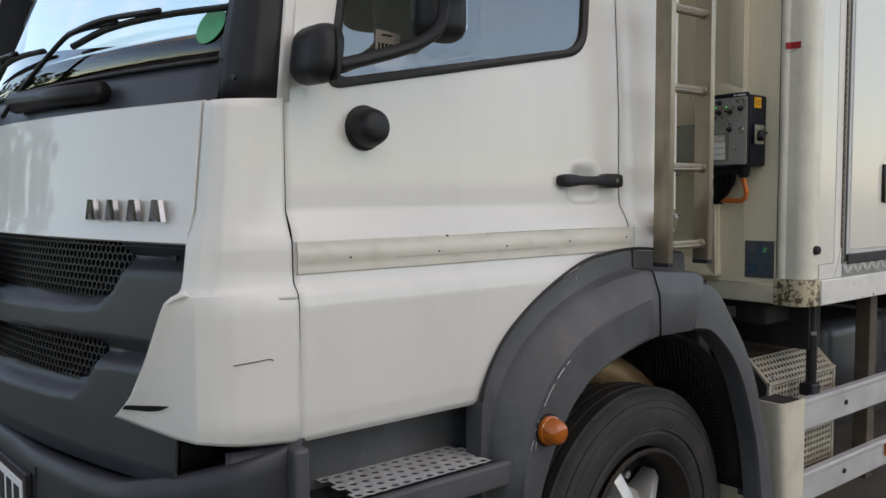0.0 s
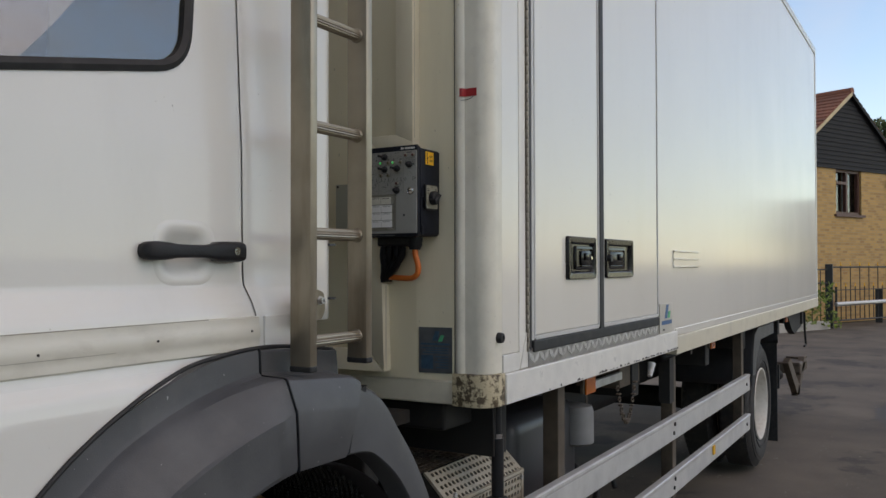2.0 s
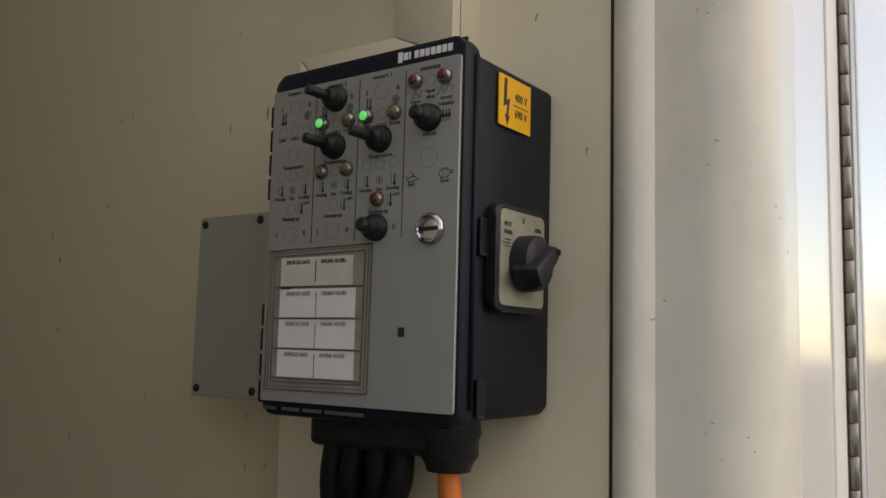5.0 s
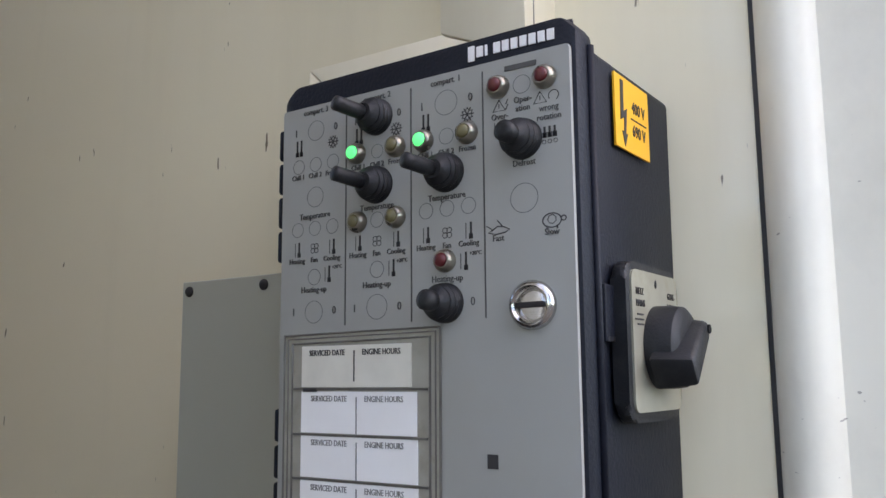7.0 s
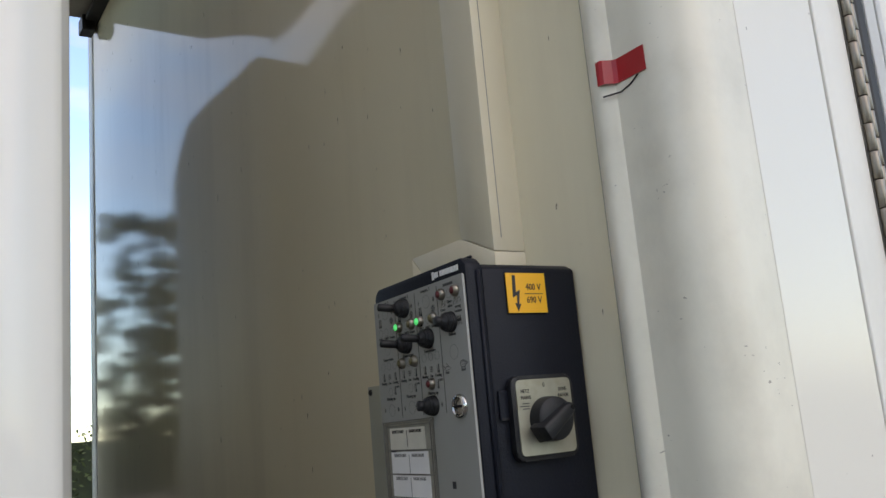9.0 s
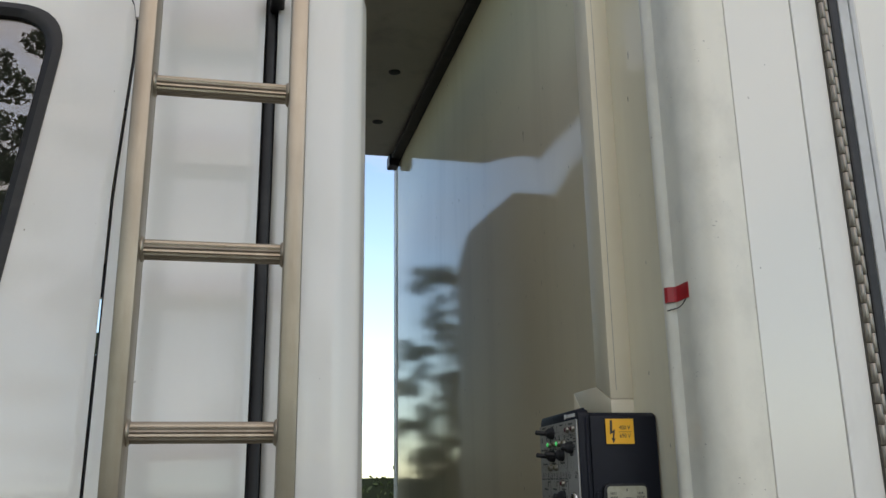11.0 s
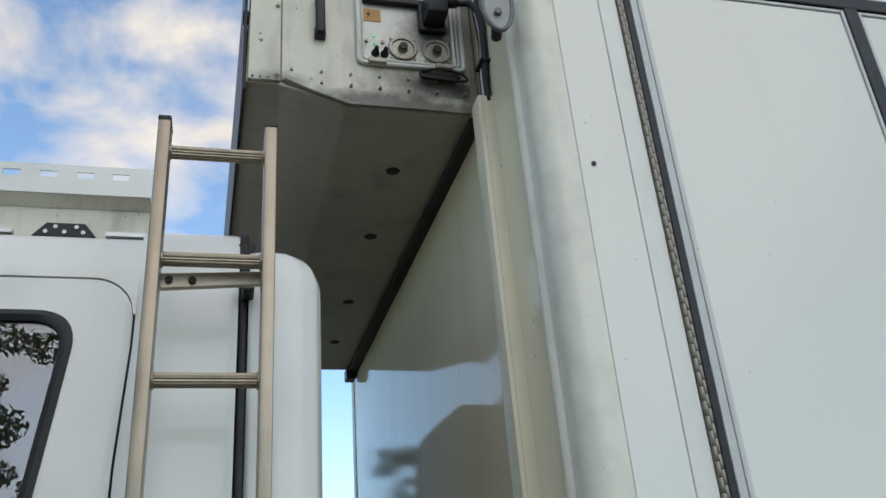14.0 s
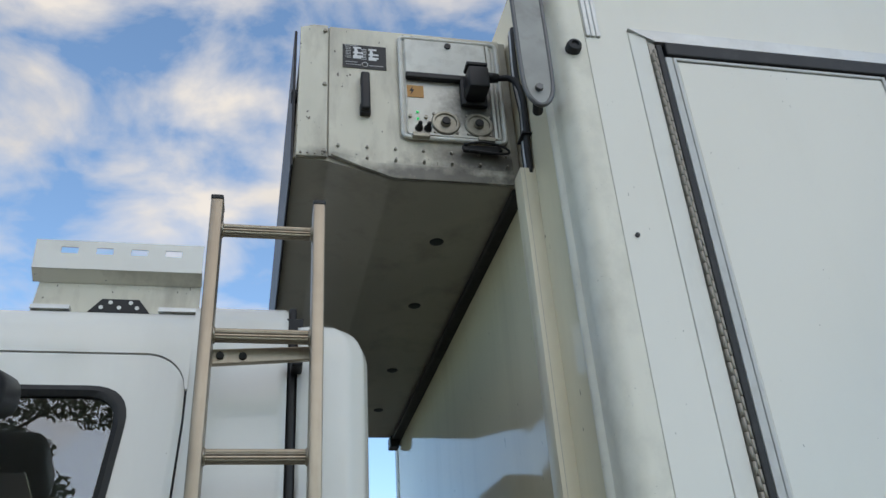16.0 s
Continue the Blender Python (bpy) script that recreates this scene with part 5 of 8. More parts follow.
# scuttle, windscreen and wipers
bm = bmesh.new()
grid(bm, span(1.88, 4.12, 30), span(1.80, 1.95, 6), lambda y, z: (face(y, 1.8) + 0.03 + 0.3 * (z - 1.80), y, z), 0.02)
scuttle = part("scuttle_panel", bm, GRILLE, cab, "dirty black scuttle under the windscreen", smooth=True)
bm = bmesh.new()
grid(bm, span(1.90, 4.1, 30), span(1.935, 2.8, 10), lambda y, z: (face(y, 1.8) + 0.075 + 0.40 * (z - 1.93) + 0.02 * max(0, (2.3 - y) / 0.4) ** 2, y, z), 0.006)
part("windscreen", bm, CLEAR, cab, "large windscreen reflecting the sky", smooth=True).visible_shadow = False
bm = bmesh.new()
sweep(bm, [(face(y, 1.8) + 0.07, y, 1.948) for y in span(1.9, 4.1, 40)], 0.006, 8)
part("screen_seal", bm, RUBBER, cab, smooth=True)
part("dashboard", B(1.03, 1.42, 1.92, 4.1, 1.7, 1.985, bevel=0.02), INTERIOR, cab)
bm = bmesh.new()
def pillar(u, z):
    plan = [(0.93, 1.895), (0.935, 1.865), (0.955, 1.832), (0.985, 1.812), (1.045, 1.805)]
    i = min(int(u * 4), 3)
    p = Vector(plan[i]).lerp(Vector(plan[i + 1]), u * 4 - i)
    wide = 0.04 * max(0.0, 1 - abs(z - 1.90) / 0.05) * (u < 0.2)
    return (p.x + (0.22 - 0.1 * u) * (z - 1.85), p.y + 0.04 * (z - 1.85) + wide, z)


grid(bm, span(0, 1, 17), span(1.85, 2.8, 16), pillar, 0.02)
part("pillar_cover", bm, BLACK, cab, "black windscreen pillar cover", smooth=True)
bm = bmesh.new()
grid(bm, span(0, 1, 5), span(1.85, 2.75, 12), lambda u, z: (1.044 + 0.03 * u + 0.12 * (z - 1.85), 1.8 + 0.04 * (z - 1.85), z), 0.015)
part("door_pillar", bm, CAB_WHITE, cab, smooth=True)
part("pillar_bolt", C((0.962, 1.845, 1.901), (0.95, 1.832, 1.901), 0.005, n=12), GRILLE, cab)


def wiper(y0, name):
    wp = thing(name, (0.8, y0, 1.86), "black windscreen wiper parked across the windscreen", "wiper", "windscreen wipers")
    def on(y, z, out):
        return (face(y, 1.8) + 0.075 + 0.40 * (z - 1.93) - out, y, z)
    bm = bmesh.new()
    sweep(bm, smooth_path([on(y0, 1.87, 0.05), on(y0 - 0.06, 1.93, 0.05), on(y0 - 0.25, 2.06, 0.05), on(y0 - 0.34, 2.09, 0.045), on(y0 - 0.55, 2.088, 0.04)], 6), 0.0075, 8)
    part("wiper_arm", bm, BLACK, wp, smooth=True)
    bm = bmesh.new()
    sweep(bm, smooth_path([on(y0 - 0.28, 2.055, 0.02), on(y0 - 0.5, 2.078, 0.03), on(y0 - 0.75, 2.08, 0.03), on(y0 - 0.98, 2.072, 0.02)], 6), 0.006, 8, flat=1.6)
    part("wiper_blade", bm, RUBBER, wp, smooth=True)
    bm = bmesh.new()
    sweep(bm, smooth_path([on(y0 - 0.3, 2.085, 0.05), on(y0 - 0.5, 2.098, 0.055), on(y0 - 0.75, 2.09, 0.045)], 5), 0.008, 8)
    part("blade_bridge", bm, BLACK, wp, smooth=True)
    part("spindle_cover", C(on(y0 - 0.01, 1.915, 0.03), on(y0 - 0.59, 1.90, 0.03), 0.034, 0.028, n=14), BLACK, wp, smooth=True)


wiper(2.89, "windscreen_wiper")
wiper(3.82, "windscreen_wiper")
sig = thing("green_sticker", (0.93, 1.96, 2.03), "round green disc sticker on the windscreen", "sticker")
bm = bmesh.new()


def sticker_point(r, k):
    y, z = 1.992 + 0.042 * r * math.cos(k), 2.04 + 0.044 * r * math.sin(k)
    return (face(y, 1.8) + 0.067 + 0.40 * (z - 1.93) + 0.02 * ((2.3 - y) / 0.4) ** 2, y, z)


grid(bm, [0.001, 0.4, 0.8, 1.0], [-2 * math.pi * k / 28 for k in range(29)], sticker_point, 0.001)
part("disc", bm, GREEN, sig)
note = thing("paper_note", (1.38, 1.83, 1.94), "white paper note standing behind the side window", "note")
part("sheet", P([(1.338, 1.955), (1.412, 1.968), (1.418, 2.045), (1.342, 2.052)], "y", 1.829, 1.830), PAPER, note)
bm = bmesh.new()
for x0, x1, z0, z1 in ((1.36, 1.392, 2.036, 2.041), (1.348, 1.354, 2.002, 2.018), (1.358, 1.366, 2.002, 2.018), (1.37, 1.378, 2.002, 2.018), (1.382, 1.39, 2.002, 2.018), (1.35, 1.40, 1.985, 1.987)):
    box(bm, x0, x1, 1.8284, 1.829, z0, z1)
part("plain_bar", bm, INK, note)
part("torn_piece", P([(1.40, 1.975), (1.425, 2.01), (1.445, 1.985), (1.43, 1.962)], "y", 1.832, 1.833), PAPER, note)
part("torn_piece", P([(1.40, 1.95), (1.43, 1.955), (1.458, 1.962), (1.455, 1.945)], "y", 1.828, 1.829), PAPER, note)

# bumper and number plate
bm = bmesh.new()


def bumper_point(u, v):
    plan = [(0.68, 4.2), (0.65, 3.4), (0.64, 2.8), (0.642, 2.4), (0.675, 2.15), (0.725, 1.97), (0.80, 1.85), (0.92, 1.765), (1.06, 1.75)]
    i = min(int(u * 8), 7)
    p = Vector(plan[i]).lerp(Vector(plan[i + 1]), u * 8 - i)
    z = mixed([(0, 0.45), (0.1, 0.48), (0.72, 0.90), (0.85, 0.965), (0.93, 0.98), (1, 0.972)], v)
    inn = mixed([(0, 0.03), (0.1, 0.0), (0.72, 0.0), (0.85, 0.004), (0.93, 0.016), (1, 0.09)], v)
    return (p.x + inn * 0.8, p.y + inn * 0.5 * (u > 0.5), z + 0.10 * max(0, u - 0.6) / 0.4 * v)


grid(bm, span(0, 1, 50), span(0, 1, 16), bumper_point, 0.015)
part("bumper", bm, GRILLE, cab, "dark grey plastic bumper", smooth=True)
part("bumper_gap", B(0.83, 0.95, 1.96, 4.1, 0.7, 1.08), BLACK, cab)
bm = bmesh.new()
grid(bm, span(0, 1, 14), span(0.5, 1.06, 10), lambda u, z: (0.90 + 0.17 * u, 1.80 - 0.03 * u + 0.02 * (1.06 - z), z), 0.01)
part("bumper_end", bm, GRILLE, cab, smooth=True)
part("bumper_seam", B(0.647, 0.66, 2.352, 2.358, 0.5, 0.95), BLACK, cab)
np_ = thing("number_plate", (0.63, 2.67, 0.76), "white number plate with plain dark bars", "number plate")
part("plate_holder", B(0.629, 0.645, 2.375, 2.965, 0.765, 0.928, bevel=0.004), BLACK, np_)
part("plate_face", B(0.624, 0.629, 2.40, 2.94, 0.788, 0.905, bevel=0.002), PAPER, np_)
bm = bmesh.new()
for k in range(7):
    box(bm, 0.6225, 0.624, 2.42 + k * 0.073, 2.468 + k * 0.073, 0.808, 0.885)
part("plain_bar", bm, INK, np_)

# ---- step beside the wheel ----
step = thing("cab_step", (1.36, 1.75, 0.86), "dark grey cab step with perforated aluminium tread", "step")
bm = bmesh.new()
perforated(bm, (1.18, 1.70, 0.92), (1, 0, 0), (0, 1, 0), 12, 5, 0.037, 0.0125, 0.004, stagger=True)
part("tread_plate", bm, TREAD, step, "perforated bright aluminium tread")
part("step_tray", B(1.05, 1.68, 1.705, 1.95, 0.87, 0.895, bevel=0.005), BLACK, step)
part("step_edge", B(1.10, 1.70, 1.672, 1.698, 0.85, 0.917, bevel=0.008), PLASTIC, step)
part("step_back", B(1.05, 1.70, 1.88, 1.92, 0.6, 1.07), PLASTIC, step)
part("step_lower", B(1.06, 1.70, 1.70, 1.9, 0.42, 0.46, bevel=0.01), PLASTIC, step)
part("step_side", B(1.03, 1.07, 1.72, 1.95, 0.45, 1.06, bevel=0.01), PLASTIC, step)

# ---- wheel arch ----
arch = thing("wheel_arch", (2.3, 1.75, 0.6), "dark grey plastic front wheel arch, scuffed", "wheel arch")
OUT = [(1.62, 0.46), (1.619, 0.95), (1.624, 1.071), (1.651, 1.148), (1.727, 1.249), (1.865, 1.348), (2.037, 1.428), (2.16, 1.45), (2.261, 1.457)]
INN = [(1.70, 0.46), (1.725, 0.68), (1.77, 0.84), (1.855, 0.995), (1.93, 1.07), (2.0, 1.118), (2.13, 1.165), (2.279, 1.188)]
OUT3, INN3 = [(2.553, 1.362), (2.66, 1.308), (2.74, 1.215), (2.82, 1.115), (2.90, 0.985), (2.96, 0.83), (3.02, 0.66), (3.07, 0.46)], [(2.485, 1.187), (2.545, 1.182), (2.60, 1.165), (2.70, 1.09), (2.785, 0.98), (2.85, 0.84), (2.90, 0.69), (2.94, 0.46)]


# raised block that the ladder stands on: back wall, flat seat, slanted shoulder, face
BLOCK = [(1.82, 1.457, 2.267, 2.545), (1.737, 1.457, 2.267, 2.545), (1.733, 1.452, 2.267, 2.547), (1.731, 1.406, 2.267, 2.553), (1.722, 1.399, 2.266, 2.553), (1.660, 1.397, 2.264, 2.545), (1.652, 1.393, 2.264, 2.54), (1.647, 1.383, 2.264, 2.533),
         (1.634, 1.330, 2.273, 2.507), (1.632, 1.320, 2.274, 2.502), (1.634, 1.205, 2.284, 2.464), (1.638, 1.192, 2.285, 2.46), (1.66, 1.188, 2.285, 2.458), (1.80, 1.188, 2.285, 2.458)]


def along(pts, t):
    ps = smooth_path([(p[0], 0, p[1]) for p in pts], 6)
    k = t * (len(ps) - 1)
    i = min(int(k), len(ps) - 2)
    return ps[i].lerp(ps[i + 1], k - i)


def arch_piece(outer, inner, lip, name, back):
    """A strip between two curves with a rolled outer lip and a returned inner edge."""
    bm = bmesh.new()

    def f(t, s):
        a, b = along(outer, t), along(inner, t)
        sec = [(0.0, back), (0.0, 1.737), (0.17, 1.735), (0.20, 1.731), (0.225, 1.719), (0.25, 1.711), (0.32, 1.694), (0.43, 1.669), (0.535, 1.646), (0.55, 1.640 - lip), (0.95, 1.639 - lip), (0.985, 1.645), (1.0, 1.66), (1.0, 1.80)]
        w, y = sec[s]
        p = Vector((a.lerp(b, w).x, y, a.lerp(b, w).z))
        k = max(0.0, (t - 0.62) / 0.38)
        q = BLOCK[s]
        return p.lerp(Vector((q[2] - 0.006, q[0], q[1])), k * k * (3 - 2 * k))

    grid(bm, span(0, 1, 44), list(range(14)), f, 0.006)
    part(name, bm, PLASTIC, arch, angle=26)


arch_piece(OUT, INN, 0.004, "front_arch", 1.80)
# pale scuffs along the crease
bm = bmesh.new()
for t0, t1, w0, w1 in ((0.28, 0.31, 0.56, 0.575), (0.335, 0.36, 0.555, 0.55), (0.40, 0.47, 0.548, 0.552), (0.49, 0.53, 0.55, 0.548), (0.36, 0.38, 0.70, 0.66), (0.30, 0.315, 0.64, 0.62), (0.545, 0.56, 0.55, 0.551)):
    pts = []
    for k in range(5):
        t = t0 + (t1 - t0) * k / 4
        p = along(OUT, t).lerp(along(INN, t), w0 + (w1 - w0) * k / 4 + 0.003 * math.sin(k * 2.3))
        pts.append((p.x, 1.6355, p.z))
    sweep(bm, pts, 0.0011, 5)
part("scuff", bm, ALU, arch, "pale scuff marks", kind="stuff")


def block_point(t, k):
    y, z, a, b = BLOCK[k]
    u = min(t, 1.0)
    fall = 0.022 * u * min(1.0, (z - 1.188) / 0.14) + 0.016 * max(0.0, (u - 0.8) / 0.2) ** 2 * (2 < k < 8)
    return (a + (b - a) * u + 0.004 * (t > 1), y + (1.8 - y) * max(0.0, t - 1), z - fall)


bm = bmesh.new()
grid(bm, span(0, 0.8, 6) + [0.86, 0.92, 0.97, 1.0, 1.06, 1.5, 2.0], list(range(14)), block_point, 0.006)
part("arch_top", bm, PLASTIC, arch, "raised block with a flat seat for the ladder", angle=30)
bm = bmesh.new()
sweep(bm, smooth_path([(a - 0.001, y - 0.001, z) for y, z, a, b in BLOCK[1:12]], 2), 0.0025, 6)
part("block_seam", bm, BLACK, arch, smooth=True)
REAR_SECTION = [(0.0, 1.82), (0.0, 1.70), (0.03, 1.678), (0.09, 1.664), (0.2, 1.658), (0.6, 1.652), (0.96, 1.648), (0.99, 1.653), (1.0, 1.662), (1.0, 1.72)]


def rear_point(t, k):
    w, y = REAR_SECTION[k]
    p = along(OUT3, t).lerp(along(INN3, t), w)
    return (p.x, y, p.z)


bm = bmesh.new()
grid(bm, span(0, 1, 40), list(range(10)), rear_point, 0.006)
part("rear_arch", bm, PLASTIC, arch, angle=30)
bm = bmesh.new()
sweep(bm, [(p.x - 0.003, 1.739, p.z + 0.003) for p in smooth_path([(q[0], 0, q[1]) for q in OUT[2:] + [(2.35, 1.4545), (2.45, 1.444), (2.54, 1.432)]], 6)], 0.0048, 8)
part("edge_seal", bm, RUBBER, arch, "black rubber edge seal", smooth=True)
part("seam_strip", P([(2.51, 1.33), (2.58, 1.345), (2.57, 1.30), (2.50, 1.19), (2.458, 1.19)], "y", 1.662, 1.74), BLACK, arch)
# liner with a studded inner face
bm = bmesh.new()
def liner(t, y):
    a = math.pi * (1.0 - t)
    return (2.37 + 0.60 * math.cos(a), y, 0.52 + 0.66 * math.sin(a))
grid(bm, span(0, 1, 30), span(1.72, 2.5, 6), liner, 0.006)
part("arch_liner", bm, BLACK, arch, smooth=True)
bm = bmesh.new()
for i in range(46):
    for j in range(22):
        a = radians(4 + i * 1.75)
        y = 1.80 + j * 0.017 + (0.0085 if i % 2 else 0)
        c = Vector((2.37 + 0.594 * math.cos(a), y, 0.52 + 0.654 * math.sin(a)))
        cyl(bm, c, c - Vector((math.cos(a), 0, math.sin(a))) * 0.009, 0.0062, 0.0045, n=5)
part("liner_stud", bm, UNDER, arch, kind="stuff")
lamp = thing("side_marker_lamp", (1.775, 1.64, 0.99), "round orange side marker lamp on the wheel arch", "marker lamp")
part("lamp_base", C((1.772, 1.665, 0.99), (1.772, 1.632, 0.99), 0.05, 0.046, n=28), BLACK, lamp, angle=40)
bm = bmesh.new()
turned(bm, (1.772, 1.634, 0.99), (0, -1, 0), [(0, 0.041), (0.012, 0.041), (0.014, 0.037), (0.032, 0.035), (0.046, 0.030), (0.053, 0.023), (0.056, 0.013), (0.057, 0.003)], 24)
part("lens", bm, ORANGE, lamp, "orange ribbed plastic lens", angle=35)
# exhaust pipe behind the tyre
pipe = thing("exhaust_pipe", (2.35, 2.1, 0.95), "brownish ribbed exhaust pipe over the front tyre", "pipe")
bm = bmesh.new()
sweep(bm, smooth_path([(2.0, 2.3, 1.16), (2.15, 2.15, 1.12), (2.32, 2.05, 1.06), (2.5, 2.0, 0.98), (2.66, 2.0, 0.88)], 6), 0.075, 18)
part("pipe", bm, mat("scorched_pipe", (0.3, 0.19, 0.10), 0.5, metal=0.6, vary=0.25, scale=9, bump=0.1), pipe, smooth=True)
for k in (0.35, 0.5, 0.62):
    p = Vector((2.15, 2.15, 1.12)).lerp(Vector((2.5, 2.0, 0.98)), k)
    bm = bmesh.new()
    turned(bm, p, (0.9, -0.3, -0.36), [(-0.008, 0.078), (0, 0.084), (0.008, 0.078)], 20)
    part("pipe_band", bm, RUSTY, pipe, smooth=True)

# ---- ladder ----
ladder = thing("ladder", (2.46, 1.675, 1.4), "aluminium ladder fixed between cab and cargo box", "ladder")
for n, x in (("stile", 2.347), ("stile", 2.5665)):
    foot = 1.408
    st = part(n, B(x - 0.013, x + 0.013, 1.645, 1.705, foot + 0.004, 3.032, bevel=0.004, seg=2), STAINLESS, ladder, angle=40)
    part("foot_cap", B(x - 0.0138, x + 0.0138, 1.644, 1.706, foot - 0.006, foot + 0.009, bevel=0.004), RUBBER, st, "black rubber foot")
    part("end_cap", B(x - 0.0135, x + 0.0135, 1.6445, 1.7055, 3.03, 3.042, bevel=0.003), RUBBER, st, "black end cap")
bm = bmesh.new()
prof = []
for k in range(32):
    a = 2 * math.pi * k / 32
    r = 0.0145 - (0.0014 if k % 2 else 0.0)
    prof.append((1.675 + r * math.cos(a) * 1.05, 1.4685 + r * math.sin(a)))
prism(bm, prof, "x", 2.36, 2.5535)
rung = part("rung", bm, STAINLESS, ladder, "fluted rung", angle=20)
bm = bmesh.new()
bmesh.ops.create_icosphere(bm, subdivisions=2, radius=0.019, matrix=Matrix.Translation((2.3605, 1.675, 1.4685)) @ Matrix.Diagonal((0.35, 1, 1, 1)))
weld = part("weld_bead", bm, STAINLESS, rung, smooth=True)
twin("weld_bead", weld, (0.1925, 0, 0), rung)
for k in range(1, 7):
    r2 = twin("rung", rung, (0, 0, k * 0.25), ladder)
    for dx in (0, 0.1925):
        twin("weld_bead", weld, (dx, 0, 0), r2)
# brackets
low = thing("ladder_bracket", (2.45, 1.75, 1.45), "bent steel ladder bracket with socket screws", "bracket")
part("plate", P(rounded([(2.392, 1.508), (2.462, 1.515), (2.475, 1.535), (2.47, 1.578), (2.446, 1.587), (2.392, 1.585)], 0.008), "y", 1.712, 1.718), STAINLESS, low, angle=40)
part("arm", B(2.447, 2.462, 1.718, 1.775, 1.515, 1.575, bevel=0.003), STAINLESS, low)
for x, z in ((2.455, 1.560), (2.408, 1.556)):
    bm = bmesh.new()
    turned(bm, (x, 1.713, z), (0, -1, 0), [(0, 0.011), (0.003, 0.011), (0.003, 0.008), (0.012, 0.008), (0.012, 0.004), (0.008, 0.003)], 16)
    part("screw", bm, GALV, low, angle=40)
bm = bmesh.new()
turned(bm, (2.418, 1.715, 1.477), (0, -1, 0), [(0, 0.012), (0.003, 0.012), (0.003, 0.009), (0.014, 0.009), (0.014, 0.004), (0.01, 0.003)], 16)
part("screw", bm, CHROME, low, angle=40)
top_b = thing("ladder_bracket", (2.46, 1.76, 2.78), "painted upper ladder bracket bar", "bracket")
part("bar", P([(2.355, 2.668), (2.56, 2.684), (2.56, 2.714), (2.355, 2.702)], "y", 1.706, 1.720, bevel=0.002), STAINLESS, top_b)
part("tab", B(2.52, 2.545, 1.80, 1.862, 2.71, 2.732, bevel=0.004), BLACK, top_b)
part("tab", B(2.56, 2.58, 1.70, 1.74, 2.70, 2.81, bevel=0.006), GALV, top_b)
for x in (2.375, 2.42):
    part("screw", C((x, 1.714, 2.687), (x, 1.700, 2.687), 0.008, n=8), UNDER, top_b)

# ---- folded plate on the cab roof ----
rp = thing("roof_bracket", (2.12, 1.95, 2.88), "folded white metal bracket with slots on the cab roof", "bracket")
bm = bmesh.new()
# upper vertical web with four slots
x0, x1, z0, z1 = 1.925, 2.306, 2.99, 3.066
slots = [(1.983 + k * 0.0785, 2.02 + k * 0.0785) for k in range(4)]
edges_x = [x0] + [v for s in slots for v in s] + [x1]
xs, zs_ = edges_x, [z0, 3.032, 3.048, z1]
gv = [[bm.verts.new((x, 1.908, z)) for z in zs_] for x in xs]
for i in range(len(xs) - 1):
    for j in range(3):
        if j != 1 or i % 2 == 0:
            bm.faces.new((gv[i][j], gv[i + 1][j], gv[i + 1][j + 1], gv[i][j + 1]))
thicken(bm, 0.004)
part("slotted_web", bm, CAB_WHITE, rp)
# Grimy casing paint here: smudges, plus shade under the web put in as colour.
part("lower_fold", P([(1.908, 2.992), (1.942, 2.970), (1.945, 2.976), (1.912, 2.998)], "x", x0, x1), UNIT_WHITE, rp)
part("lower_web", P([(1.928, 2.868), (2.304, 2.868), (2.304, 2.975), (1.94, 2.975)], "y", 1.944, 1.948), UNIT_WHITE, rp)
bm = bmesh.new()
prism(bm, [(2.055, 2.892), (2.195, 2.892), (2.168, 2.928), (2.085, 2.928)], "y", 1.935, 1.945, bevel=0.002)
part("holed_bracket", bm, BLACK, rp, "black bracket with small holes")
for x, z in ((2.085, 2.905), (2.105, 2.918), (2.125, 2.905), (2.15, 2.918), (2.165, 2.905)):
    part("bolt_hole", C((x, 1.935, z), (x, 1.9335, z), 0.005, n=8), ALU, rp)
for a, b in ((1.935, 2.02), (2.215, 2.30)):
    part("foot_plate", B(a, b, 1.92, 1.96, 2.892, 2.902), GALV, rp)

# ---- refrigeration unit over the cab ----
unit = thing("refrigeration_unit", (2.85, 3.1, 3.33), "grimy cream refrigeration unit with socket panel over the cab", "refrigeration unit")
U = 1.957
shape = [(2.516, 3.39), (2.612, 3.39), (2.70, 3.362), (2.785, 3.335), (FRONT - 0.02, 3.335), (FRONT - 0.02, 3.89), (2.56, 3.89), (2.53, 3.875)]
part("casing", slant(P(shape, "y", U + 0.004, FAR_SIDE - 0.12, bevel=0.004)), UNIT_UNDER, unit, "underside and back, darker than the side cover")
part("side_cover", P([(2.606, 3.40), (2.70, 3.372), (2.785, 3.345), (3.13, 3.345), (3.13, 3.887), (2.606, 3.887)], "y", U - 0.004, U + 0.004, bevel=0.001), UNIT_WHITE, unit, "cream side cover with grime")
part("corner_cover", P([(2.518, 3.393), (2.602, 3.393), (2.602, 3.887), (2.56, 3.887), (2.52, 3.872)], "y", U - 0.008, U + 0.004, bevel=0.002), UNIT_WHITE, unit)
part("corner_rib", B(2.551, 2.554, U - 0.0095, U - 0.006, 3.395, 3.88), UNIT_WHITE, unit)
part("lower_lip", P([(2.785, 3.332), (3.13, 3.332), (3.13, 3.378), (2.74, 3.378), (2.62, 3.412), (2.612, 3.40), (2.70, 3.364)], "y", U - 0.012, U - 0.004, bevel=0.002), UNIT_WHITE, unit)
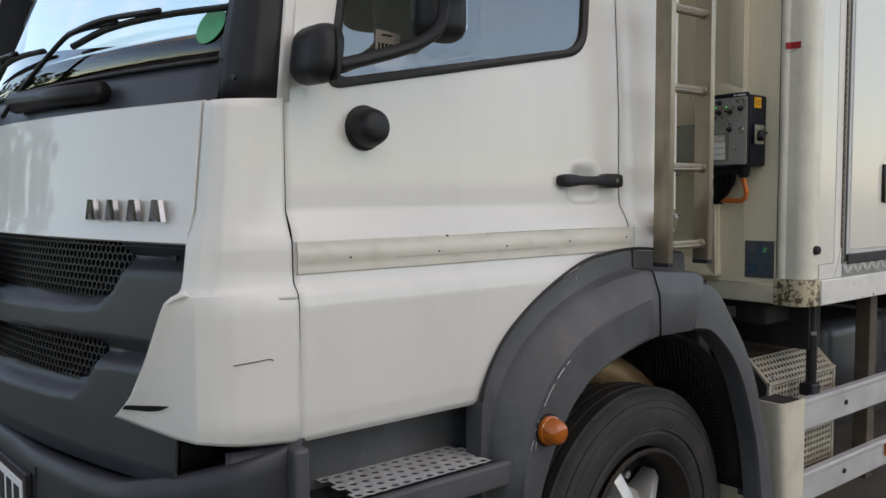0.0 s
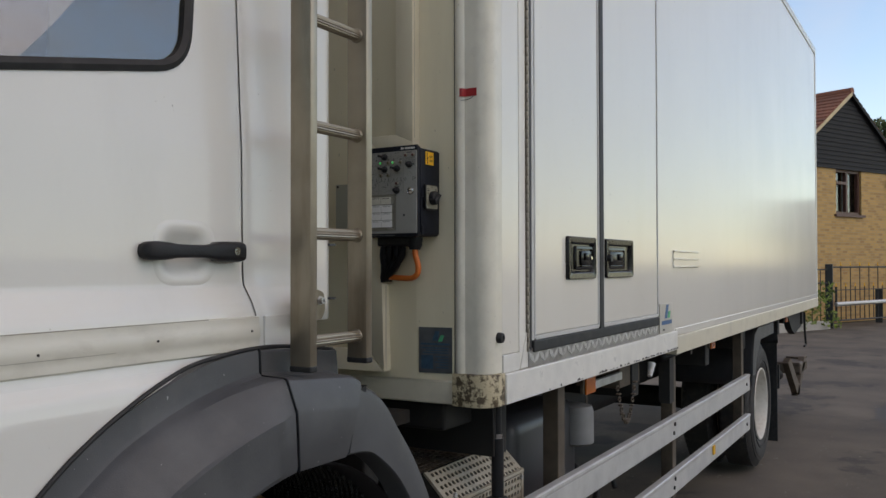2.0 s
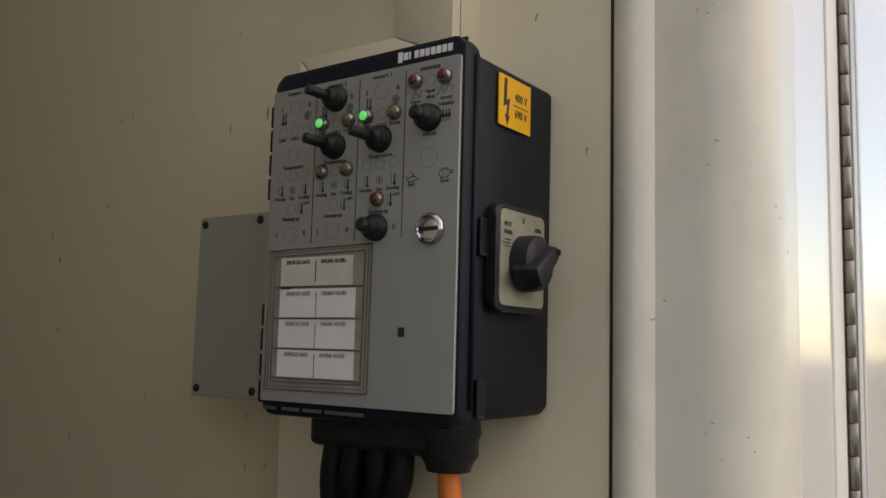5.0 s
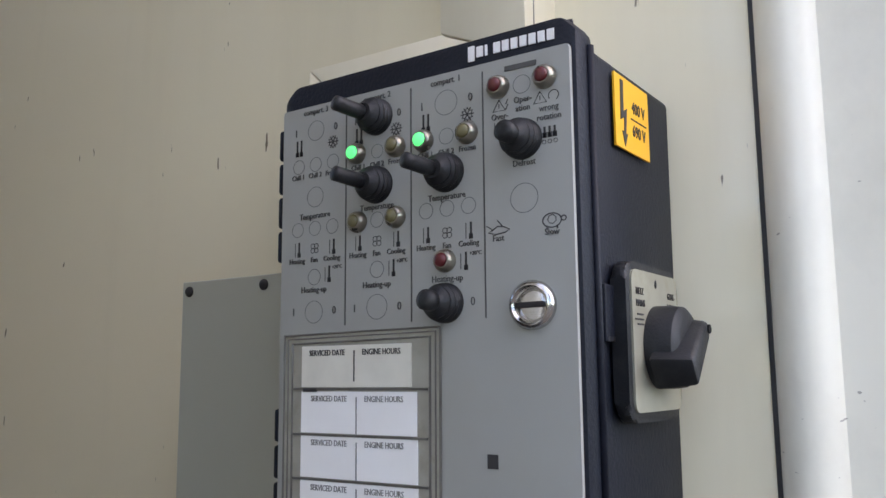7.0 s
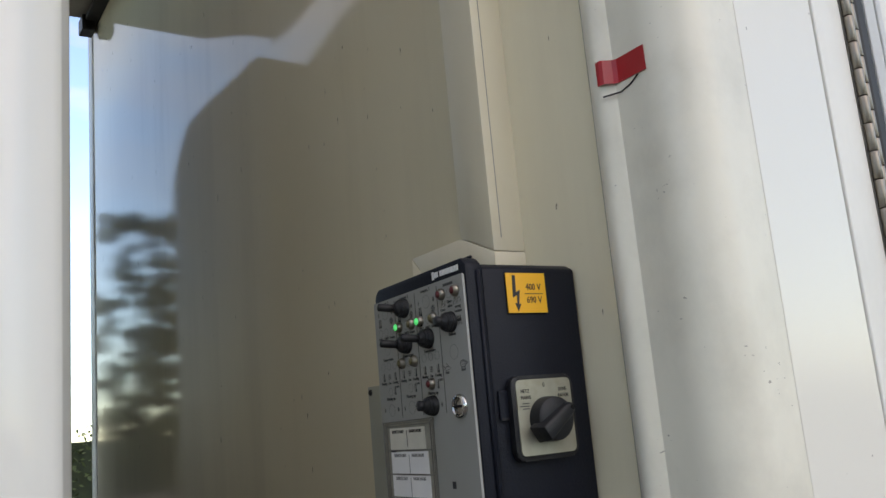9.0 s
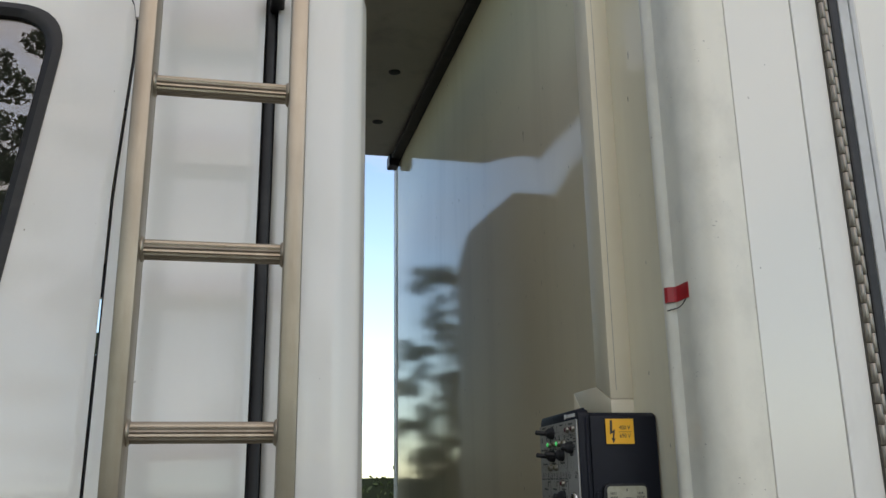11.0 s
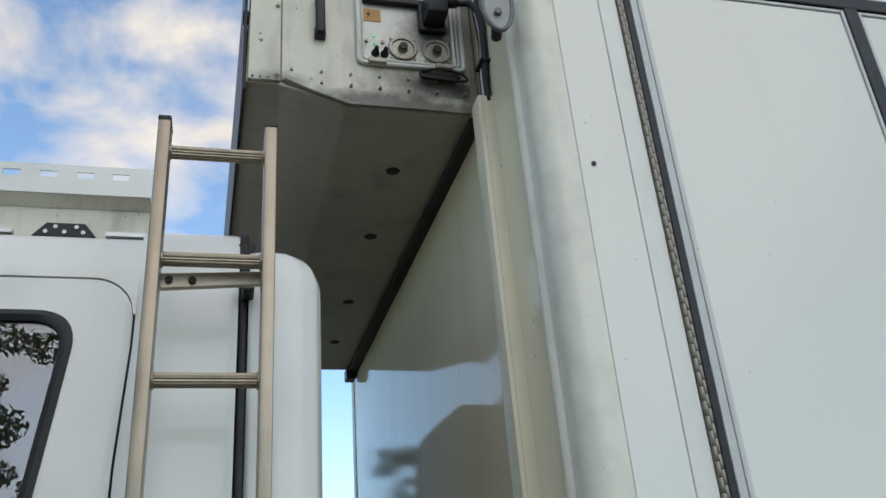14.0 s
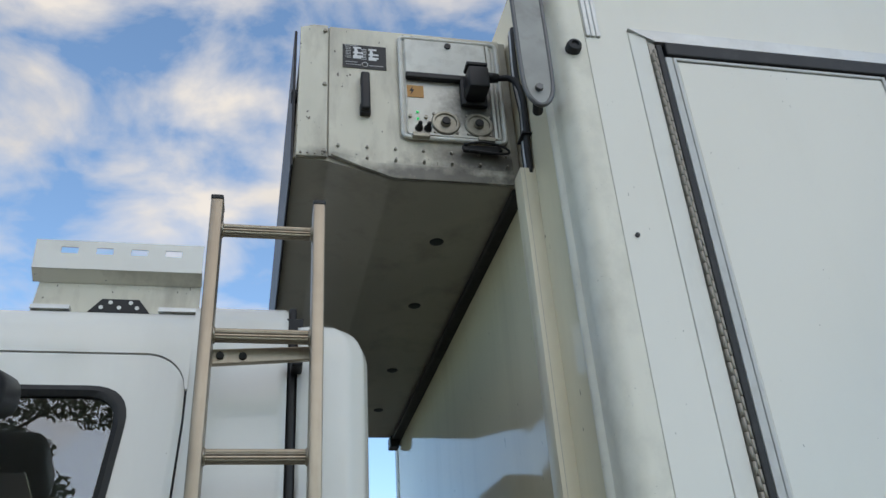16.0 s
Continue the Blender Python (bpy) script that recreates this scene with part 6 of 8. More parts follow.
for i in range(7):
    for z in ((3.435, 3.395) if i > 0 else (3.435,)):
        part("rivet", C((2.632 + i * 0.08, U - 0.004, z + 0.0), (2.632 + i * 0.08, U - 0.012 if z > 3.4 else U - 0.017, z), 0.0048, 0.0035, n=8), RIVET, unit)
for z in (3.86, 3.65, 3.41):
    part("rivet", C((2.593, U - 0.006, z), (2.593, U - 0.016, z), 0.007, 0.005, n=8), RIVET, unit)
for i in range(4):
    part("rivet", C((2.53 + i * 0.02, U - 0.008, 3.402), (2.53 + i * 0.02, U - 0.012, 3.402), 0.004, 0.003, n=8), RIVET, unit)
part("front_flange", slant(B(2.509, 2.517, U - 0.002, FAR_SIDE - 0.12, 3.36, 3.86, bevel=0.003)), BLACK, unit)
part("side_stud", C((2.52, U + 0.02, 3.62), (2.50, U + 0.02, 3.62), 0.02, n=8), BLACK, unit)
bm = bmesh.new()
box(bm, 2.98, 3.10, 2.0, 2.1, 3.89, 3.91, bevel=0.003)
box(bm, 3.02, 3.08, 2.0, 2.08, 3.91, 3.925, bevel=0.003)
part("top_bracket", bm, BLACK, unit)
part("wall_seal", slant(B(FRONT - 0.05, FRONT - 0.004, U + 0.01, FAR_SIDE - 0.06, 3.312, 3.337, bevel=0.006)), RUBBER, unit, "black sealing strip under the unit")
part("end_seal", slant(B(FRONT - 0.06, FRONT - 0.015, FAR_SIDE - 0.16, FAR_SIDE - 0.09, 3.28, 3.335, bevel=0.004)), BLACK, unit)
for y in (2.27, 2.70, 3.27, 3.72):
    bm = bmesh.new()
    turned(bm, (2.962, y, 3.337), (0, 0, -1), [(-0.004, 0.022), (0.003, 0.022), (0.005, 0.018), (0.0055, 0.004)], 20)
    part("drain_grommet", bm, RUBBER, unit, smooth=True)
# pull handle
bm = bmesh.new()
box(bm, 2.695, 2.722, U - 0.038, U - 0.022, 3.55, 3.69, bevel=0.007, seg=3)
box(bm, 2.696, 2.721, U - 0.024, U - 0.003, 3.658, 3.69, bevel=0.004)
box(bm, 2.693, 2.724, U - 0.024, U - 0.003, 3.545, 3.58, bevel=0.004)
part("pull_handle", bm, BLACK, unit, "black pull handle", angle=40)
# black rating label with pale blocks
lab = thing("unit_label", (2.71, U, 3.727), "black technical label with pale printed blocks", "label")
part("label_sheet", B(2.645, 2.775, U - 0.0065, U - 0.0045, 3.727, 3.818), INK, lab)
bm = bmesh.new()
for bx, dz in ((2.676, 0.0), (2.722, -0.004)):
    for k in range(7):
        z = 3.806 + dz - k * 0.0066
        w = (0.024, 0.012, 0.014, 0.03, 0.012, 0.03, 0.024)[k]
        box(bm, bx + 0.004 * (k in (1, 2, 4)), bx + w, U - 0.0078, U - 0.0068, z - 0.003, z + 0.003)
        box(bm, bx - 0.022, bx - 0.006, U - 0.0074, U - 0.0068, z - 0.0008, z + 0.0006)
for x0, x1, z in ((2.652, 2.69, 3.7485), (2.655, 2.70, 3.739), (2.722, 2.765, 3.739), (2.65, 2.69, 3.814)):
    box(bm, x0, x1, U - 0.0074, U - 0.0068, z - 0.0007, z + 0.0007)
sweep(bm, [(2.711 + 0.0085 * math.cos(a), U - 0.0072, 3.742 + 0.0085 * math.sin(a)) for a in [2 * math.pi * q / 18 for q in range(18)]], 0.0011, 4, closed=True)
part("print_block", bm, PAPER, lab)
# socket panel behind an open flap
sp = thing("socket_panel", (2.96, U, 3.47), "steel socket panel with two sockets and a black plug", "socket panel")
fx0, fx1, fz0, fz1 = 2.815, 3.115, 3.476, 3.858
bm = bmesh.new()
sweep(bm, [(p[0], U - 0.014, p[1]) for p in rounded([(fx0, fz0), (fx1, fz0), (fx1, fz1), (fx0, fz1)], 0.016)], 0.0065, 8, closed=True)
part("frame", bm, FLAP, sp, smooth=True)
bm = bmesh.new()
sweep(bm, [(p[0], U - 0.012, p[1]) for p in rounded([(fx0 + 0.014, fz0 + 0.014), (fx1 - 0.014, fz0 + 0.014), (fx1 - 0.014, fz1 - 0.014), (fx0 + 0.014, fz1 - 0.014)], 0.010)], 0.0035, 6, closed=True)
part("inner_bead", bm, FLAP, sp, smooth=True)
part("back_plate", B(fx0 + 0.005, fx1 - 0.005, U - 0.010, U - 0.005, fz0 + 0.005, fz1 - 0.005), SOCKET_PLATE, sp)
part("flap", B(fx0 + 0.014, fx1 - 0.035, U - 0.022, U - 0.014, 3.712, fz1 - 0.01, bevel=0.004), FLAP, sp, "dull off-white metal flap")
part("flap_lock", C((2.962, U - 0.02, 3.828), (2.962, U - 0.028, 3.828), 0.010, n=14), BLACK, sp)
# Black bar in place of the shaded recess slot below the flap.
part("recess_shade", B(fx0 + 0.014, fx1 - 0.035, U - 0.03, U - 0.012, 3.69, 3.711, bevel=0.004), BLACK, sp)
part("side_rail", B(fx1 - 0.032, fx1 - 0.024, U - 0.02, U - 0.01, fz0 + 0.01, fz1 - 0.01), FLAP, sp)
warn = part("warning_label", B(2.829, 2.882, U - 0.0118, U - 0.0105, 3.627, 3.672), mat("aged_orange", (0.5, 0.24, 0.06), 0.5, vary=0.1), sp, "faded orange voltage label")
bm = bmesh.new()
prism(bm, [(2.842, 3.634), (2.846, 3.65), (2.84, 3.65), (2.85, 3.667), (2.848, 3.655), (2.854, 3.655)], "y", U - 0.013, U - 0.0119)
part("bolt_sign", bm, INK, warn)
for i, x in enumerate((2.941, 3.039)):
    bm = bmesh.new()
    turned(bm, (x, U - 0.009, 3.537), (0, -1, 0), [(0, 0.042), (0.006, 0.042), (0.009, 0.039), (0.009, 0.033), (0.004, 0.031), (0.004, 0.015), (0.014, 0.013), (0.016, 0.004)], 32)
    so = part("socket", bm, SOCKET_STEEL, sp, "round screw-capped socket", angle=35)
    part("socket_core", C((x, U - 0.012, 3.537), (x, U - 0.028, 3.537), 0.015, 0.012, n=16), BLACK, so)
    for k in range(4):
        a = math.pi / 4 + k * math.pi / 2
        part("screw", C((x + 0.047 * math.cos(a), U - 0.009, 3.537 + 0.047 * math.sin(a)), (x + 0.047 * math.cos(a), U - 0.014, 3.537 + 0.047 * math.sin(a)), 0.004, n=8), RIVET, so)
for z, m in ((3.571, LED), (3.546, LED)):
    bm = bmesh.new()
    bmesh.ops.create_icosphere(bm, subdivisions=2, radius=0.0038, matrix=Matrix.Translation((2.86, U - 0.013, z)))
    part("indicator", bm, m, sp, "lit green indicator", smooth=True)
for x, z in ((2.838, 3.553), (2.884, 3.553)):
    part("indicator", C((x, U - 0.009, z), (x, U - 0.018, z), 0.005, n=12), SOCKET_STEEL, sp)
for x in (2.862, 2.888):
    bm = bmesh.new()
    turned(bm, (x, U - 0.009, 3.512), (0, -1, 0), [(0, 0.012), (0.01, 0.011), (0.014, 0.007), (0.03, 0.006), (0.032, 0.003)], 12)
    part("toggle", bm, BLACK, sp, smooth=True)
for a, b in ((2.84, 2.89), (3.03, 3.08)):
    part("catch", B(a, b, U - 0.03, U - 0.012, fz0 - 0.006, fz0 + 0.008, bevel=0.002), SOCKET_STEEL, sp)
bm = bmesh.new()
box(bm, 3.0, 3.062, U - 0.10, U - 0.015, 3.612, 3.69, bevel=0.008)
box(bm, 3.006, 3.056, U - 0.08, U - 0.02, 3.685, 3.708, bevel=0.005)
box(bm, 2.99, 3.07, U - 0.03, U - 0.012, 3.60, 3.70, bevel=0.005)
pl = part("plug", bm, BLACK, sp, "black heavy-duty connector plug", angle=40)
part("plug_clip", B(3.0, 3.064, U - 0.085, U - 0.04, 3.706, 3.718, bevel=0.003), BLACK, pl)
part("cable_gland", C((3.055, U - 0.07, 3.672), (3.095, U - 0.075, 3.668), 0.017, 0.014, n=14), BLACK, pl, smooth=True)
part("release_lever", P([(2.98, 3.45), (3.09, 3.455), (3.10, 3.44), (3.08, 3.43), (2.985, 3.432)], "y", U - 0.028, U - 0.014, bevel=0.003), BLACK, sp)
part("lever_loop", sweep(bmesh.new(), smooth_path([(2.985, U - 0.03, 3.45), (3.04, U - 0.04, 3.455), (3.10, U - 0.035, 3.445), (3.115, U - 0.03, 3.43), (3.08, U - 0.03, 3.425), (3.0, U - 0.03, 3.43)], 5), 0.004, 6), BLACK, sp, smooth=True)
# leads down the wall
lead = thing("power_lead", (3.12, 1.85, 3.3), "black power leads running down beside the unit", "cable")
bm = bmesh.new()
sweep(bm, smooth_path([(3.09, U - 0.075, 3.668), (3.13, U - 0.09, 3.655), (3.15, U - 0.10, 3.60), (3.152, 1.86, 3.5), (3.15, 1.868, 3.4), (3.15, 1.872, 3.32)], 6), 0.0095, 10)
part("cable", bm, RUBBER, lead, smooth=True)
for k, (y, r) in enumerate(((1.885, 0.008), (1.90, 0.009), (1.915, 0.007))):
    bm = bmesh.new()
    sweep(bm, smooth_path([(3.16, y, 3.88), (3.155, y + 0.004, 3.7), (3.16, y - 0.006, 3.55), (3.15, y - 0.01, 3.42), (3.15, y - 0.012, 3.32)], 6), r, 8)
    part("cable", bm, RUBBER if k != 1 else GALV, lead, smooth=True)
part("cable_tie", B(3.135, 3.17, 1.85, 1.905, 3.445, 3.452), BLACK, lead)
# curved grab handle on the corner
grab = thing("grab_plate", (3.12, 1.66, 3.3), "grey curved steel plate fixed high on the corner post", "bracket")
bm = bmesh.new()
sweep(bm, smooth_path([(3.068, 1.606, 3.95), (3.066, 1.606, 3.7), (3.066, 1.606, 3.44), (3.072, 1.606, 3.375), (3.088, 1.606, 3.345), (3.106, 1.606, 3.335), (3.125, 1.606, 3.347), (3.139, 1.606, 3.38), (3.144, 1.606, 3.44), (3.146, 1.606, 3.6), (3.148, 1.606, 3.95)], 6), 0.0065, 8)
part("rim", bm, GRAB_STEEL, grab, smooth=True)
part("plate", P([(3.069, 3.95), (3.067, 3.44), (3.073, 3.378), (3.089, 3.348), (3.106, 3.338), (3.124, 3.35), (3.137, 3.382), (3.143, 3.44), (3.146, 3.95)], "y", 1.603, 1.608), GRAB_PLATE, grab)
part("standoff", C((3.105, 1.61, 3.385), (3.13, 1.70, 3.395), 0.014, n=12), UNDER, grab)
part("standoff", C((3.10, 1.612, 3.75), (FRONT - 0.005, 1.70, 3.75), 0.014, n=12), DULL_STEEL, grab)
part("bolt", C((3.103, 1.603, 3.385), (3.103, 1.592, 3.385), 0.010, n=6), GRAB_STEEL, grab)

# ---- control box ----
ctrl = thing("control_box", (3.10, 1.88, 1.732), "dark control box with grey switch panel, two green lamps lit", "control box")
FX, SY = 3.0275, 1.790


def cpart(name, bm, material, parent=ctrl, label="", turn=True, **k):
    """A part of the control box; the front is laid out 184 mm wide and stretched to its 191 mm."""
    if turn:
        for v in bm.verts:
            v.co.y = 1.8847 + (v.co.y - 1.8845) * 1.04
    return part(name, bm, material, parent, label, **k)


bm = P([(1.7965, 1.742), (1.803, 1.735), (1.958, 1.735), (1.9645, 1.742), (1.9645, 2.001), (1.955, 2.007), (1.806, 2.007), (1.7955, 2.001)], "x", 3.0512, 3.167, bevel=0.003)
cpart("case", bm, CASE, angle=40)
lid_edge = [(1.792, 1.738), (1.799, 1.731), (1.969, 1.731), (1.9765, 1.739), (1.9765, 2.002), (1.968, 2.010), (1.800, 2.012), (1.792, 2.004)]
bm = P(lid_edge, "x", FX + 0.002, 3.050, bevel=0.004)
lid = cpart("lid", bm, CASE, label="dark lid with chamfered corners", angle=40)
bm = bmesh.new()
for y, z0, z1 in ((1.7915, 1.745, 1.998),):
    sweep(bm, [(3.043, y, z0), (3.043, y, z1)], 0.0022, 8)
sweep(bm, [(3.043, 1.80, 2.0125), (3.043, 1.968, 2.0105)], 0.0018, 8)
cpart("lid_bead", bm, CASE, smooth=True)
plate_pts = rounded([(1.795, 1.7425), (1.974, 1.7425), (1.974, 1.994), (1.795, 1.9955)], 0.002, 2)
cpart("panel_plate", P(plate_pts, "x", FX - 0.0002, FX + 0.004), PANEL, label="grey printed switch panel")
# hinge knuckles along one edge
for z0, n in ((1.905, 4), (1.740, 4)):
    for k in range(n):
        bm = bmesh.new()
        box(bm, 3.032, 3.046, 1.9755, 1.9825, z0 + k * 0.0205, z0 + k * 0.0205 + 0.019, bevel=0.002)
        cpart("lid_hinge", bm, CASE, angle=40)
# moulded catches on the side
for z in (1.868, 1.752):
    bm = bmesh.new()
    box(bm, 3.055, 3.066, SY - 0.0006, SY + 0.002, z - 0.014, z + 0.014, bevel=0.001)
    catch = cpart("lid_catch", bm, CASE, turn=False)
    cpart("catch_slot", B(3.0562, 3.0648, SY - 0.0009, SY, z - 0.0138, z - 0.0115), BLACK, catch, turn=False)

# columns of the printed panel, and the rows of print on it
COLUMN = {"3": 1.9495, "2": 1.9065, "1": 1.863}
RIGHT = 1.820
bm = bmesh.new()
for y in (1.9275, 1.8845, 1.8415):
    box(bm, FX - 0.0005, FX + 0.001, y - 0.00035, y + 0.00035, 1.866, 1.991)
cpart("print_line", bm, PRINT)
bm = bmesh.new()


def word(s, y, z, size=0.005, wide=0.86):
    text(bm, s, plane_m((FX - 0.0005, y, z), (0, -1, 0), (0, 0, 1)) @ Matrix.Diagonal((wide, 1, 1, 1)), size, 0.0002)


for name, c in COLUMN.items():
    word("compart. " + name, c, 1.9905, 0.0048)
    for z in (1.979, 1.8745):
        word("1", c + 0.0145, z, 0.0062)
        word("0", c - 0.0145, z, 0.0062)
    for k, s in enumerate(("Chill 1", "Chill 2", "Frozen")):
        word(s, c + 0.0125 - k * 0.0125, 1.9525, 0.0042)
    word("Temperature", c, 1.929, 0.0048)
    for k, s in enumerate(("Heating", "Fan", "Cooling")):
        word(s, c + 0.0125 - k * 0.0125, 1.9037, 0.0043)
    word("+20\u00b0C", c - 0.0163, 1.8985, 0.003)
    word("Heating-up", c, 1.8868, 0.0048)
for s, y, z in (("Over-", 1.832, 1.9655), ("load", 1.832, 1.961), ("Oper-", 1.8195, 1.9722), ("ation", 1.8195, 1.9678), ("wrong", 1.806, 1.9655), ("rotation", 1.806, 1.961), ("Defrost", 1.8195, 1.9402), ("Fast", 1.834, 1.9045), ("Slow", 1.806, 1.905)):
    word(s, y, z, 0.0045)
cpart("lettering", bm, PRINT)
bm = bmesh.new()


def ink(y0, y1, z0, z1):
    box(bm, FX - 0.0005, FX + 0.0005, y0, y1, z0, z1)


def line(pts, r=0.00035, closed=False):
    sweep(bm, [(FX - 0.0001, y, z) for y, z in pts], r, 4, closed=closed)


def ring_of(y, z, r, n=14):
    return [(y + r * math.cos(2 * math.pi * q / n), z + r * math.sin(2 * math.pi * q / n)) for q in range(n)]


def thermometer(y, z, h=0.0085):
    ink(y - 0.0005, y + 0.0005, z - h / 2, z + h / 2)
    ink(y - 0.0011, y + 0.0011, z - h / 2, z - h / 2 + 0.0026)


for c in COLUMN.values():
    thermometer(c + 0.0137, 1.970, 0.0095)
    thermometer(c + 0.0107, 1.970, 0.0095)
    for k in range(6):
        a = math.pi * k / 3
        tip = (c - 0.0125 + 0.0038 * math.cos(a), 1.9703 + 0.0038 * math.sin(a))
        line([(c - 0.0125, 1.9703), tip], 0.0004)
        for b in (-0.6, 0.6):
            line([(c - 0.0125 + 0.0023 * math.cos(a), 1.9703 + 0.0023 * math.sin(a)), (c - 0.0125 + 0.0036 * math.cos(a + b), 1.9703 + 0.0036 * math.sin(a + b))], 0.0003)
    for s in (0.0125, -0.0125):
        thermometer(c + s - 0.0013, 1.9102)
        line([(c + s + 0.0016, 1.9062), (c + s + 0.0016, 1.9142)], 0.00028)
    for k in range(4):
        a = math.pi / 4 + math.pi / 2 * k
        line(ring_of(c + 0.0018 * math.cos(a), 1.9103 + 0.0018 * math.sin(a), 0.0014, 8), 0.0003, True)
    thermometer(c - 0.0108, 1.895, 0.0092)
    line([(c - 0.0078, 1.891), (c - 0.0078, 1.899)], 0.00028)
for y in (1.8325, 1.8105):
    line([(y - 0.0034, 1.9685), (y + 0.0034, 1.9685), (y, 1.9742)], 0.0004, True)
    line([(y, 1.9698), (y, 1.9722)], 0.0003)
line([(1.8275, 1.974), (1.8288, 1.9715), (1.8275, 1.9712), (1.829, 1.9685)], 0.00035)
line([(1.8035 + 0.0026 * math.cos(a), 1.9712 + 0.0026 * math.sin(a)) for a in span(-0.6, 4.2, 12)], 0.0003)
for k in range(3):
    thermometer(1.8085 - k * 0.0026, 1.9535, 0.0055)
    line(ring_of(1.809 - k * 0.003, 1.9488, 0.001, 8), 0.00025, True)
# running hare and tortoise as plain outlines
line([(1.8395, 1.9078), (1.837, 1.909), (1.8345, 1.9105), (1.831, 1.910), (1.828, 1.9085), (1.8305, 1.9072), (1.8355, 1.9066)], 0.0004, True)
line([(1.832, 1.9105), (1.8345, 1.9135)], 0.0004)
line([(1.8372, 1.909), (1.8405, 1.9112)], 0.00035)
line([(1.806 + 0.0047 * math.cos(a), 1.9105 + 0.0034 * math.sin(a)) for a in span(0, 6.0, 15)], 0.0004, True)
line(ring_of(1.806, 1.911, 0.0022, 7), 0.0003, True)
for y in (1.8033, 1.8085):
    line([(y, 1.908), (y, 1.9062)], 0.0005)
line(ring_of(1.8001, 1.911, 0.0012, 8), 0.0004, True)
cpart("print_symbol", bm, INK, kind="stuff")
# blank positions: faint circles in the foil
bm = bmesh.new()
blank = [(COLUMN["3"], 1.979, 0.0058), (COLUMN["1"], 1.979, 0.0066), (COLUMN["3"], 1.940, 0.0058), (COLUMN["3"], 1.8743, 0.0062), (COLUMN["2"], 1.875, 0.0066), (RIGHT, 1.980, 0.0046), (RIGHT, 1.923, 0.0072),
         (COLUMN["3"], 1.894, 0.0044), (COLUMN["2"], 1.895, 0.0044), (COLUMN["2"], 1.960, 0.0038), (COLUMN["1"], 1.961, 0.0042), (COLUMN["2"], 1.922, 0.0042)]
blank += [(COLUMN[n] + 0.0125 - k * 0.0125, z, 0.0041) for n, z in (("3", 1.959), ("3", 1.9218), ("1", 1.923)) for k in range(3)]
for y, z, r in blank:
    sweep(bm, [(FX - 0.0001, p, q) for p, q in ring_of(y, z, r, 24)], 0.00022, 4, closed=True)
cpart("blank_ring", bm, PLATE_GREY, kind="stuff")


def toggle(y, z, long):
    """A rubber-booted switch standing out of the panel."""
    bm = bmesh.new()
    turned(bm, (FX + 0.001, y, z), (-1, 0, 0), [(0, 0.0102), (0.003, 0.0102), (0.0042, 0.0094), (0.0052, 0.0098), (0.0066, 0.0090), (0.0078, 0.0093), (0.0092, 0.0080), (0.0104, 0.0081), (0.0124, 0.0058), (0.014, 0.0048)], 28)
    t = cpart("toggle_switch", bm, BOOT, ctrl, "black rubber-booted toggle switch", angle=40)
    bm = bmesh.new()
    if long:
        sweep(bm, [(FX - 0.010, y + 0.001, z), (FX - 0.018, y + 0.003, z + 0.0008), (FX - 0.0255, y + 0.0052, z + 0.0018), (FX - 0.0282, y + 0.0059, z + 0.0021), (FX - 0.0292, y + 0.0062, z + 0.0022)], 0.0041, 14)
    else:
        sweep(bm, [(FX - 0.009, y, z), (FX - 0.0145, y + 0.0006, z + 0.0005), (FX - 0.0178, y + 0.0009, z + 0.0008), (FX - 0.019, y + 0.001, z + 0.0009)], 0.0052, 14)
    bm.verts.ensure_lookup_table()
    for v in list(bm.verts)[-14:]:
        v.co.y = (v.co.y + (y + 0.0062 if long else y + 0.001)) / 2
        v.co.z = (v.co.z + (z + 0.0022 if long else z + 0.0009)) / 2
    cpart("lever", bm, BOOT, t, smooth=True)


toggle(1.9065, 1.979, True)
toggle(1.9065, 1.941, True)
toggle(1.863, 1.9415, True)
toggle(RIGHT, 1.952, False)
toggle(1.864, 1.8745, False)


def indicator(y, z, m, label):
    bm = bmesh.new()
    turned(bm, (FX + 0.001, y, z), (-1, 0, 0), [(0, 0.0060), (0.0022, 0.0060), (0.0046, 0.0054), (0.0060, 0.0044), (0.0064, 0.0038), (0.0050, 0.0035)], 22)
    r = cpart("indicator_lamp", bm, BEZEL, ctrl, label, smooth=True)
    bm = bmesh.new()
    bmesh.ops.create_icosphere(bm, subdivisions=2, radius=0.0038, matrix=Matrix.Translation((FX - 0.0050, y, z)) @ Matrix.Diagonal((0.6, 1, 1, 1)))
    cpart("lamp_dome", bm, m, r, smooth=True)


for c in (COLUMN["2"], COLUMN["1"]):
    indicator(c + 0.0135, 1.9605, LED, "lit green indicator lamp")
    indicator(c - 0.0125, 1.9605, DEAD_AMBER, "unlit clear indicator lamp")
indicator(COLUMN["2"] + 0.0125, 1.922, DEAD_AMBER, "unlit amber indicator lamp")
indicator(COLUMN["2"] - 0.0125, 1.922, DEAD_AMBER, "unlit clear indicator lamp")
for y, z in ((1.8325, 1.981), (1.8075, 1.981), (1.864, 1.896)):
    indicator(y, z, DEAD_RED, "unlit red indicator lamp")
bm = bmesh.new()
turned(bm, (FX + 0.001, 1.8165, 1.871), (-1, 0, 0), [(0, 0.0118), (0.003, 0.0118), (0.0048, 0.0106), (0.0054, 0.0092), (0.004, 0.0080), (0.0020, 0.0078), (0.0024, 0.0072), (0.0030, 0.004)], 32)
kl = cpart("key_switch", bm, KEY_CHROME, ctrl, "chrome quarter-turn lock", angle=35)
